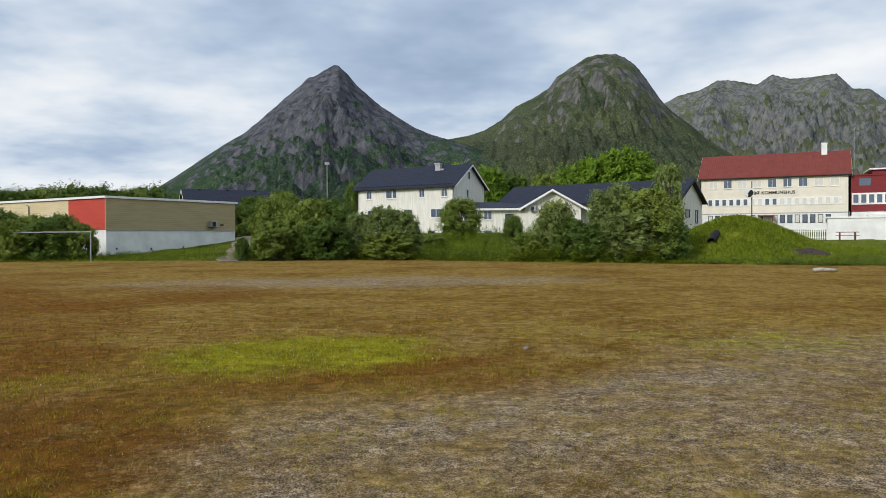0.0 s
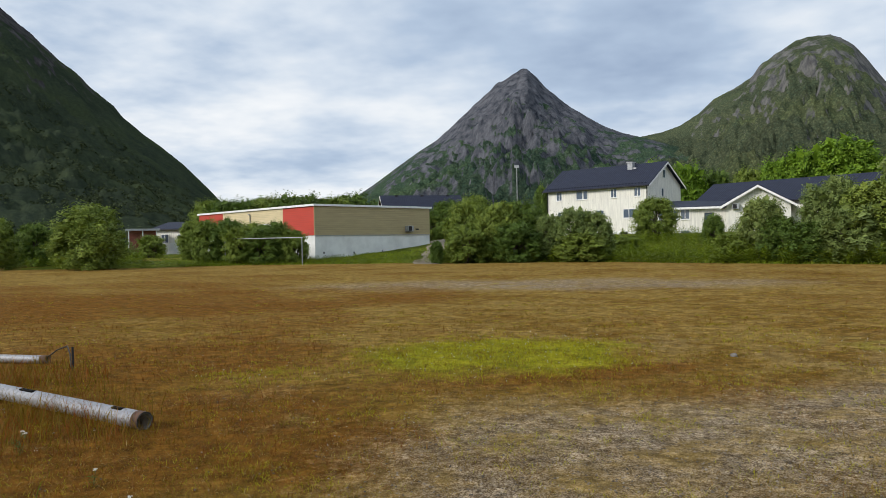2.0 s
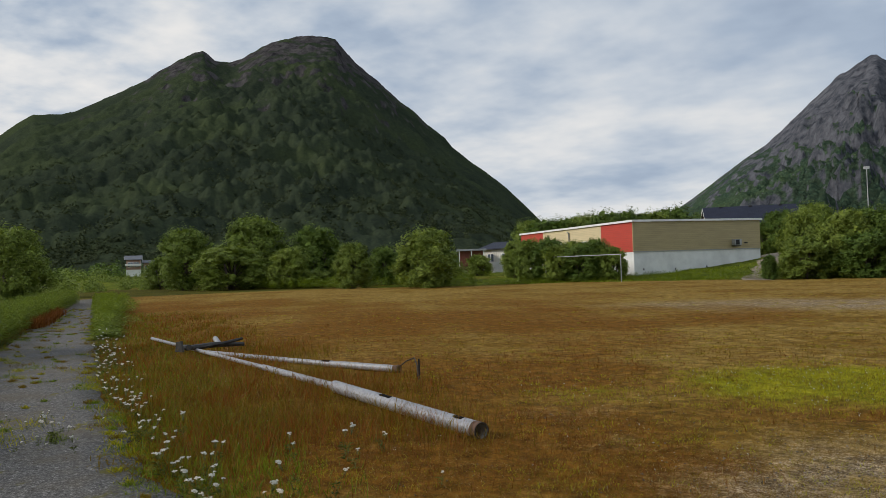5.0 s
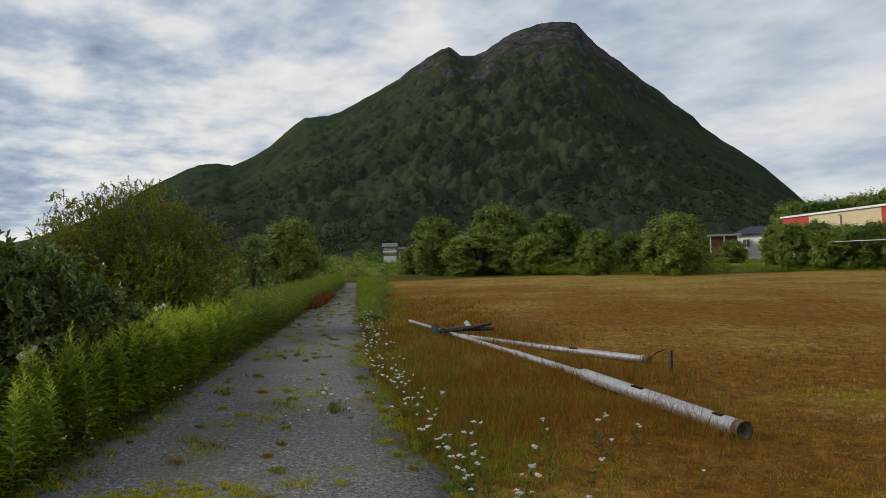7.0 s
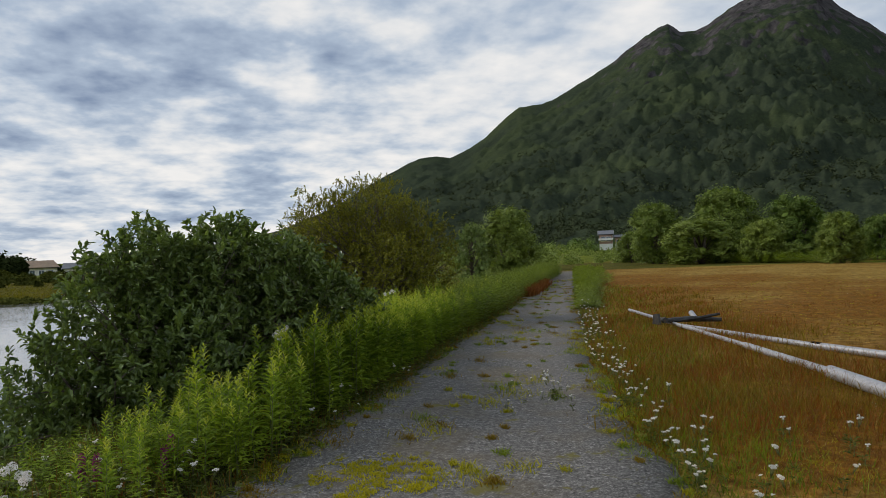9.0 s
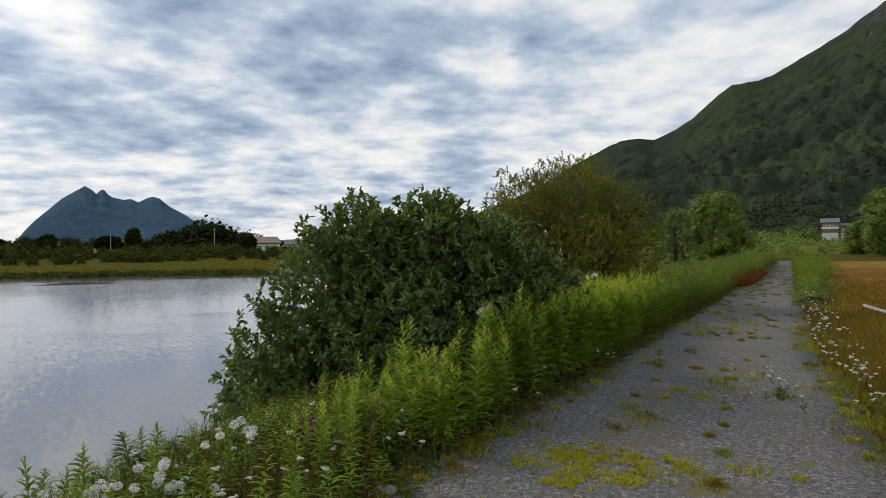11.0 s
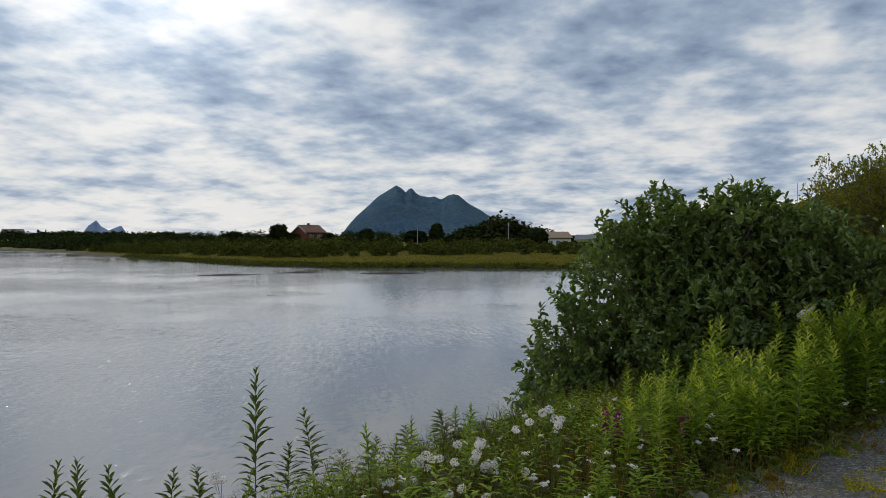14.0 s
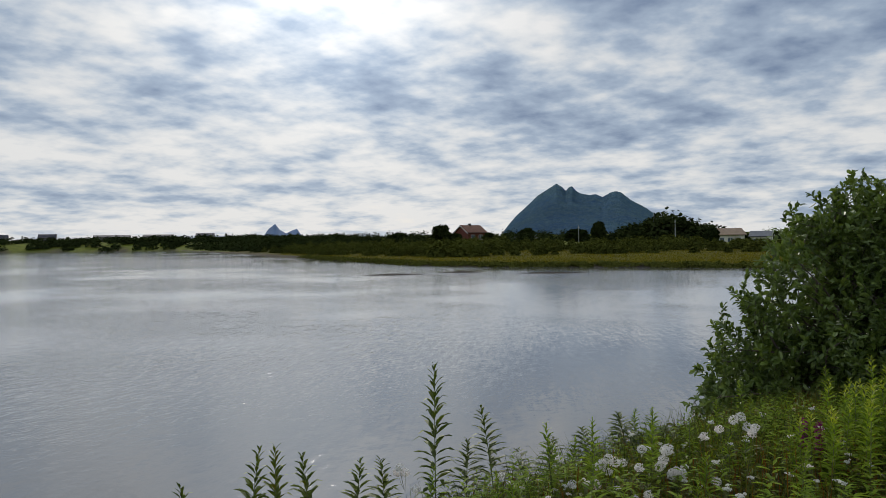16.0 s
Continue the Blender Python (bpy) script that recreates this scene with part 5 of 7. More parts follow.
# ---- trees and shrubs ----
def leaf_cards(centres, size, rng, outward=None, droop=0.2, slim=0.5):
    """Kite-shaped leaves, slightly folded, that turn their upper side outwards: corners and faces."""
    n = len(centres)
    up = rng.normal(size=(n, 3))
    if outward is not None:
        o = outward / (np.linalg.norm(outward, axis=1)[:, None] + 1e-9)
        up = up * 0.42 + o + np.array((0, 0, 0.25))
    up /= np.linalg.norm(up, axis=1)[:, None]
    a = rng.normal(size=(n, 3)) - np.array((0, 0, droop))
    if outward is not None:
        a += o * 0.4
    a -= up * np.sum(a * up, axis=1)[:, None]
    a /= np.linalg.norm(a, axis=1)[:, None] + 1e-9
    s = np.cross(a, up)
    L = size * rng.uniform(0.65, 1.25, n)[:, None]
    W = L * slim
    v = np.stack([centres, centres + a * L * 0.45 + s * W * 0.5 + up * L * 0.06, centres + a * L, centres + a * L * 0.45 - s * W * 0.5 + up * L * 0.06], 1)
    base = np.arange(n)[:, None] * 4
    f = base + np.array([[0, 1, 2, 3]])
    return v.reshape(-1, 3), f


def make_tree(name, label, seed, height, width, leaf_mat, leaves=5200, leaf=0.2, trunk=0.35, lobes=28, category="tree", gaps=0.25, lean=0.36):
    """A bushy tree: tapered trunk, limbs and a domed crown of separate leaves on many clumps."""
    rng = np.random.default_rng(seed)
    t = thing(name, pose(0, 0, 0), label, category)
    clear = height * trunk * 0.25
    bm = bmesh.new()
    rx, span = width / 2, height - clear
    r0 = 0.018 * height
    stems = 3 if trunk < 0.2 else 1
    for k in range(stems):
        a = rng.uniform(0, 6.28)
        d = 0.0 if stems == 1 else width * 0.05
        bx, by = d * math.cos(a), d * math.sin(a)
        tube(bm, [(bx, by, -0.2), (bx * 2, by * 2, clear + 0.15 * span), (bx * 4, by * 4, clear + 0.6 * span)], [r0 * 1.3, r0, r0 * 0.4], 8)

    def girth(h):
        if h < lean:
            return 1 - 0.22 * ((lean - h) / lean) ** 2
        return max(0.03, 1 - ((h - lean) / (1.0 - lean)) ** 2) ** 0.75
    cs, outs, cores = [], [], []
    per = max(6, leaves // (lobes * 14))
    for k in range(lobes):
        h = 0.04 + 0.88 * ((k + rng.random()) / lobes) ** 0.9
        a = k * 2.399 + rng.normal() * 0.4
        rad = girth(h) * rng.uniform(0.45, 0.72)
        p = np.array((rx * rad * math.cos(a), rx * rad * math.sin(a), clear + span * min(h, 0.86)))
        tube(bm, [(0, 0, clear + span * h * 0.35), tuple(p * np.array((0.5, 0.5, 0.85))), tuple(p)], [r0 * 0.5, r0 * 0.3, r0 * 0.1], 5)
        r = rng.uniform(0.2, 0.36) * rx
        # Oversized inner leaves are added to keep light from passing through the crown.
        core = rng.normal(size=(26, 3))
        core *= (0.62 * r * rng.random(26) ** 0.4 / np.linalg.norm(core, axis=1))[:, None]
        cores.append(p * np.array((0.92, 0.92, 1.0)) + core)
        clumps = rng.normal(size=(22, 3))
        clumps /= np.linalg.norm(clumps, axis=1)[:, None]
        for c in clumps:
            if rng.random() < gaps or (c[2] < -0.6 and h > 0.4):
                continue
            o = rng.normal(size=(per, 3)) * 0.17 * r + c * r * np.array((1, 1, 0.9 * span / width)) * rng.uniform(0.7, 1.12)
            cs.append(p + o)
            outs.append(np.repeat(c[None] + np.array((0, 0, 0.35)), per, 0))
    part("trunk", bm, BARK, t, "dark branching trunk and limbs", True)
    cs, outs = np.concatenate(cs), np.concatenate(outs)
    keep = cs[:, 2] > 0.02 * height
    v, f = leaf_cards(cs[keep], leaf, rng, outs[keep])
    cores = np.concatenate(cores)
    v2, f2 = leaf_cards(cores[cores[:, 2] > 0.05 * height], leaf * 3.0, rng, None, 0.0, 0.8)
    arrays("crown", np.concatenate([v, v2]), np.concatenate([f, f2 + len(v)]), leaf_mat, t, "crown of small leaves in uneven clumps")
    return t


def set_tree(proto, az, dist, height, width, spin, label="", group="", sink=0.0, over_datum=False):
    """A copy of a tree at a place, brought to a height (above the ground there, or above z = 0) and width."""
    x, y = polar(az, dist)
    z = land_at(x, y)
    tall = height - z if over_datum else height
    m = pose(x, y, z - sink, 0, 0, spin) @ Matrix.Diagonal((width, width, tall, 1))
    c = copy_thing(proto, m)
    if label:
        c["label"] = label
    if group:
        c["group"] = group
    return c


# models one metre high and one metre wide are scaled to size, so leaf size is given for a typical height
def tree_model(name, label, seed, mat, typical, leaf, **k):
    t = make_tree(name, label, seed, 1.0 * typical, 1.0 * typical, mat, leaf=leaf, **k)
    crown = next(o for o in t.children if o.name.startswith("crown"))
    co = np.empty(len(crown.data.vertices) * 3, np.float32)
    crown.data.vertices.foreach_get("co", co)
    co = co.reshape(-1, 3)
    wide = np.mean([np.percentile(co[:, k], 99.6) - np.percentile(co[:, k], 0.4) for k in (0, 1)])
    tall = np.percentile(co[:, 2], 99.8)
    for o in t.children:
        o.data.transform(Matrix.Diagonal((1 / wide, 1 / wide, 1 / tall, 1)))
    return t


round_tree = tree_model("tree", "round bushy green tree at the field's edge", 11, TREE_LEAF, 5.0, 0.165, trunk=0.06, leaves=15000, lobes=44, gaps=0.1)
round_tree_b = tree_model("tree", "bushy green rowan tree with dense crown", 12, TREE_LEAF, 5.0, 0.165, trunk=0.06, leaves=15000, lobes=44, gaps=0.1)
dark_tree = tree_model("tree", "dark green tree with dense crown", 13, TREE_DARK, 5.0, 0.175, trunk=0.12, leaves=15000, lobes=42, gaps=0.12)
light_tree = tree_model("tree", "tall fresh green tree behind the roofs", 14, TREE_LIGHT, 9.0, 0.38, trunk=0.15, leaves=10500, lobes=40, gaps=0.12)
grey_willow = tree_model("willow_shrub", "grey-green willow shrub at the field's edge", 15, WILLOW_GREY, 4.0, 0.13, trunk=0.05, leaves=11500, lobes=44, gaps=0.25, category="shrub")
thin_birch = tree_model("tree", "slender pale green birch with a loose crown", 19, WILLOW_GREY, 6.0, 0.17, trunk=0.2, leaves=4200, lobes=34, gaps=0.45)
shrub = tree_model("shrub", "green leafy shrub beside the field", 16, TREE_LEAF, 3.0, 0.115, trunk=0.05, leaves=12500, lobes=36, gaps=0.12, category="shrub")
dark_shrub = tree_model("shrub", "dark green leafy shrub by the field", 17, TREE_DARK, 3.0, 0.12, trunk=0.05, leaves=12500, lobes=36, gaps=0.12, category="shrub")
MODELS = [round_tree, round_tree_b, dark_tree, light_tree, thin_birch, grey_willow, shrub, dark_shrub]

# along the north edge of the field
EDGE_TREES = [
    (round_tree, 68.86, 74, 6.4, 6.2), (round_tree, 57.93, 84, 6.75, 6.3), (round_tree_b, 53.19, 84, 7.85, 7.6), (round_tree, 54.78, 77, 4.5, 7.2), (dark_tree, 48.49, 80, 6.5, 6.1), (shrub, 50.6, 74, 4.0, 3.9),
    (round_tree_b, 45.8, 64.5, 4.0, 3.4), (dark_tree, 43.42, 70, 3.8, 3.3), (round_tree, 40.0, 59, 4.8, 5.3), (shrub, 36.1, 82, 2.85, 2.9), (shrub, 37.83, 72, 1.5, 2.4), (round_tree_b, 33.3, 72, 4.0, 2.8),
    (shrub, 46.9, 78, 2.2, 3.4), (shrub, 48.6, 73, 1.7, 2.6), (shrub, 41.9, 74, 2.2, 2.6), (round_tree, 59.6, 95, 4.0, 4.0), (thin_birch, 71.9, 60, 4.4, 3.4)]
for i, (m, az, dist, h, w) in enumerate(EDGE_TREES):
    set_tree(m, az, dist, h, w, 40 * i, group="trees along the field", over_datum=True)
# bushes before the hall
for i, (az, dist, h, w) in enumerate(((26.1, 62.5, 2.9, 2.6), (27.3, 63.5, 3.6, 2.8), (28.9, 64.5, 3.5, 3.4), (30.6, 65, 3.9, 3.4), (32.3, 66, 3.9, 2.9), (28.2, 62.8, 3.2, 3.4), (30.0, 63.5, 3.2, 3.0))):
    set_tree(dark_shrub if i % 2 else shrub, az, dist, h, w, 60 * i, "leafy shrub growing against the hall's long wall", "shrubs before the hall", over_datum=True)
# the shrub belt before the white houses
BELT = [
    (dark_shrub, 15.16, 54.5, 1.72, 1.1), (round_tree, 12.75, 58, 4.9, 3.6), (shrub, 12.91, 55, 2.9, 3.2), (round_tree_b, 11.0, 57, 4.3, 3.4), (dark_tree, 8.7, 57.5, 4.8, 4.2), (round_tree_b, 10.1, 56.5, 4.55, 3.6),
    (dark_shrub, 9.0, 55, 3.0, 3.6), (grey_willow, 6.59, 56, 3.55, 2.8), (grey_willow, 4.6, 55.5, 4.0, 3.4), (grey_willow, 3.1, 55.5, 3.7, 3.2), (shrub, 4.0, 54.6, 2.2, 4.0), (round_tree, -1.3, 68, 5.3, 4.0),
    (dark_shrub, -5.41, 60, 3.45, 1.7), (shrub, -6.51, 51, 1.9, 2.7), (grey_willow, -8.7, 51, 4.15, 3.3), (dark_shrub, -9.8, 50, 2.9, 2.6), (grey_willow, -12.6, 50, 4.7, 4.2), (grey_willow, -13.4, 50.5, 5.2, 3.0),
    (round_tree_b, -15.6, 49.5, 4.7, 4.6), (grey_willow, -14.2, 48.6, 3.4, 4.6), (dark_shrub, -11.6, 48.8, 2.5, 3.2), (dark_shrub, -17.0, 49, 2.6, 2.6), (shrub, 0.6, 62, 1.9, 2.4), (thin_birch, -16.84, 72, 8.5, 3.4)]
for i, (m, az, dist, h, w) in enumerate(BELT):
    set_tree(m, az, dist, h, w, 53 * i, group="shrub belt before the houses", over_datum=True)
# tall trees behind the roofs
for i, (m, az, dist, h, w) in enumerate(((light_tree, -13.85, 113, 14.9, 10.5), (light_tree, -11.6, 112, 13.6, 8.0), (light_tree, -9.8, 112, 12.4, 7.0), (round_tree, -7.78, 115, 11.6, 6.0), (light_tree, -3.57, 125, 13.7, 7.0),
                                         (light_tree, -1.33, 125, 14.4, 6.0), (dark_tree, -5.69, 130, 13.0, 7.0), (dark_tree, 6.95, 106, 9.5, 2.8), (round_tree, 15.26, 92, 5.4, 3.6), (light_tree, -16.2, 114, 12.4, 7.0),
                                         (dark_tree, -31.2, 135, 11.5, 9.0), (dark_tree, -32.5, 128, 10.5, 9))):
    set_tree(m, az, dist, h, w, 71 * i, group="trees behind the houses", over_datum=True)
# the dark wood behind the hall
for i, (az, dist, h) in enumerate(((31.9, 118, 8.0), (31.0, 114, 7.9), (29.4, 112, 7.9), (27.8, 112, 8.2), (26.0, 110, 8.4), (24.6, 112, 8.4), (22.9, 112, 8.2), (21.6, 115, 8.8), (14.4, 92, 5.2), (12.0, 95, 5.6), (16.9, 125, 7.8))):
    set_tree(dark_tree if i % 3 else round_tree, az, dist, h, h * 0.95, 37 * i, group="wood behind the hall")
# scrub below the hill and beyond the lagoon: too many to count
def scrub_mass(name, label, mat, places, seed, leaf=0.32, per=300):
    """One sheet of bushes: leaves on domed clumps at (x, y, height, width)."""
    rng = np.random.default_rng(seed)
    vs, fs, n = [], [], 0
    for x, y, h, w in places:
        q = rng.normal(size=(per, 3))
        q /= np.linalg.norm(q, axis=1)[:, None]
        q[:, 2] = np.abs(q[:, 2])
        lump = 0.78 + 0.22 * np.sin(q[:, 0] * 5 + x) * np.sin(q[:, 1] * 5 + y) + rng.normal(size=per) * 0.08
        c = q * lump[:, None] * np.array((w / 2, w / 2, h)) + np.array((x, y, land_at(x, y) - 0.1))
        v, f = leaf_cards(c, leaf * (0.6 + 0.12 * h), rng, q + np.array((0, 0, 0.3)), slim=0.95)
        vs.append(v), fs.append(f + n)
        n += len(v)
    return tagged(arrays(name, np.concatenate(vs), np.concatenate(fs), mat), label, "shrubs", kind="stuff")


rng = random.Random(5)


def spread(count, az0, az1, d0, d1, h0, h1, w0=1.0, w1=1.8, grow=None):
    out = []
    for i in range(count):
        az, d, h = rng.uniform(az0, az1), rng.uniform(d0, d1), rng.uniform(h0, h1)
        if grow:
            az, d, h = grow(az, d, h)
        x, y = polar(az, d)
        if to_shore(np.array([x]), np.array([y]))[0] > 4:
            out.append((x, y, h, h * rng.uniform(w0, w1)))
    return out


def keep_view(az, d, h):
    """Low where the pink house is seen over the path."""
    return (az, d, min(h, 1.3)) if abs(az - 61.3) < 2.2 and d < 205 else (az, d, h)


scrub_mass("scrub", "green scrub on the flat land below the hill", TREE_LEAF, spread(170, 55, 84, 95, 200, 1.2, 3.4, grow=keep_view), 21, 0.28, 240)
def off_path(places):
    return [q for q in places if q[0] * N[0] + q[1] * N[1] > 5.0 and q[0] * U[0] + q[1] * U[1] > 26]


scrub_mass("scrub", "low willow scrub and tall herbs beside the far path", TREE_LEAF, off_path(spread(520, 61, 84, 30, 95, 0.5, 1.3, 0.9, 1.8)), 27, 0.14, 160)
scrub_mass("scrub", "dark green birch scrub along the foot of the hill", TREE_DARK, spread(420, 26, 100, 215, 420, 2.5, 5.0), 22, 0.5, 160)
scrub_mass("scrub", "low willow scrub on the meadow beyond the lagoon", SCRUB,
           spread(460, 97, 138, 118, 175, 0.9, 2.5, 0.8, 1.5, lambda az, d, h: (az, d - 8 + max(0, az - 125) * 5, min(h, 1.3) if az < 104.6 else h * (1.25 if az > 118 else 0.95))), 23, 0.42, 300)
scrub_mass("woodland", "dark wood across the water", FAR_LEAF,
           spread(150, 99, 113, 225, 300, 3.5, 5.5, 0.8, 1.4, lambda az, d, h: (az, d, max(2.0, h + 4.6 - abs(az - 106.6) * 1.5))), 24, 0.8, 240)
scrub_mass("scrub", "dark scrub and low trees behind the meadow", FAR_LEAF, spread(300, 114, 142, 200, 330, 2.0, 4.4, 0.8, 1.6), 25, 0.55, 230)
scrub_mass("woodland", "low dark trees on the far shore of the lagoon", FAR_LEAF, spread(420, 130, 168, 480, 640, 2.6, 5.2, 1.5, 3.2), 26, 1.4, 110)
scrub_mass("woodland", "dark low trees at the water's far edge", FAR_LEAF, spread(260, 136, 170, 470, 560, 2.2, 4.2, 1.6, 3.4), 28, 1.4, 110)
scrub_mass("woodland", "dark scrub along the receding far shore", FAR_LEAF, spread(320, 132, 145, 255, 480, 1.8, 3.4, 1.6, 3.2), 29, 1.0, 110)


def shore_sedge():
    """Dark tussocks of sedge along the far waterline."""
    r = np.random.default_rng(35)
    a, d = np.radians(r.uniform(96, 136, 90000)), r.uniform(60, 150, 90000)
    x, y = -d * np.sin(a), d * np.cos(a)
    e = to_shore(x, y)
    keep = (e > 0.1) & (e < 1.7)
    x, y = x[keep][:900], y[keep][:900]
    return [(float(p), float(q), r.uniform(0.14, 0.32), r.uniform(0.7, 1.6)) for p, q in zip(x, y)]


scrub_mass("sedge", "dark sedge tussocks along the far waterline", SCRUB, shore_sedge(), 36, 0.34, 40)


def hill_scrub(count, seed):
    """Birch and willow scrub over the lower half of the hill, in drifts."""
    r = np.random.default_rng(seed)
    vs, fs, n = [], [], 0
    while len(vs) < count:
        a, s = r.uniform(30, 86), r.uniform(0.02, 0.62) ** 1.1
        d = 260 + 690 * s
        x, y = polar(a, d)
        if wobble(np.array([x]), np.array([y]), 0.045, 2.0)[0] + r.normal() * 0.5 < 0.55 * s:
            continue
        h, w = r.uniform(1.6, 4.2), r.uniform(2.2, 5.5)
        q = r.normal(size=(26, 3))
        q /= np.linalg.norm(q, axis=1)[:, None]
        q[:, 2] = np.abs(q[:, 2])
        c = q * np.array((w / 2, w / 2, h)) * r.uniform(0.7, 1.1, 26)[:, None] + np.array((x, y, hill_height(a, s) - 0.4))
        v, f = leaf_cards(c, 1.0, r, q + np.array((0, 0, 0.3)), slim=0.9)
        vs.append(v), fs.append(f + n)
        n += len(v)
    tagged(arrays("hill_scrub", np.concatenate(vs), np.concatenate(fs), HILL_LEAF), "dark birch and willow scrub over the hill's lower slope", "shrubs", kind="stuff")


hill_scrub(4400, 33)
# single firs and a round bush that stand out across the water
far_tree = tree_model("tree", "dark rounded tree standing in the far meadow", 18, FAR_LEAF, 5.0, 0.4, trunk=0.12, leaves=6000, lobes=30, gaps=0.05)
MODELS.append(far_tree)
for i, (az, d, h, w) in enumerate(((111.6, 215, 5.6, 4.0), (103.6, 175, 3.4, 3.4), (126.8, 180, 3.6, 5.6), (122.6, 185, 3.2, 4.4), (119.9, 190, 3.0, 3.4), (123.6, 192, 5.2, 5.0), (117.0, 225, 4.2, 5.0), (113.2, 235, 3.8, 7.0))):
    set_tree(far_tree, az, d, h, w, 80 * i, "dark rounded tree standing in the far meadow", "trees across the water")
for m in MODELS:
    for o in list(m.children_recursive) + [m]:
        bpy.data.objects.remove(o)

# ---- the two shrubs on the bank ----
def leaves_on(points, ways, length, width, rng, fold=0.25, oval=False):
    """Leaves with a folded midrib: each springs from a point along its way; oval ones have a rounder outline."""
    n = len(points)
    a = ways / (np.linalg.norm(ways, axis=1)[:, None] + 1e-9)
    flat = rng.normal(size=(n, 3)) * 0.55 + np.array((0, 0, 1.0))
    s = np.cross(a, flat)
    s /= np.linalg.norm(s, axis=1)[:, None] + 1e-9
    up = np.cross(s, a)
    L = length * rng.uniform(0.6, 1.2, n)[:, None]
    W = width * rng.uniform(0.8, 1.15, n)[:, None]
    sag = -up * L * rng.uniform(0.05, 0.3, n)[:, None]
    mid = points + a * L * 0.5
    if oval:
        low, high = points + a * L * 0.28 + up * W * fold, points + a * L * 0.72 + up * W * fold + sag * 0.35
        v = np.stack([points, low + s * W * 0.42, high + s * W * 0.46, points + a * L + sag, high - s * W * 0.46, low - s * W * 0.42, mid - up * W * 0.08], 1)
        b = np.arange(n)[:, None, None] * 7
        return v.reshape(-1, 3), (b + np.array([[[0, 1, 2, 6], [6, 2, 3, 4], [0, 6, 4, 5]]])).reshape(-1, 4)
    v = np.stack([points, mid + s * W / 2 + up * W * fold, points + a * L + sag, mid - s * W / 2 + up * W * fold, mid - up * W * 0.05], 1)
    b = np.arange(n)[:, None, None] * 5
    f = b + np.array([[[0, 1, 2, 4], [0, 4, 2, 3]]])
    return v.reshape(-1, 3), f.reshape(-1, 4)


def bank_shrub(name, label, seed, domes, roots, tips, per, leaf_len, leaf_wid, leaf_mat, twig=0.45, stem_r=0.02, feather=0.0, category="shrub", inner=0.35, oval=True):
    """A many-stemmed shrub: stems rise from the roots and fork to tips that fill the domes; leaves sit along each tip."""
    rng = np.random.default_rng(seed)
    x0, y0 = roots[0]
    z0 = land_at(x0, y0)
    t = thing(name, pose(x0, y0, z0), label, category)
    o = np.array((x0, y0, z0))
    share = np.array([d[3] * d[4] * d[5] for d in domes]) ** 0.75
    share = share / share.sum()
    pts, ways, ends = [], [], []
    for (az, dist, z, ra, rb, rc), k in zip(domes, (share * tips).astype(int)):
        cx, cy = polar(az, dist)
        q = rng.normal(size=(k, 3))
        q /= np.linalg.norm(q, axis=1)[:, None]
        rad = np.where(rng.random(k) < inner, rng.uniform(0.35, 0.85, k), rng.uniform(0.84, 1.04, k))
        rad = rad * (1 + 0.13 * np.sin(q[:, 0] * 7 + seed) * np.sin(q[:, 1] * 6 + q[:, 2] * 5))
        e = np.array((cx, cy, z)) + q * rad[:, None] * np.array((ra, rb, rc))
        e[:, 2] += np.where(q[:, 2] > 0.5, rng.exponential(feather + 1e-6, k), 0)
        ends.append((e, q))
    E_, Q_ = np.concatenate([a for a, _ in ends]), np.concatenate([b for _, b in ends])
    ground = land(E_[:, 0], E_[:, 1])
    ok = E_[:, 2] > ground + 0.05
    E_, Q_ = E_[ok], Q_[ok]
    grow = Q_ * 0.75 + rng.normal(size=E_.shape) * 0.5 + np.array((0, 0, 0.4))
    grow /= np.linalg.norm(grow, axis=1)[:, None]
    for k in range(per):
        s = (k + rng.random(len(E_))) / per
        p = E_ - grow * (twig * (1 - s))[:, None]
        turn = rng.normal(size=E_.shape)
        w = grow * (0.35 + 0.5 * s)[:, None] + turn * 0.55 + np.array((0, 0, 0.1))
        pts.append(p), ways.append(w)
    v, f = leaves_on(np.concatenate(pts) - o, np.concatenate(ways), leaf_len, leaf_wid, rng, 0.2, oval)
    arrays("foliage", v, f, leaf_mat, t, "mass of separate leaves on thin twigs")
    bm = bmesh.new()
    order = rng.permutation(len(E_))
    for i in order[: len(E_) // 3]:
        e, g = E_[i], grow[i]
        tube(bm, [tuple(e - g * twig * 1.3 - o), tuple(e - g * twig * 0.5 - o), tuple(e - o)], [stem_r * 0.22, stem_r * 0.16, stem_r * 0.08], 3, False)
    for i in order[: 46 + len(E_) // 22]:
        e = E_[i] - grow[i] * twig
        r = roots[int(rng.integers(len(roots)))]
        root = np.array((r[0] + rng.normal() * 0.15, r[1] + rng.normal() * 0.15, land_at(*r) - 0.1))
        m1 = root + (e - root) * 0.35 + np.array((0, 0, 0.28 * np.linalg.norm(e - root) * 0.4)) + rng.normal(size=3) * 0.06
        m2 = root + (e - root) * 0.72 + np.array((0, 0, 0.16 * np.linalg.norm(e - root) * 0.4)) + rng.normal(size=3) * 0.06
        tube(bm, [tuple(root - o), tuple(m1 - o), tuple(m2 - o), tuple(e - o)], [stem_r, stem_r * 0.7, stem_r * 0.45, stem_r * 0.2], 5)
    part("branchwork", bm, BARK, t, "dark forking stems", True)
    return t


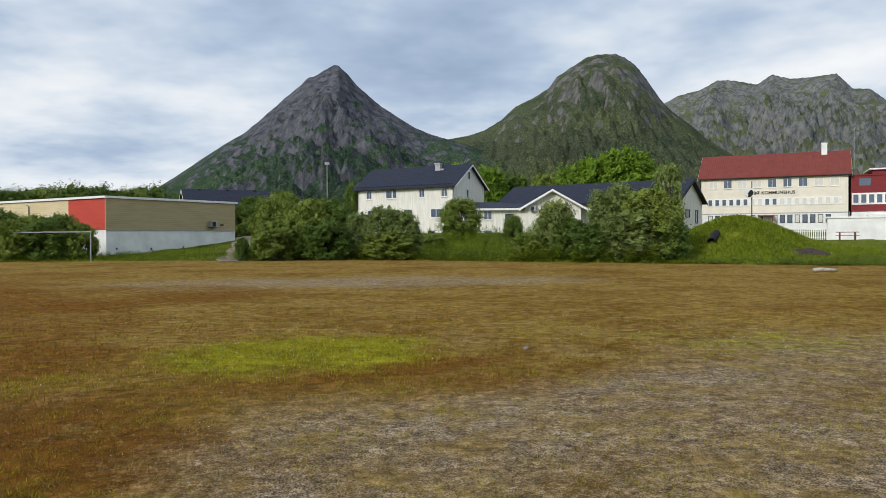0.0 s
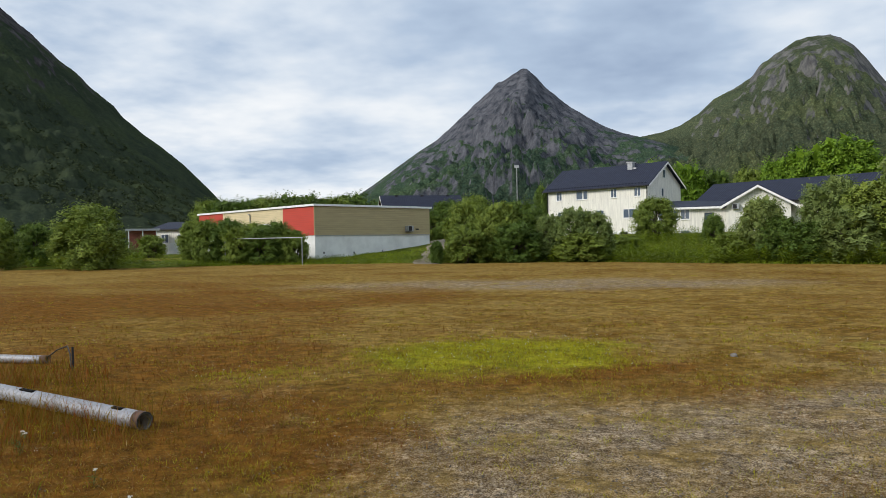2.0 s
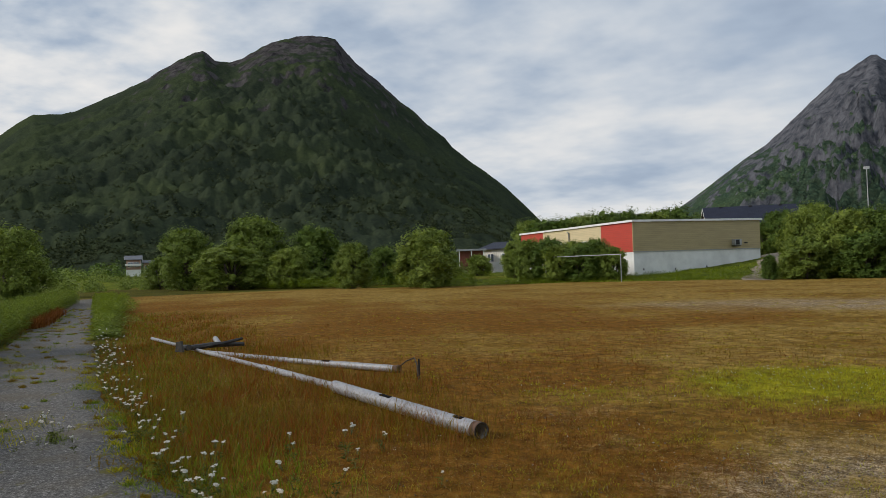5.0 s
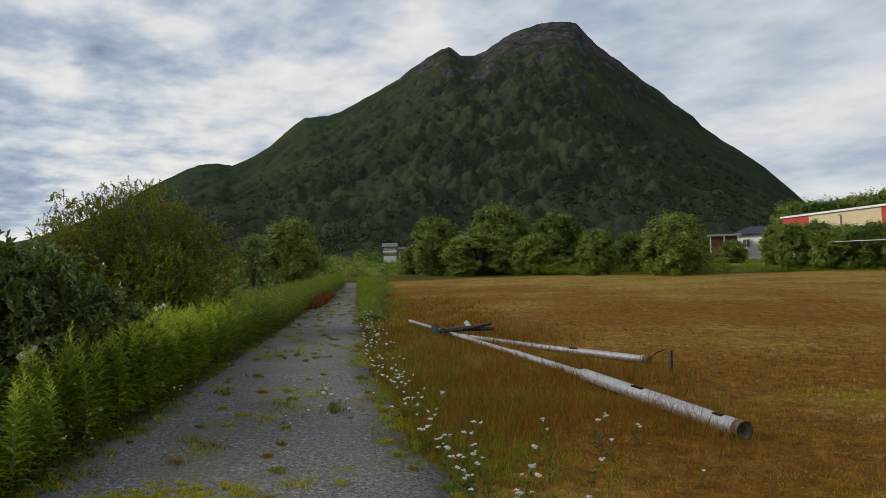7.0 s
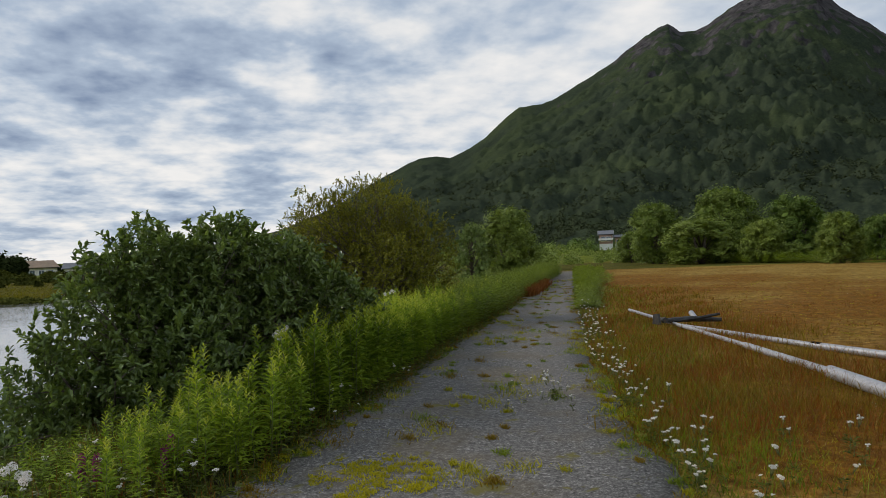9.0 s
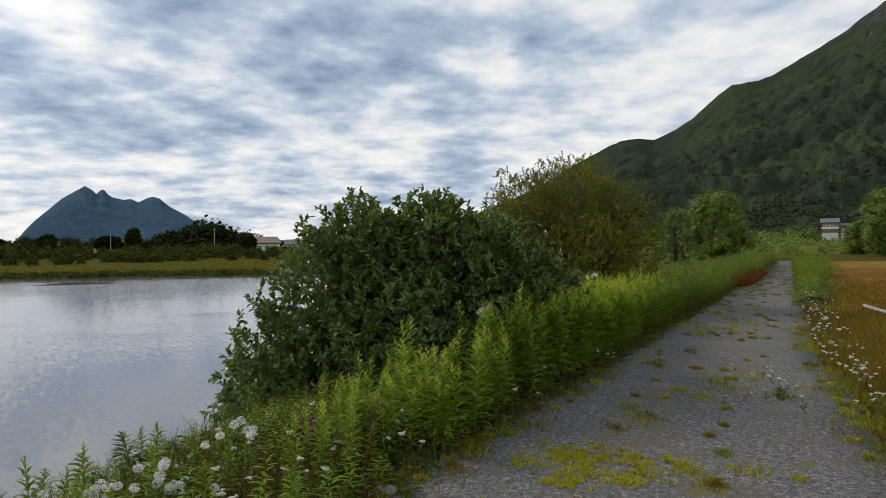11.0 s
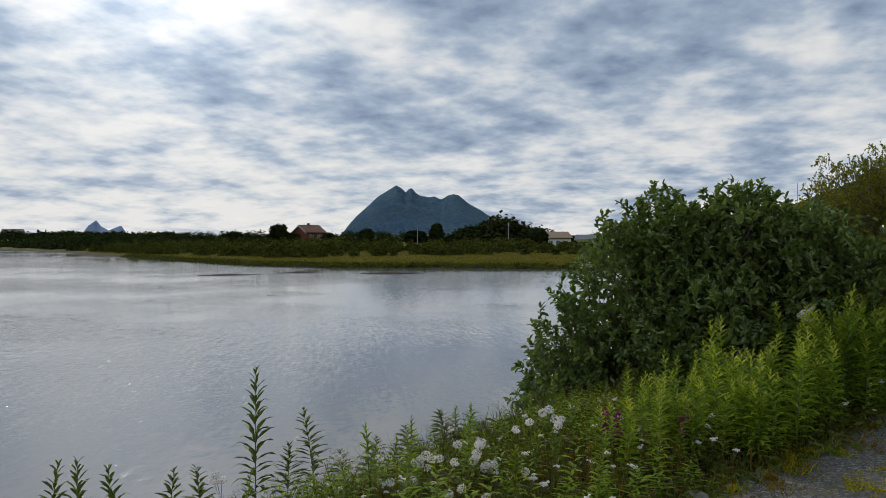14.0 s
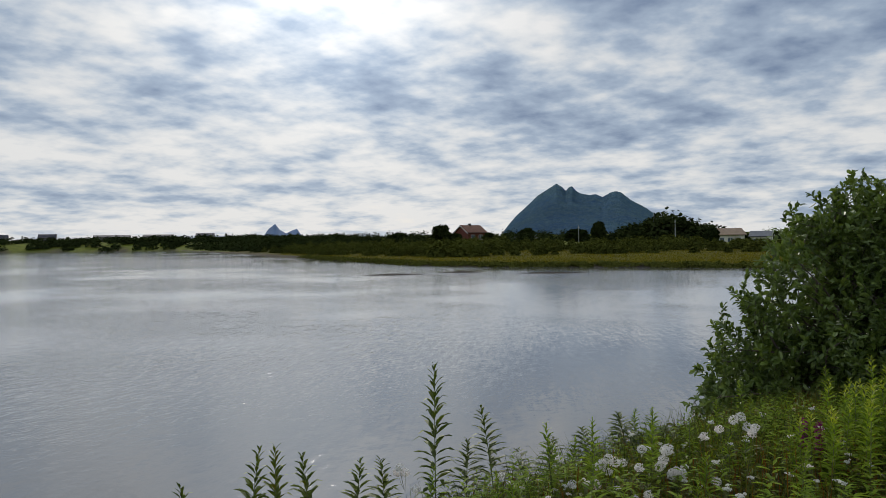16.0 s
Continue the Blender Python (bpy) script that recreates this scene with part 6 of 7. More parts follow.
bank_shrub("willow_bush", "large dark green goat willow on the water's edge", 31,
           [(97.5, 9.5, 0.72, 1.05, 1.05, 1.42), (92.0, 9.7, 0.78, 1.2, 1.1, 1.42), (88.0, 10.0, 0.66, 1.05, 1.1, 1.38), (84.4, 10.4, 0.42, 0.7, 0.9, 1.2), (102.5, 9.1, 0.0, 0.75, 0.75, 1.25), (95.0, 8.9, 0.2, 1.1, 0.9, 1.2), (96.8, 9.3, 1.65, 0.55, 0.6, 0.62), (91.2, 9.5, 1.7, 0.5, 0.6, 0.6), (87.6, 9.8, 1.45, 0.5, 0.6, 0.62), (104.0, 8.9, -0.4, 0.6, 0.6, 0.85)],
           [polar(96, 9.4), polar(92, 9.6), polar(88, 9.9), polar(100, 9.2)], 5900, 14, 0.088, 0.043, WILLOW_LEAF, 0.20, 0.022, 0.0)
bank_shrub("birch_thicket", "olive brown dwarf birch thicket with dark thin stems", 32,
           [(83.6, 20.0, 1.8, 1.2, 1.25, 1.8), (80.3, 20.5, 2.05, 1.45, 1.5, 1.95), (76.9, 20.0, 1.5, 1.15, 1.2, 1.75), (79.4, 19.0, 0.8, 1.8, 1.3, 1.6), (84.8, 19.0, 1.2, 0.9, 0.9, 1.6)],
           [polar(81, 20), polar(78.4, 20), polar(83, 20), polar(77, 19.6)], 9000, 10, 0.058, 0.050, BIRCH_LEAF, 0.22, 0.030, 0.0, inner=0.40, oval=False)


# ---- herbs: models built once ----
def fireweed_mesh(seed, height, leaves, leaf, flowers=False):
    """Corners and faces of one fireweed: leaves spiral up the stem, long below and short at the tip."""
    rng = np.random.default_rng(seed)
    s = np.linspace(0.12, 1.0, leaves) ** 0.9
    bend = rng.normal(size=2) * 0.05
    p = np.stack([bend[0] * s ** 2, bend[1] * s ** 2, s], 1) * height
    a = np.arange(leaves) * 2.4 + rng.normal(size=leaves) * 0.3
    lift = 0.25 + 1.1 * s ** 3
    w = np.stack([np.cos(a), np.sin(a), lift], 1)
    size = leaf * np.interp(s, [0, 0.25, 0.6, 0.85, 1.0], [0.6, 1.0, 1.0, 0.62, 0.3])
    n = leaves
    w /= np.linalg.norm(w, axis=1)[:, None]
    side = np.stack([-np.sin(a), np.cos(a), np.zeros(n)], 1)
    L, W = size[:, None], size[:, None] * 0.25
    up = np.cross(side, w)
    up *= np.sign(up[:, 2:3] + 1e-9)
    m1, m2 = p + w * L * 0.4 + up * L * 0.05, p + w * L * 0.75 - up * L * 0.02
    tip = p + w * L - up * L * rng.uniform(0.1, 0.35, n)[:, None]
    v = np.stack([p, m1 + side * W / 2, m2 + side * W * 0.4, tip, m2 - side * W * 0.4, m1 - side * W / 2], 1).reshape(-1, 3)
    b = np.arange(n)[:, None, None] * 6
    f = (b + np.array([[[0, 1, 4, 5], [1, 2, 3, 4]]])).reshape(-1, 4)
    return v, f, p


def stem_rod(points, r, sides=4):
    ps = [tuple(points[i]) for i in np.linspace(0, len(points) - 1, 5).astype(int)]
    return [(0.0, 0.0, -0.05)] + ps, [r, r, r * 0.9, r * 0.7, r * 0.5, r * 0.3]


def fireweed_model(seed, height, leaves, leaf, mat, tip):
    t = thing("fireweed", pose(0, 0, 0), "tall leafy fireweed not yet in bloom beside the path", "plant", "fireweed stand")
    v, f, p = fireweed_mesh(seed, height, leaves, leaf)
    cut = len(f) * 8 // 10
    arrays("leaves", v, f[:cut], mat, t)
    arrays("foliage", v, f[cut:], tip, t, "pale leafy tip")
    pts, rad = stem_rod(p, 0.0055)
    part("stem", rod(pts, rad, 5), STEM, t, "reddish green stem", True)
    return t


def ball_head(centre, r, rng, count=60, size=0.012, flat=0.6):
    """Many tiny petals packed in a domed head."""
    q = rng.normal(size=(count, 3))
    q /= np.linalg.norm(q, axis=1)[:, None]
    q[:, 2] = (np.abs(q[:, 2]) if flat < 0.5 else q[:, 2]) * flat
    return leaf_cards(np.asarray(centre) + q * r, size, rng, q * 1.5, 0.0, 0.9)


def umbel_model(name, label, seed, height, heads, head_r, spread_r, mat, flat, petals=70, petal=0.013, category="flower", group=""):
    """An umbelled flower: a stem that forks to several heads of tiny petals, feathery leaves below."""
    rng = np.random.default_rng(seed)
    t = thing(name, pose(0, 0, 0), label, category, group)
    bm = bmesh.new()
    lean = rng.normal(size=2) * 0.06
    fork = np.array((lean[0] * 0.7, lean[1] * 0.7, height * 0.72))
    tube(bm, [(0, 0, -0.05), tuple(fork * np.array((0.4, 0.4, 0.5))), tuple(fork)], [0.004, 0.0035, 0.003], 5)
    vs, fs, n = [], [], 0
    for k in range(heads):
        a = k * 2.4 + rng.normal() * 0.3
        c = np.array((lean[0] + spread_r * math.sqrt(k / heads) * math.cos(a), lean[1] + spread_r * math.sqrt(k / heads) * math.sin(a), height * (1 - 0.12 * (1 - flat) * k / heads) + rng.normal() * 0.006))
        tube(bm, [tuple(fork), tuple((fork + c) / 2 + np.array((0, 0, -0.01))), tuple(c)], [0.002, 0.0016, 0.0013], 4)
        v, f = ball_head(c, head_r, rng, petals, petal, 0.35 if flat > 0.5 else 0.9)
        if flat < 0.5:
            arrays("flower_head", v, f, mat, t, "round head of tiny pale petals")
            continue
        vs.append(v), fs.append(f + n)
        n += len(v)
    bmesh.ops.remove_doubles(bm, verts=[v for v in bm.verts if (v.co - Vector(fork)).length < 0.0045], dist=0.006)
    part("stem", bm, STEM, t, "", True)
    if vs:
        arrays("flower_head", np.concatenate(vs), np.concatenate(fs), mat, t, "cluster of tiny pale petals")
    k = 26
    z = rng.uniform(0.02, height * 0.6, k)
    a = rng.uniform(0, 6.28, k)
    v, f = leaves_on(np.stack([0 * z, 0 * z, z], 1), np.stack([np.cos(a), np.sin(a), 0.4 + 0 * a], 1), 0.075, 0.014, rng)
    arrays("leaves", v, f, HERB, t)
    return t


def copy_flat(proto, x, y, spin, scale, tilt=0.0, dz=0.0):
    m = pose(x, y, land_at(x, y) + dz, tilt, tilt * 0.6, spin) @ Matrix.Scale(scale, 4)
    return copy_thing(proto, m)


rng = random.Random(9)


def at_path(u, n):
    q = u * U + n * N
    return float(q[0]), float(q[1])


fire_models = [fireweed_model(40 + i, h, 50, 0.17, FIREWEED, FIREWEED_TIP) for i, h in enumerate((0.95, 1.05, 0.85, 1.0, 0.9))]
# Single plants take the darker leaf, their backlit look put into the colour.
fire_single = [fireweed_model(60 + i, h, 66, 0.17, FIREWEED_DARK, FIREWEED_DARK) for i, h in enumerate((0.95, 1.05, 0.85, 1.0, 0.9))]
fire_small = [fireweed_model(50 + i, h, 46, 0.12, FIREWEED, FIREWEED) for i, h in enumerate((0.55, 0.65))]
# the front rows, each plant a thing
for i in range(230):
    u = rng.uniform(4.9, 14.5)
    n = 2.98 + abs(rng.gauss(0, 0.42))
    if n > 3.2 + (u - 4.9) * 0.9 or (n > 4.1 and u < 12):
        continue
    copy_flat(rng.choice(fire_models), *at_path(u, n), rng.uniform(0, 360), rng.uniform(0.78, 1.1) * min(1.0, 0.66 + 0.17 * (u - 4.9)), rng.uniform(-5, 5))


for i in range(60):
    u = rng.uniform(4.1, 6.4)
    n = 3.15 + rng.random() * (0.45 + 0.25 * (u - 4.1))
    copy_flat(rng.choice(fire_models), *at_path(u, n), rng.uniform(0, 360), rng.uniform(0.42, 0.62) + 0.06 * (u - 4.1), rng.uniform(-6, 6))


def fireweed_stand(name, label, places, mat, seed, leaves=40, leaf=0.13, tips=False):
    """The stand behind and beyond: one sheet of plants too many to count."""
    r = np.random.default_rng(seed)
    base = [fireweed_mesh(70 + k, 1.0, leaves, leaf) for k in range(5)]
    vs, fs, n = [], [], 0
    for x, y, h in places:
        v, f, p = base[int(r.integers(5))]
        a = r.uniform(0, 6.28)
        c, s = math.cos(a), math.sin(a)
        w = v @ np.array(((c, s, 0), (-s, c, 0), (0, 0, 1)))
        w = w * np.array((0.9 + 0.2 * h, 0.9 + 0.2 * h, h)) + np.array((x, y, land_at(x, y)))
        w[:, 0] += (w[:, 2] - w[:, 2].min()) * r.normal() * 0.06
        vs.append(w), fs.append(f + n)
        n += len(w)
    V, F = np.concatenate(vs), np.concatenate(fs)
    if tips:
        high = np.tile(np.arange(leaves * 2) >= leaves * 1.6, len(places))
        tagged(arrays(name, V, F[high], FIREWEED_TIP), "yellow-green tips of the fireweed stand", "plants", kind="stuff")
        F = F[~high]
    return tagged(arrays(name, V, F, mat), label, "plants", kind="stuff")


stand = []
for i in range(2300):
    u = 8.5 + 46 * rng.random() ** 1.2
    n = 3.0 - 0.008 * max(0.0, u - 14) + rng.random() ** 1.4 * (1.1 if u < 12 else 2.2 if u < 18 else 3.5)
    stand.append((*at_path(u, n), rng.uniform(0.45, 1.08)))
near_stand, far_stand = [], []
for q in stand:
    (near_stand if q[0] * U[0] + q[1] * U[1] < rng.uniform(11, 23) else far_stand).append(q)
fireweed_stand("fireweed_stand", "dense stand of green fireweed between path and water", near_stand, FIREWEED, 81, 34, 0.15, True)
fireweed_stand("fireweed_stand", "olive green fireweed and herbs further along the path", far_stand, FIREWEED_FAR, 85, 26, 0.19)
stand = []
for i in range(760):
    u = rng.uniform(21, 62)
    n = float(np.interp(u, [12, 25, 60], [0.45, 0.85, 1.9])) - 0.05 - abs(rng.gauss(0, 0.22 + 0.02 * (u - 21)))
    stand.append((*at_path(u, n), rng.uniform(0.15, 0.42) * min(1.5, (u - 8) / 20)))
fireweed_stand("weed_fringe", "green weeds along the far edge of the path", stand, WEED_GREEN, 82, 24, 0.30)
stand = []
for i in range(2600):
    x = rng.uniform(-16, 27)
    y = float(field_edge(np.array([x]))[0]) + 18 * rng.random() ** 1.3
    if math.hypot(x - 20.8, y - 52) < 7.5:
        continue
    stand.append((x, y, rng.uniform(0.5, 1.2) * (1.0 if x < 13 else 0.3)))
for i in range(800):
    x = rng.uniform(-70, -14)
    y = float(field_edge(np.array([x]))[0]) + rng.uniform(0.0, 8)
    stand.append((x, y, rng.uniform(0.5, 1.0) * (0.45 if x > -36 else 1.0)))
for a0, a1, d0, d1, count in ((45.5, 52.5, 65, 76, 260), (55.5, 63.5, 46, 78, 420), (36.5, 42.5, 60, 72, 140)):
    for i in range(count):
        x, y = polar(rng.uniform(a0, a1), rng.uniform(d0, d1))
        if y > float(field_edge(np.array([x]))[0]) - 1.0 and x * N[0] + y * N[1] < 0.5:
            stand.append((x, y, rng.uniform(0.5, 1.1)))
fireweed_stand("tall_weeds", "tall green weeds on the bank below the houses", stand, WEED_GREEN, 83, 18, 0.34)

# young shoots among the herbs of the bank
for i in range(55):
    u = rng.uniform(0.5, 6.5)
    n = 3.15 + rng.random() * (1.2 if u < 1 else 2.0)
    c = copy_flat(rng.choice(fire_small), *at_path(u, n), rng.uniform(0, 360), rng.uniform(0.5, 0.8), rng.uniform(-7, 7))
    c["label"] = "young fireweed shoot among the herbs of the bank"

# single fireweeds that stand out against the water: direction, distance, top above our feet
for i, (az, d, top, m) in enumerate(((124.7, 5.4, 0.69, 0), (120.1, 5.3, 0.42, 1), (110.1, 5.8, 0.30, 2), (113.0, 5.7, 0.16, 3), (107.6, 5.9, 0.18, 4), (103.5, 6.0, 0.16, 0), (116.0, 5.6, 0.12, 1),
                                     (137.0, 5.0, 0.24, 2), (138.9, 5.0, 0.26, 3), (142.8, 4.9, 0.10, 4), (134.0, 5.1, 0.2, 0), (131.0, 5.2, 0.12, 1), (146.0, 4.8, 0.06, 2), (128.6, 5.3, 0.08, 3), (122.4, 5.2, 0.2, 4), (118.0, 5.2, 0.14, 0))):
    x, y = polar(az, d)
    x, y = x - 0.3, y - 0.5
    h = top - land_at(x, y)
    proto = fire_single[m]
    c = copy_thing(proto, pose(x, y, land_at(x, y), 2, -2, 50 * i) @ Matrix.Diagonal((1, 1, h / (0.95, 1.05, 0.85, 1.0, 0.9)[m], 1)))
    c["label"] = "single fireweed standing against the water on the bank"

# valerian: round pale heads, each plant by direction, distance and height of its top
val_models = [umbel_model("valerian", "valerian with round whitish flower heads on the bank", 90 + i, h, k, r, w, PETAL_LILAC, 0.0, 150, 0.010, group="valerian on the bank")
              for i, (h, k, r, w) in enumerate(((0.55, 3, 0.027, 0.075), (0.55, 1, 0.024, 0.0), (0.55, 2, 0.023, 0.055)))]
for i, (az, d, top, k) in enumerate(((110.13, 4.5, 0.33, 0), (107.54, 4.45, 0.42, 0), (111.22, 4.4, 0.30, 1), (109.35, 4.5, 0.29, 1), (108.53, 4.4, 0.31, 1), (106.55, 4.4, 0.30, 1), (105.24, 4.4, 0.31, 2),
                                     (102.9, 4.9, 0.50, 0), (102.53, 4.8, 0.45, 1), (103.88, 4.8, 0.41, 1), (109.46, 4.1, 0.20, 1), (104.58, 4.3, 0.29, 2), (105.64, 4.35, 0.29, 1), (101.35, 4.9, 0.49, 2),
                                     (114.21, 4.6, 0.28, 1), (112.41, 4.5, 0.21, 2), (116.75, 4.6, 0.25, 2), (106.94, 4.45, 0.385, 1), (107.99, 4.45, 0.385, 1), (113.2, 4.3, 0.16, 1), (108.3, 4.2, 0.14, 1),
                                     (110.9, 4.2, 0.12, 2), (103.4, 4.4, 0.24, 1), (106.0, 4.2, 0.17, 2), (118.6, 4.6, 0.16, 1), (125.6, 4.8, 0.14, 0), (126.2, 4.7, 0.05, 1),
                                     (79.6, 15.5, 0.85, 0), (79.0, 15.6, 0.9, 2), (77.4, 15.0, 0.95, 0), (76.8, 15.2, 1.0, 0), (78.2, 15.4, 0.8, 2), (86.2, 7.6, 0.95, 0), (84.8, 8.4, 0.95, 2))):
    x, y = polar(az, d)
    x, y = x + (-0.28 if d < 6 else -0.3), y + (-0.55 if d < 6 else -0.4)
    z = land_at(x, y)
    tall = max(0.2, top - z) / 0.55
    for o in copy_thing(val_models[k], pose(x, y, z, 0, 0, 70 * i)).children:
        if not o.name.startswith("flower_head"):
            o.matrix_basis = Matrix.Diagonal((1, 1, tall, 1))
        else:
            o.matrix_basis = pose(0, 0, 0.55 * (tall - 1))

# yarrow: flat white heads along the path's edge, on the path and on the bank
yar_models = [umbel_model("yarrow", "yarrow with flat white flower clusters", 100 + i, h, k, 0.009, 0.022, PETAL, 1.0, 22, 0.009, group="yarrow by the path") for i, (h, k) in enumerate(((0.27, 7), (0.22, 5), (0.33, 8)))]
YARROW = []
for i in range(205):                                  # right-hand edge of the path
    u = 3.5 + 18 * rng.random() ** 1.4
    edge_n = np.interp(u, [0, 4, 12, 25, 60], [-1.6, -0.35, 0.45, 0.85, 1.9])
    YARROW.append((u, edge_n - abs(rng.gauss(0.03, 0.24))))
for i in range(15):                                   # in the near grass
    YARROW.append((rng.uniform(4.2, 7.5), rng.uniform(-2.2, -0.6)))
for i in range(22):                                   # on the path itself
    YARROW.append((rng.gauss(8.9, 0.7), rng.gauss(1.0, 0.25)))
for i in range(105):                                  # on the bank
    YARROW.append((rng.uniform(0.6, 5.4), rng.uniform(2.95, 4.4)))
for i in range(12):
    YARROW.append((rng.uniform(6.5, 11), 2.75 + rng.uniform(0, 0.3)))
for i, (u, n) in enumerate(YARROW):
    c = copy_flat(yar_models[i % 3], *at_path(u, n), rng.uniform(0, 360), rng.uniform(0.5, 0.95) * (0.55 if 0.8 < n < 2.4 else 1.0), rng.uniform(-8, 8), -0.02)

# marsh thistles with purple heads, and a withered dock spike
for i, (az, d, top) in enumerate(((99.0, 5.4, 0.42), (98.0, 5.4, 0.40), (93.4, 5.5, 0.38), (92.9, 5.6, 0.44))):
    x, y = polar(az, d)
    x, y = x - 0.32, y - 0.42
    z = land_at(x, y)
    h = top - z
    t = thing("purple_loosestrife", pose(x, y, z), "plant with purple flower spikes on the bank", "flower", "purple spikes")
    r = np.random.default_rng(120 + i)
    part("stem", rod([(0, 0, -0.05), (0.01, 0.0, h * 0.5), (0, 0.01, h)], [0.006, 0.005, 0.003], 5), STEM_RED, t)
    zz = r.uniform(h - 0.2, h, 170)
    a = r.uniform(0, 6.28, 170)
    c = np.stack([0.02 * np.cos(a), 0.02 * np.sin(a), zz], 1)
    v, f = leaf_cards(c, 0.02, r, np.stack([np.cos(a), np.sin(a), 0 * a], 1), 0, 0.6)
    arrays("flower_spike", v, f, PURPLE, t, "dark purple flower spike")
    v, f, p = fireweed_mesh(130 + i, h - 0.12, 40, 0.10)
    arrays("leaves", v, f, FIREWEED_DARK, t)
x, y = polar(96.4, 5.2)
x, y = x - 0.32, y - 0.42
dk = thing("dock", pose(x, y, land_at(x, y)), "withered rust brown dock spike", "plant")
r = np.random.default_rng(140)
h = 0.22 - land_at(x, y)
part("stem", rod([(0, 0, -0.05), (0, 0, h)], [0.006, 0.003], 5), STEM_RED, dk)
zz, a = r.uniform(h - 0.3, h, 130), r.uniform(0, 6.28, 130)
v, f = leaf_cards(np.stack([0.02 * np.cos(a), 0.02 * np.sin(a), zz], 1), 0.022, r, None, 0, 0.8)
arrays("seed_spike", v, f, RUST, dk)


# ---- ground cover ----
def blades(name, label, mat, x, y, height, width, seed, lean=0.45, category="grass", lift=-0.01):
    """Single grass blades, bent, on the ground at x, y."""
    r = np.random.default_rng(seed)
    n = len(x)
    z = land(x, y) + lift
    h = height * r.uniform(0.45, 1.25, n)
    a = r.uniform(0, 6.28, n)
    b = r.uniform(0, 6.28, n)
    k = lean * r.uniform(0.2, 1.2, n)
    w = width * r.uniform(0.7, 1.4, n)
    p = np.stack([x, y, z], 1)
    s = np.stack([np.cos(a), np.sin(a), 0 * a], 1) * w[:, None] / 2
    d = np.stack([np.cos(b) * k, np.sin(b) * k, 1 - 0.3 * k], 1)
    m = p + d * (h * 0.55)[:, None]
    t = p + d * h[:, None] + np.stack([np.cos(b) * k * h * 0.45, np.sin(b) * k * h * 0.45, -0.25 * k * h], 1)
    v = np.stack([p - s, p + s, m + s * 0.7, m - s * 0.7, t], 1).reshape(-1, 3)
    i = np.arange(n) * 5
    faces = np.concatenate([np.stack([i, i + 1, i + 2], 1), np.stack([i, i + 2, i + 3], 1), np.stack([i + 3, i + 2, i + 4], 1)])
    return tagged(arrays(name, v, faces, mat), label, category, kind="stuff")


def scatter(count, seed, near=2.6, far=54.0, az0=-40.0, az1=78.0, clump=0.0, power=0.75):
    """Places spread over the field, denser near our feet, partly gathered in tufts."""
    r = np.random.default_rng(seed)
    m = count if not clump else max(1, int(count / 14))
    d = near * (far / near) ** (r.random(m) ** power)
    a = np.radians(r.uniform(az0, az1, m))
    x, y = -d * np.sin(a), d * np.cos(a)
    if clump:
        x, y, d = np.repeat(x, 14), np.repeat(y, 14), np.repeat(d, 14)
        x, y = x + r.normal(size=len(x)) * clump, y + r.normal(size=len(y)) * clump
    return x, y, r


def on_field(x, y):
    n = x * N[0] + y * N[1]
    u = x * U[0] + y * U[1]
    lo = np.interp(u, [-30, -3, 0, 4, 12, 25, 60], [-2.6, -2.2, -1.6, -0.35, 0.45, 0.85, 1.9])
    return (n < lo - 0.02) & (y < field_edge(x))


def sow(name, label, mat, count, seed, chance, height, width, **k):
    lean = k.pop("lean", 0.45)
    x, y, r = scatter(count, seed, **k)
    g, gr, rd = cover_of(x, y)
    keep = on_field(x, y) & (r.random(len(x)) < chance(g, gr, rd, x, y))
    x, y = x[keep], y[keep]
    d = np.hypot(x, y)
    low = 1 - 0.45 * smooth01((d - 8) / 14)
    return blades(name, label, mat, x, y, height * low, width * np.clip(d / 6.0, 0.8, 4.5), seed + 1, lean)


def tall_side(x, y):
    """The uncut strip beside the path."""
    n = x * N[0] + y * N[1]
    u = x * U[0] + y * U[1]
    ragged = 0.9 * wobble(x, y, 1.1, 3.0)
    return smooth01((n + 3.9 + ragged) / 2.0) * smooth01((u - 5.6 + 0.7 * ragged) / 1.8) * (0.55 + 0.45 * wobble(x, y, 2.3, 1.0))


sow("dry_grass", "thin dry brown grass over gravel", GRASS_DRY, 125000, 201, lambda g, gr, rd, x, y: np.clip(1.0 - 1.05 * g - 0.6 * gr, 0.04, 1) * (1 - 0.5 * smooth01((-x - 2) / 5)), 0.08, 0.0035, lean=0.95)
sow("dry_grass", "ochre grass tufts scattered over the field", GRASS_OLIVE, 125000, 203, lambda g, gr, rd, x, y: np.clip(0.9 - 0.85 * g, 0.08, 1) * (1 - 0.45 * smooth01((-x - 2) / 5)), 0.075, 0.0045, clump=0.06, lean=0.9)
sow("grass_tufts", "yellow-green grass tufts on the gravel", GRASS_GREEN, 150000, 217, lambda g, gr, rd, x, y: np.clip(0.30 + 0.9 * wobble(x, y, 2.9, 3.0), 0, 1), 0.055, 0.0045, clump=0.06, far=38.0, lean=0.8)
sow("red_grass", "red sorrel and bent grass in patches", GRASS_RED, 120000, 205, lambda g, gr, rd, x, y: np.clip(rd * 1.1 - 0.2 - g * 0.5 - gr, 0, 1), 0.12, 0.0035, clump=0.12, lean=0.7)
sow("green_grass", "bright green grass patch in the field", GRASS_GREEN, 60000, 207, lambda g, gr, rd, x, y: np.clip(gr * 1.3 - 0.1, 0, 1), 0.065, 0.004, near=6.0, far=16.0, az0=-12, az1=34)
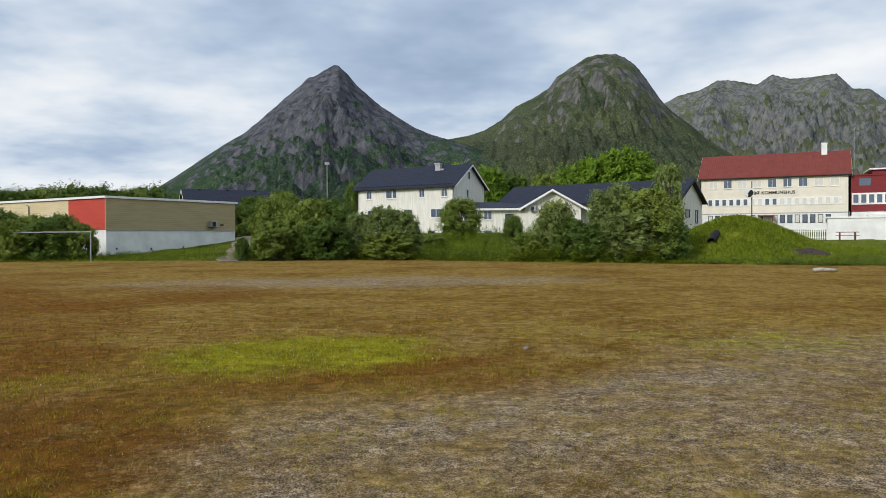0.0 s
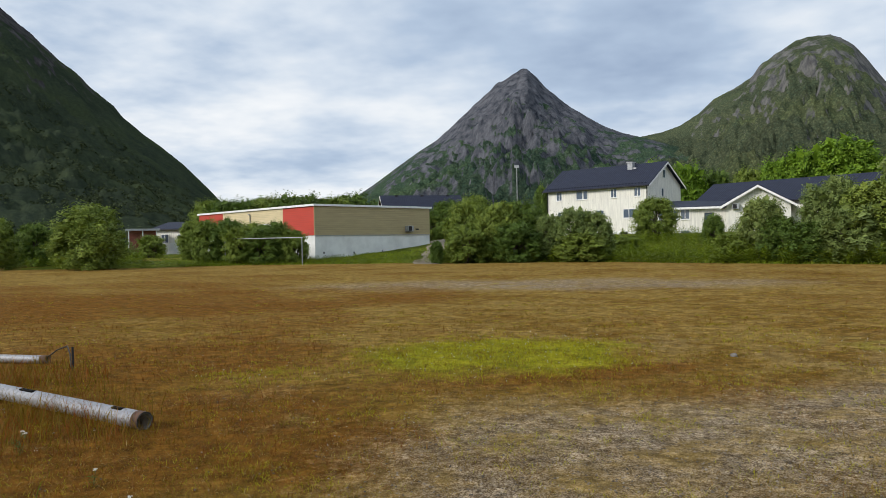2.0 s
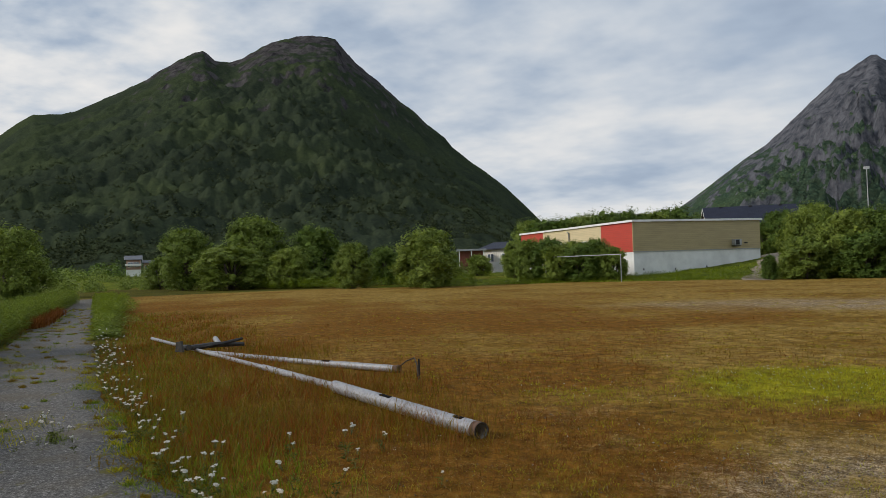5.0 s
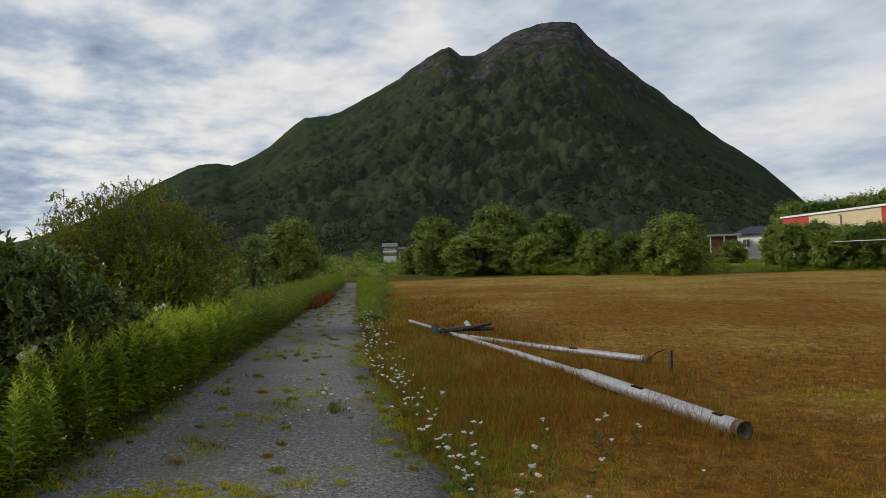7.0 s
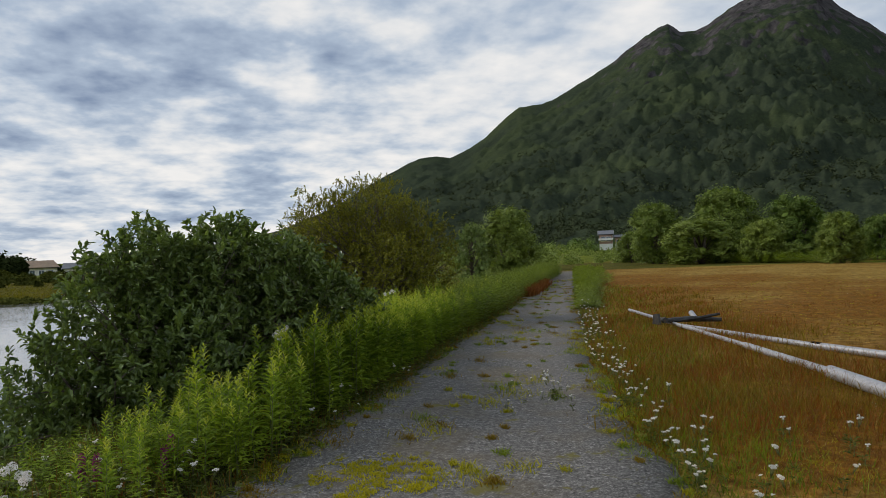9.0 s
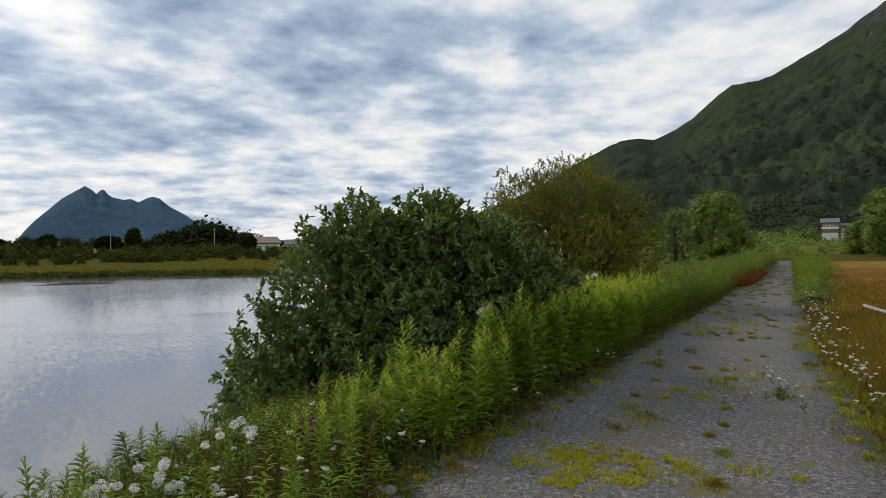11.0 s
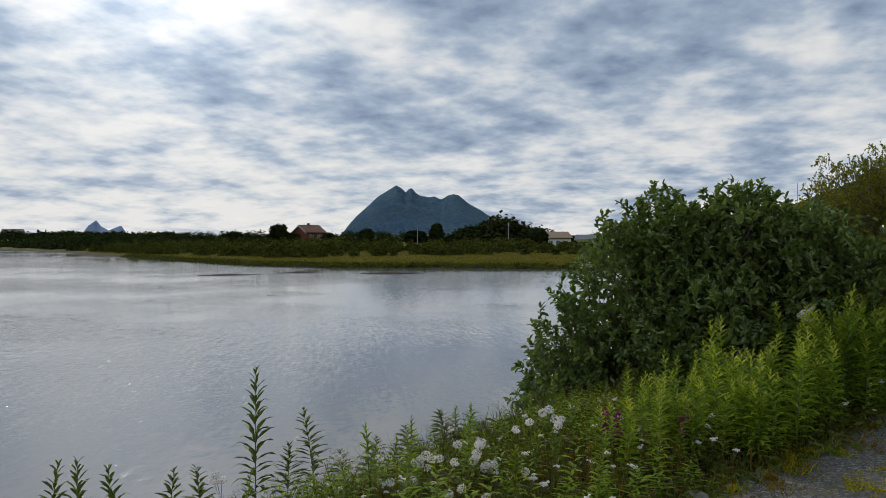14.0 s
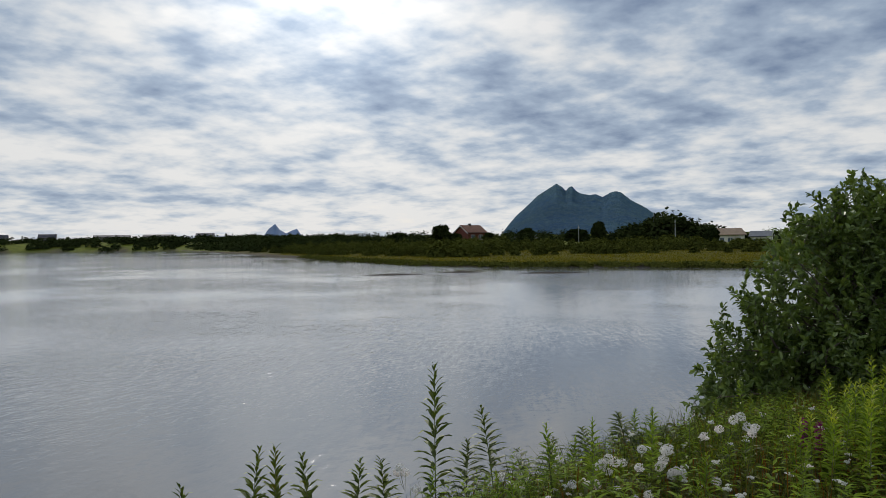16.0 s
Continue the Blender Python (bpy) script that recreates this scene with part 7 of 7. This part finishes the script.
sow("straw", "bleached straw lying on the gravel", STRAW, 85000, 209, lambda g, gr, rd, x, y: np.clip(0.32 + 0.25 * g - gr - 0.4 * tall_side(x, y), 0, 1) * (1 - 0.25 * smooth01((-x - 2) / 5)), 0.055, 0.0036, lean=1.7, far=34.0, power=1.0)
sow("tall_grass", "tall orange-brown grass beside the path", TALL_RED, 190000, 211, lambda g, gr, rd, x, y: 0.6 * tall_side(x, y) * (wobble(x, y, 1.7, 9.0) > -0.1), 0.26, 0.0035, near=3.2, far=32.0, az0=15, az1=75)
sow("tall_grass", "tall olive grass beside the path", TALL_OLIVE, 200000, 213, lambda g, gr, rd, x, y: 0.95 * tall_side(x, y) * (0.35 + 0.65 * (wobble(x, y, 2.6, 6.0) > -0.05)), 0.24, 0.005, near=3.2, far=34.0, az0=15, az1=75)
sow("tall_herbs", "green herbs and grass along the path's edge", WEED_GREEN, 48000, 219, lambda g, gr, rd, x, y: smooth01((x * N[0] + y * N[1] + 1.9 + 0.8 * wobble(x, y, 1.9, 1.0)) / 1.6) * smooth01((x * U[0] + y * U[1] - 4.0) / 2.0), 0.16, 0.007, near=3.2, far=36.0, az0=30, az1=75)
sow("tall_grass", "tall dry grass beside the path", GRASS_DRY, 90000, 215, lambda g, gr, rd, x, y: 0.7 * tall_side(x, y), 0.30, 0.003, near=3.2, far=30.0, az0=15, az1=75)


def clover():
    """Tiny white clover heads in the green patch and dry flower dots over the field."""
    x, y, r = scatter(5200, 260, near=5.5, far=30.0, az0=-25, az1=60)
    g, gr, rd = cover_of(x, y)
    keep = on_field(x, y) & (r.random(len(x)) < np.clip(gr * 1.2, 0.012, 1))
    x, y = x[keep], y[keep]
    c = np.stack([x, y, land(x, y) + 0.06], 1)
    c = np.repeat(c, 4, 0) + r.normal(size=(len(c) * 4, 3)) * 0.008
    v, f = leaf_cards(c, 0.009, r, None, 0, 0.9)
    tagged(arrays("clover_flowers", v, f, PETAL), "tiny white clover heads in the grass", "flowers", kind="stuff")


clover()


def mound_grass():
    """Grass over the mound and the verge below the houses."""
    r = np.random.default_rng(270)
    x = np.concatenate([20.8 + r.normal(size=24000) * 4.6, r.uniform(-34, 34, 24000)])
    y = np.concatenate([51.0 + r.normal(size=24000) * 4.0, r.uniform(0, 12, 24000)])
    y[24000:] += field_edge(x[24000:])
    drive = np.interp(y, [51.5, 56, 62, 70, 82, 95], [-14.6, -16.2, -17.2, -18.7, -22, -27])
    ex, ey = polar(-26.4, 44.5)
    keep = (y > field_edge(x)) & (np.abs(x - drive) > 1.9) & (np.hypot(x - ex, y - ey) > 2.0)
    blades("verge_grass", "yellow-green grass over the mound and verge", WEED_GREEN, x[keep], y[keep], 0.24, 0.05, 271, 0.7)


mound_grass()


def meadow_grass():
    """Sedge and grass of the flat meadow beyond the lagoon."""
    r = np.random.default_rng(275)
    a, d = np.radians(r.uniform(95, 138, 130000)), r.uniform(62, 190, 130000)
    x, y = -d * np.sin(a), d * np.cos(a)
    e = to_shore(x, y)
    k = (e > 0.8) & (e < 50)
    blades("meadow_grass", "golden olive sedge on the meadow beyond the lagoon", MEADOW_GRASS, x[k], y[k], 0.2, 0.07, 276, 0.8)


meadow_grass()


def bank_cover():
    """Low herbs, grass and leaves that hide the soil of the bank."""
    r = np.random.default_rng(230)
    u = r.uniform(-4, 24, 34000)
    n = 2.75 + r.random(34000) ** 0.9 * np.interp(u, [-4, 0.6, 1.2, 4.5], [0.6, 1.4, 1.9, 2.5])
    q = u[:, None] * U + n[:, None] * N
    z = land(q[:, 0], q[:, 1])
    h = r.random(34000) ** 1.2 * np.interp(n, [2.75, 3.3, 3.8, 4.6, 6.5], [0.07, 0.20, 0.26, 0.20, 0.2]) * (0.62 + 0.45 * wobble(q[:, 0], q[:, 1], 4.5))
    p = np.stack([q[:, 0], q[:, 1], z + h], 1)
    a = r.uniform(0, 6.28, 34000)
    v, f = leaves_on(p, np.stack([np.cos(a), np.sin(a), 0.25 + 0 * a], 1), 0.10, 0.03, r)
    tagged(arrays("bank_herbs", v, f, HERB), "low mixed herbs covering the bank", "herbs", kind="stuff")
    u = r.uniform(-5, 26, 26000)
    n = 2.75 + r.random(26000) * np.interp(u, [-5, 0.6, 1.2, 4.5], [0.6, 1.5, 2.0, 2.6])
    q = u[:, None] * U + n[:, None] * N
    blades("bank_grass", "green and olive grass on the bank", HERB, q[:, 0], q[:, 1], np.interp(n, [2.7, 3.3], [0.12, 0.36]), 0.006, 232)
    k = r.random(26000) < 0.34
    blades("seed_grass", "thin reddish seeding grass over the bank", GRASS_RED, q[k, 0], q[k, 1], np.interp(n[k], [2.7, 3.4, 4.2], [0.16, 0.4, 0.3]), 0.004, 236, 0.3)
    u = r.uniform(1.2, 12, 7000)
    n = 4.0 + r.random(7000) * np.interp(u, [1.2, 4.5], [0.7, 1.8])
    q = u[:, None] * U + n[:, None] * N
    blades("bank_grass", "fresh green grass down to the water", FIREWEED, q[:, 0], q[:, 1], 0.22, 0.008, 234)


bank_cover()


def bank_shoots():
    """Young fireweed and other upright herbs that stand singly over the low cover."""
    r = np.random.default_rng(250)
    u = r.uniform(-3.5, 8.5, 3000)
    n = 2.95 + r.random(3000) * np.interp(u, [-3.5, 0.6, 1.2, 4.5], [0.5, 1.3, 1.9, 2.5])
    q = u[:, None] * U + n[:, None] * N
    keep = wobble(q[:, 0], q[:, 1], 3.4, 4.0) + r.normal(size=3000) * 0.35 > 0.55
    h = r.uniform(0.22, 0.5, 3000) * np.interp(n, [2.9, 3.4, 4.4, 6], [0.6, 1.0, 0.8, 0.55])
    return [(float(a), float(b), float(c)) for (a, b), c in zip(q[keep], h[keep])]


fireweed_stand("bank_shoots", "young leafy shoots standing over the bank's herbs", bank_shoots(), FIREWEED, 84, 24, 0.095)


def pebbles():
    """Loose stones and grit on the gravel at our feet."""
    r = np.random.default_rng(255)
    x, y, _ = scatter(26000, 256, near=2.6, far=12.0, az0=-36, az1=45)
    g, gr, rd = cover_of(x, y)
    keep = on_field(x, y) & (r.random(len(x)) < np.clip(g * 0.9 + 0.06 - gr, 0, 1))
    x, y = x[keep], y[keep]
    k = len(x)
    s = (0.004 + 0.009 * r.random(k) ** 4)[:, None, None]
    shape = np.array([(1, 0, 0), (0, 1, 0), (-1, 0, 0), (0, -1, 0), (0, 0, 0.8), (0, 0, -0.6)])[None] * r.uniform(0.6, 1.3, (k, 6, 1)) + r.normal(size=(k, 6, 3)) * 0.15
    v = shape * s + np.stack([x, y, land(x, y) + s[:, 0, 0] * 0.4], 1)[:, None]
    f = np.arange(k)[:, None, None] * 6 + np.array([[[0, 1, 4], [1, 2, 4], [2, 3, 4], [3, 0, 4], [1, 0, 5], [2, 1, 5], [3, 2, 5], [0, 3, 5]]])
    tagged(arrays("pebbles", v.reshape(-1, 3), f.reshape(-1, 3), PEBBLE), "loose grey and pale pebbles on the dry ground", "pebbles", kind="stuff")


pebbles()


def path_tufts():
    """Tufts of grass and cushions of moss that grow through the asphalt."""
    spots = [(-8.23, 2.34), (-7.34, 1.55), (-6.93, 1.62), (-8.12, 2.9), (-7.68, 3.2), (-6.61, 2.17), (-5.67, 1.37), (-5.79, 1.83), (-5.11, 1.52), (-5.35, 1.85), (-8.2, 1.26), (-13.86, 6.01),
             (-8.73, 3.44), (-10.32, 4.2), (-9.5, 2.98), (-10.42, 2.61), (-12.77, 4.01), (-9.73, 2.55)]
    r = np.random.default_rng(240)
    for i in range(90):
        spots.append(at_path(4 + 36 * r.random() ** 1.4, r.uniform(0.5, 2.7)))
    for i in range(110):
        spots.append(at_path(r.uniform(13, 44), 0.9 + 1.9 * r.random()))
    for i in range(190):
        u = 4 + 30 * r.random() ** 1.4
        spots.append(at_path(u, np.interp(u, [4, 12, 25], [-0.35, 0.45, 0.85]) + r.normal() * 0.14))
    for i in range(90):
        u = 3 + 24 * r.random() ** 1.3
        spots.append(at_path(u, np.interp(u, [3, 10, 30], [2.95, 2.93, 2.92]) - abs(r.normal()) * 0.16))
    for mat, pick, seed in ((GRASS_GREEN, 0, 241), (WEED_GREEN, 1, 242), (GRASS_OLIVE, 2, 243)):
        xs, ys, hs = [], [], []
        for i, (x, y) in enumerate(spots):
            k = 110
            s = 0.02 + 0.13 * r.random() ** 2.5
            if i % 3 == pick:
                xs.append(x + r.normal(size=k) * s * 1.5), ys.append(y + r.normal(size=k) * s * r.uniform(0.5, 1.3)), hs.append(0.025 + r.random(k) * (0.03 + 0.5 * s))
        blades("grass_tufts", "small tufts of grass growing through the asphalt", mat, np.concatenate(xs), np.concatenate(ys), np.concatenate(hs), 0.008, seed, 0.9, lift=0.02)
    k = 9000
    a = r.uniform(0, 6.28, k)
    d = np.sqrt(r.random(k))
    px, py = -5.6 + 0.62 * d * np.cos(a), 0.75 + 0.5 * d * np.sin(a)
    keep = wobble(px, py, 11.0, 2.0) + 0.7 * wobble(px, py, 31.0, 5.0) + r.normal(size=k) * 0.25 > -0.1 + 0.4 * d
    blades("moss_patch", "bright yellow-green moss on the asphalt", MOSS, px[keep], py[keep], 0.03, 0.009, 300, 0.8, "moss", 0.024)
    px, py = r.uniform(27.5, 38, 4200), r.normal(size=4200) * 0.14 + 2.84
    q = px[:, None] * U + py[:, None] * N
    blades("red_grass", "rust-red sorrel at the far edge of the path", GRASS_RED, q[:, 0], q[:, 1], 0.42, 0.03, 302)


path_tufts()


# ---- two lamp posts lying in the grass ----
def lying_post(label, points, radii, slots, cable=False):
    x0, y0 = points[0]
    z0 = land_at(x0, y0)
    t = thing("lamp_post", pose(x0, y0, z0), label, "lamp post", "fallen lamp posts")
    P = [Vector((x - x0, y - y0, land_at(x, y) - z0 + radii[0] * 0.95 + 0.012 * k)) for k, (x, y) in enumerate(points)]
    for k in range(len(P) - 1):
        a, c = P[k], P[k + 1]
        r = radii[k]
        d = (c - a).normalized()
        bm = bmesh.new()
        if k == 0:
            tube(bm, [a, a + d * 0.05, c], [r, r, r], 18, False)
            tube(bm, [a, a + d * 0.5], [r - 0.008, r - 0.008], 18, False)
            bm2 = bmesh.new()
            ring_o = [a + (r + 0.002) * (math.cos(q * math.pi / 9) * d.cross(Vector((0, 0, 1))).normalized() + math.sin(q * math.pi / 9) * Vector((0, 0, 1))) for q in range(18)]
            ring_i = [a + (r - 0.01) * (math.cos(q * math.pi / 9) * d.cross(Vector((0, 0, 1))).normalized() + math.sin(q * math.pi / 9) * Vector((0, 0, 1))) for q in range(18)]
            vo, vi = [bm2.verts.new(q) for q in ring_o], [bm2.verts.new(q) for q in ring_i]
            for q in range(18):
                bm2.faces.new((vo[q], vo[(q + 1) % 18], vi[(q + 1) % 18], vi[q]))
            part("cut_rim", bm2, DARK_STEEL, t, "rusty open end of the tube")
            part("rust_collar", rod([a + d * 0.002, a + d * 0.10], [r + 0.003, r + 0.003], 18, False), RUSTY, t, "rust-brown band at the foot end", True)
            # A near-black disc stands for the unlit inside of the tube.
            part("hollow", rod([a + d * 0.3, a + d * 0.32], [r - 0.009, r - 0.009], 18), HOLLOW, t, "near-black disc for the tube's unlit inside")
        else:
            tube(bm, [a - d * 0.02, a + d * 0.08, c], [radii[k - 1] * 0.98, r, r], 16, k == len(P) - 2)
        part("tube", bm, STEEL, t, "", True)
    L = (P[1] - P[0]).length
    d = (P[1] - P[0]).normalized()
    side = d.cross(Vector((0, 0, 1))).normalized()
    # Solid blocks for the hatches; a hole's darkness is in their colour.
    for s, w in slots:
        c = P[0] + d * s + Vector((0, 0, radii[0] * 0.99)) - side * 0.02
        bm = boxed(-w / 2, w / 2, -0.022, 0.022, -0.02, 0.004)
        bm.transform(Matrix.Translation(c) @ Matrix((( d.x, side.x, 0, 0), (d.y, side.y, 0, 0), (d.z, 0, 1, 0), (0, 0, 0, 1))))
        bmesh.ops.recalc_face_normals(bm, faces=bm.faces)
        part("hatch_opening", bm, HOLLOW, t, "near-black block for an unlit hatch opening")
    return t, P, d, side


lying_post("long galvanised steel lamp post lying in the grass", [(-4.17, 5.52), (-7.32, 6.59), (-9.81, 7.35), (-17.11, 9.61)], [0.080, 0.048, 0.036], [(0.36, 0.14), (1.87, 0.24)])
_, P2, d2, s2 = lying_post("second galvanised lamp post lying beside the first", [(-7.85, 8.43), (-9.6, 8.44), (-13.2, 8.5)], [0.058, 0.046], [(1.66, 0.18)])
arm = thing("lamp_bracket", pose(-13.5, 8.3, land_at(-13.5, 8.3) + 0.16), "dark double lamp bracket lying across the posts", "lamp bracket")
part("arm", rod([(0.0, 0.02, 0.0), (0.24, 0.5, 0.03), (0.5, 1.02, 0.0)], [0.05, 0.06, 0.04], 8), DARK_STEEL, arm)
part("plate", prism(bmesh.new(), [(-0.1, -0.06), (0.16, -0.06), (0.1, 0.16), (-0.06, 0.14)], -0.2, -0.15), DARK_STEEL, arm)
part("cradle", rod([(0.06, 0.1, -0.02), (0.36, 0.6, 0.05), (0.5, 0.98, 0.12)], [0.035, 0.035, 0.03], 6), DARK_STEEL, arm)
part("clamp", rod([(-0.1, 0.02, 0.0), (0.14, -0.04, 0.02)], [0.06, 0.06], 8), DARK_STEEL, arm)
tiny = thing("pipe_stub", pose(-13.2, 8.85, land_at(-13.2, 8.85) + 0.2), "short piece of galvanised tube in the grass", "pipe")
part("tube", rod([(0, 0, 0), (-0.75, 0.42, 0.05)], [0.055, 0.055], 12, False), STEEL, tiny, "", True)
stake = thing("stake", pose(-7.0, 7.92, land_at(-7.0, 7.92)), "thin black stake with a bent grey cable", "stake")
part("rod", rod([(0, 0, -0.1), (0, 0, 0.3)], [0.014, 0.014], 6), BLACK_TRIM, stake)
part("cable", rod([(-0.75, 0.42, 0.1), (-0.55, 0.35, 0.2), (-0.3, 0.25, 0.27), (-0.08, 0.05, 0.2), (-0.03, 0.0, 0.02)], [0.009] * 5, 6, False), DARK_STEEL, stake, "", True)

# stones at the path's edge
def boulder(x, y, r, seed, label):
    bm = bmesh.new()
    bmesh.ops.create_icosphere(bm, subdivisions=3, radius=r)
    for v in bm.verts:
        k = noise.fractal(v.co * (1.6 / r) + Vector((seed, 0, 0)), 0.8, 2.0, 4)
        v.co *= 1 + 0.22 * k
        v.co.z *= 0.6
    ob = part("stone", bm, STONE, None, "", True)
    ob.location = (x, y, land_at(x, y) + r * 0.25)
    tagged(ob, label, "stone")


boulder(-5.05, -0.62, 0.08, 1, "grey rounded stone at the path's edge")
boulder(-5.35, -0.42, 0.05, 2, "small grey stone beside the path")
boulder(1.17, 10.5, 0.05, 3, "small pale stone in the dry grass")

for m in fire_models + fire_single + fire_small + val_models + yar_models:
    for o in list(m.children_recursive) + [m]:
        bpy.data.objects.remove(o)
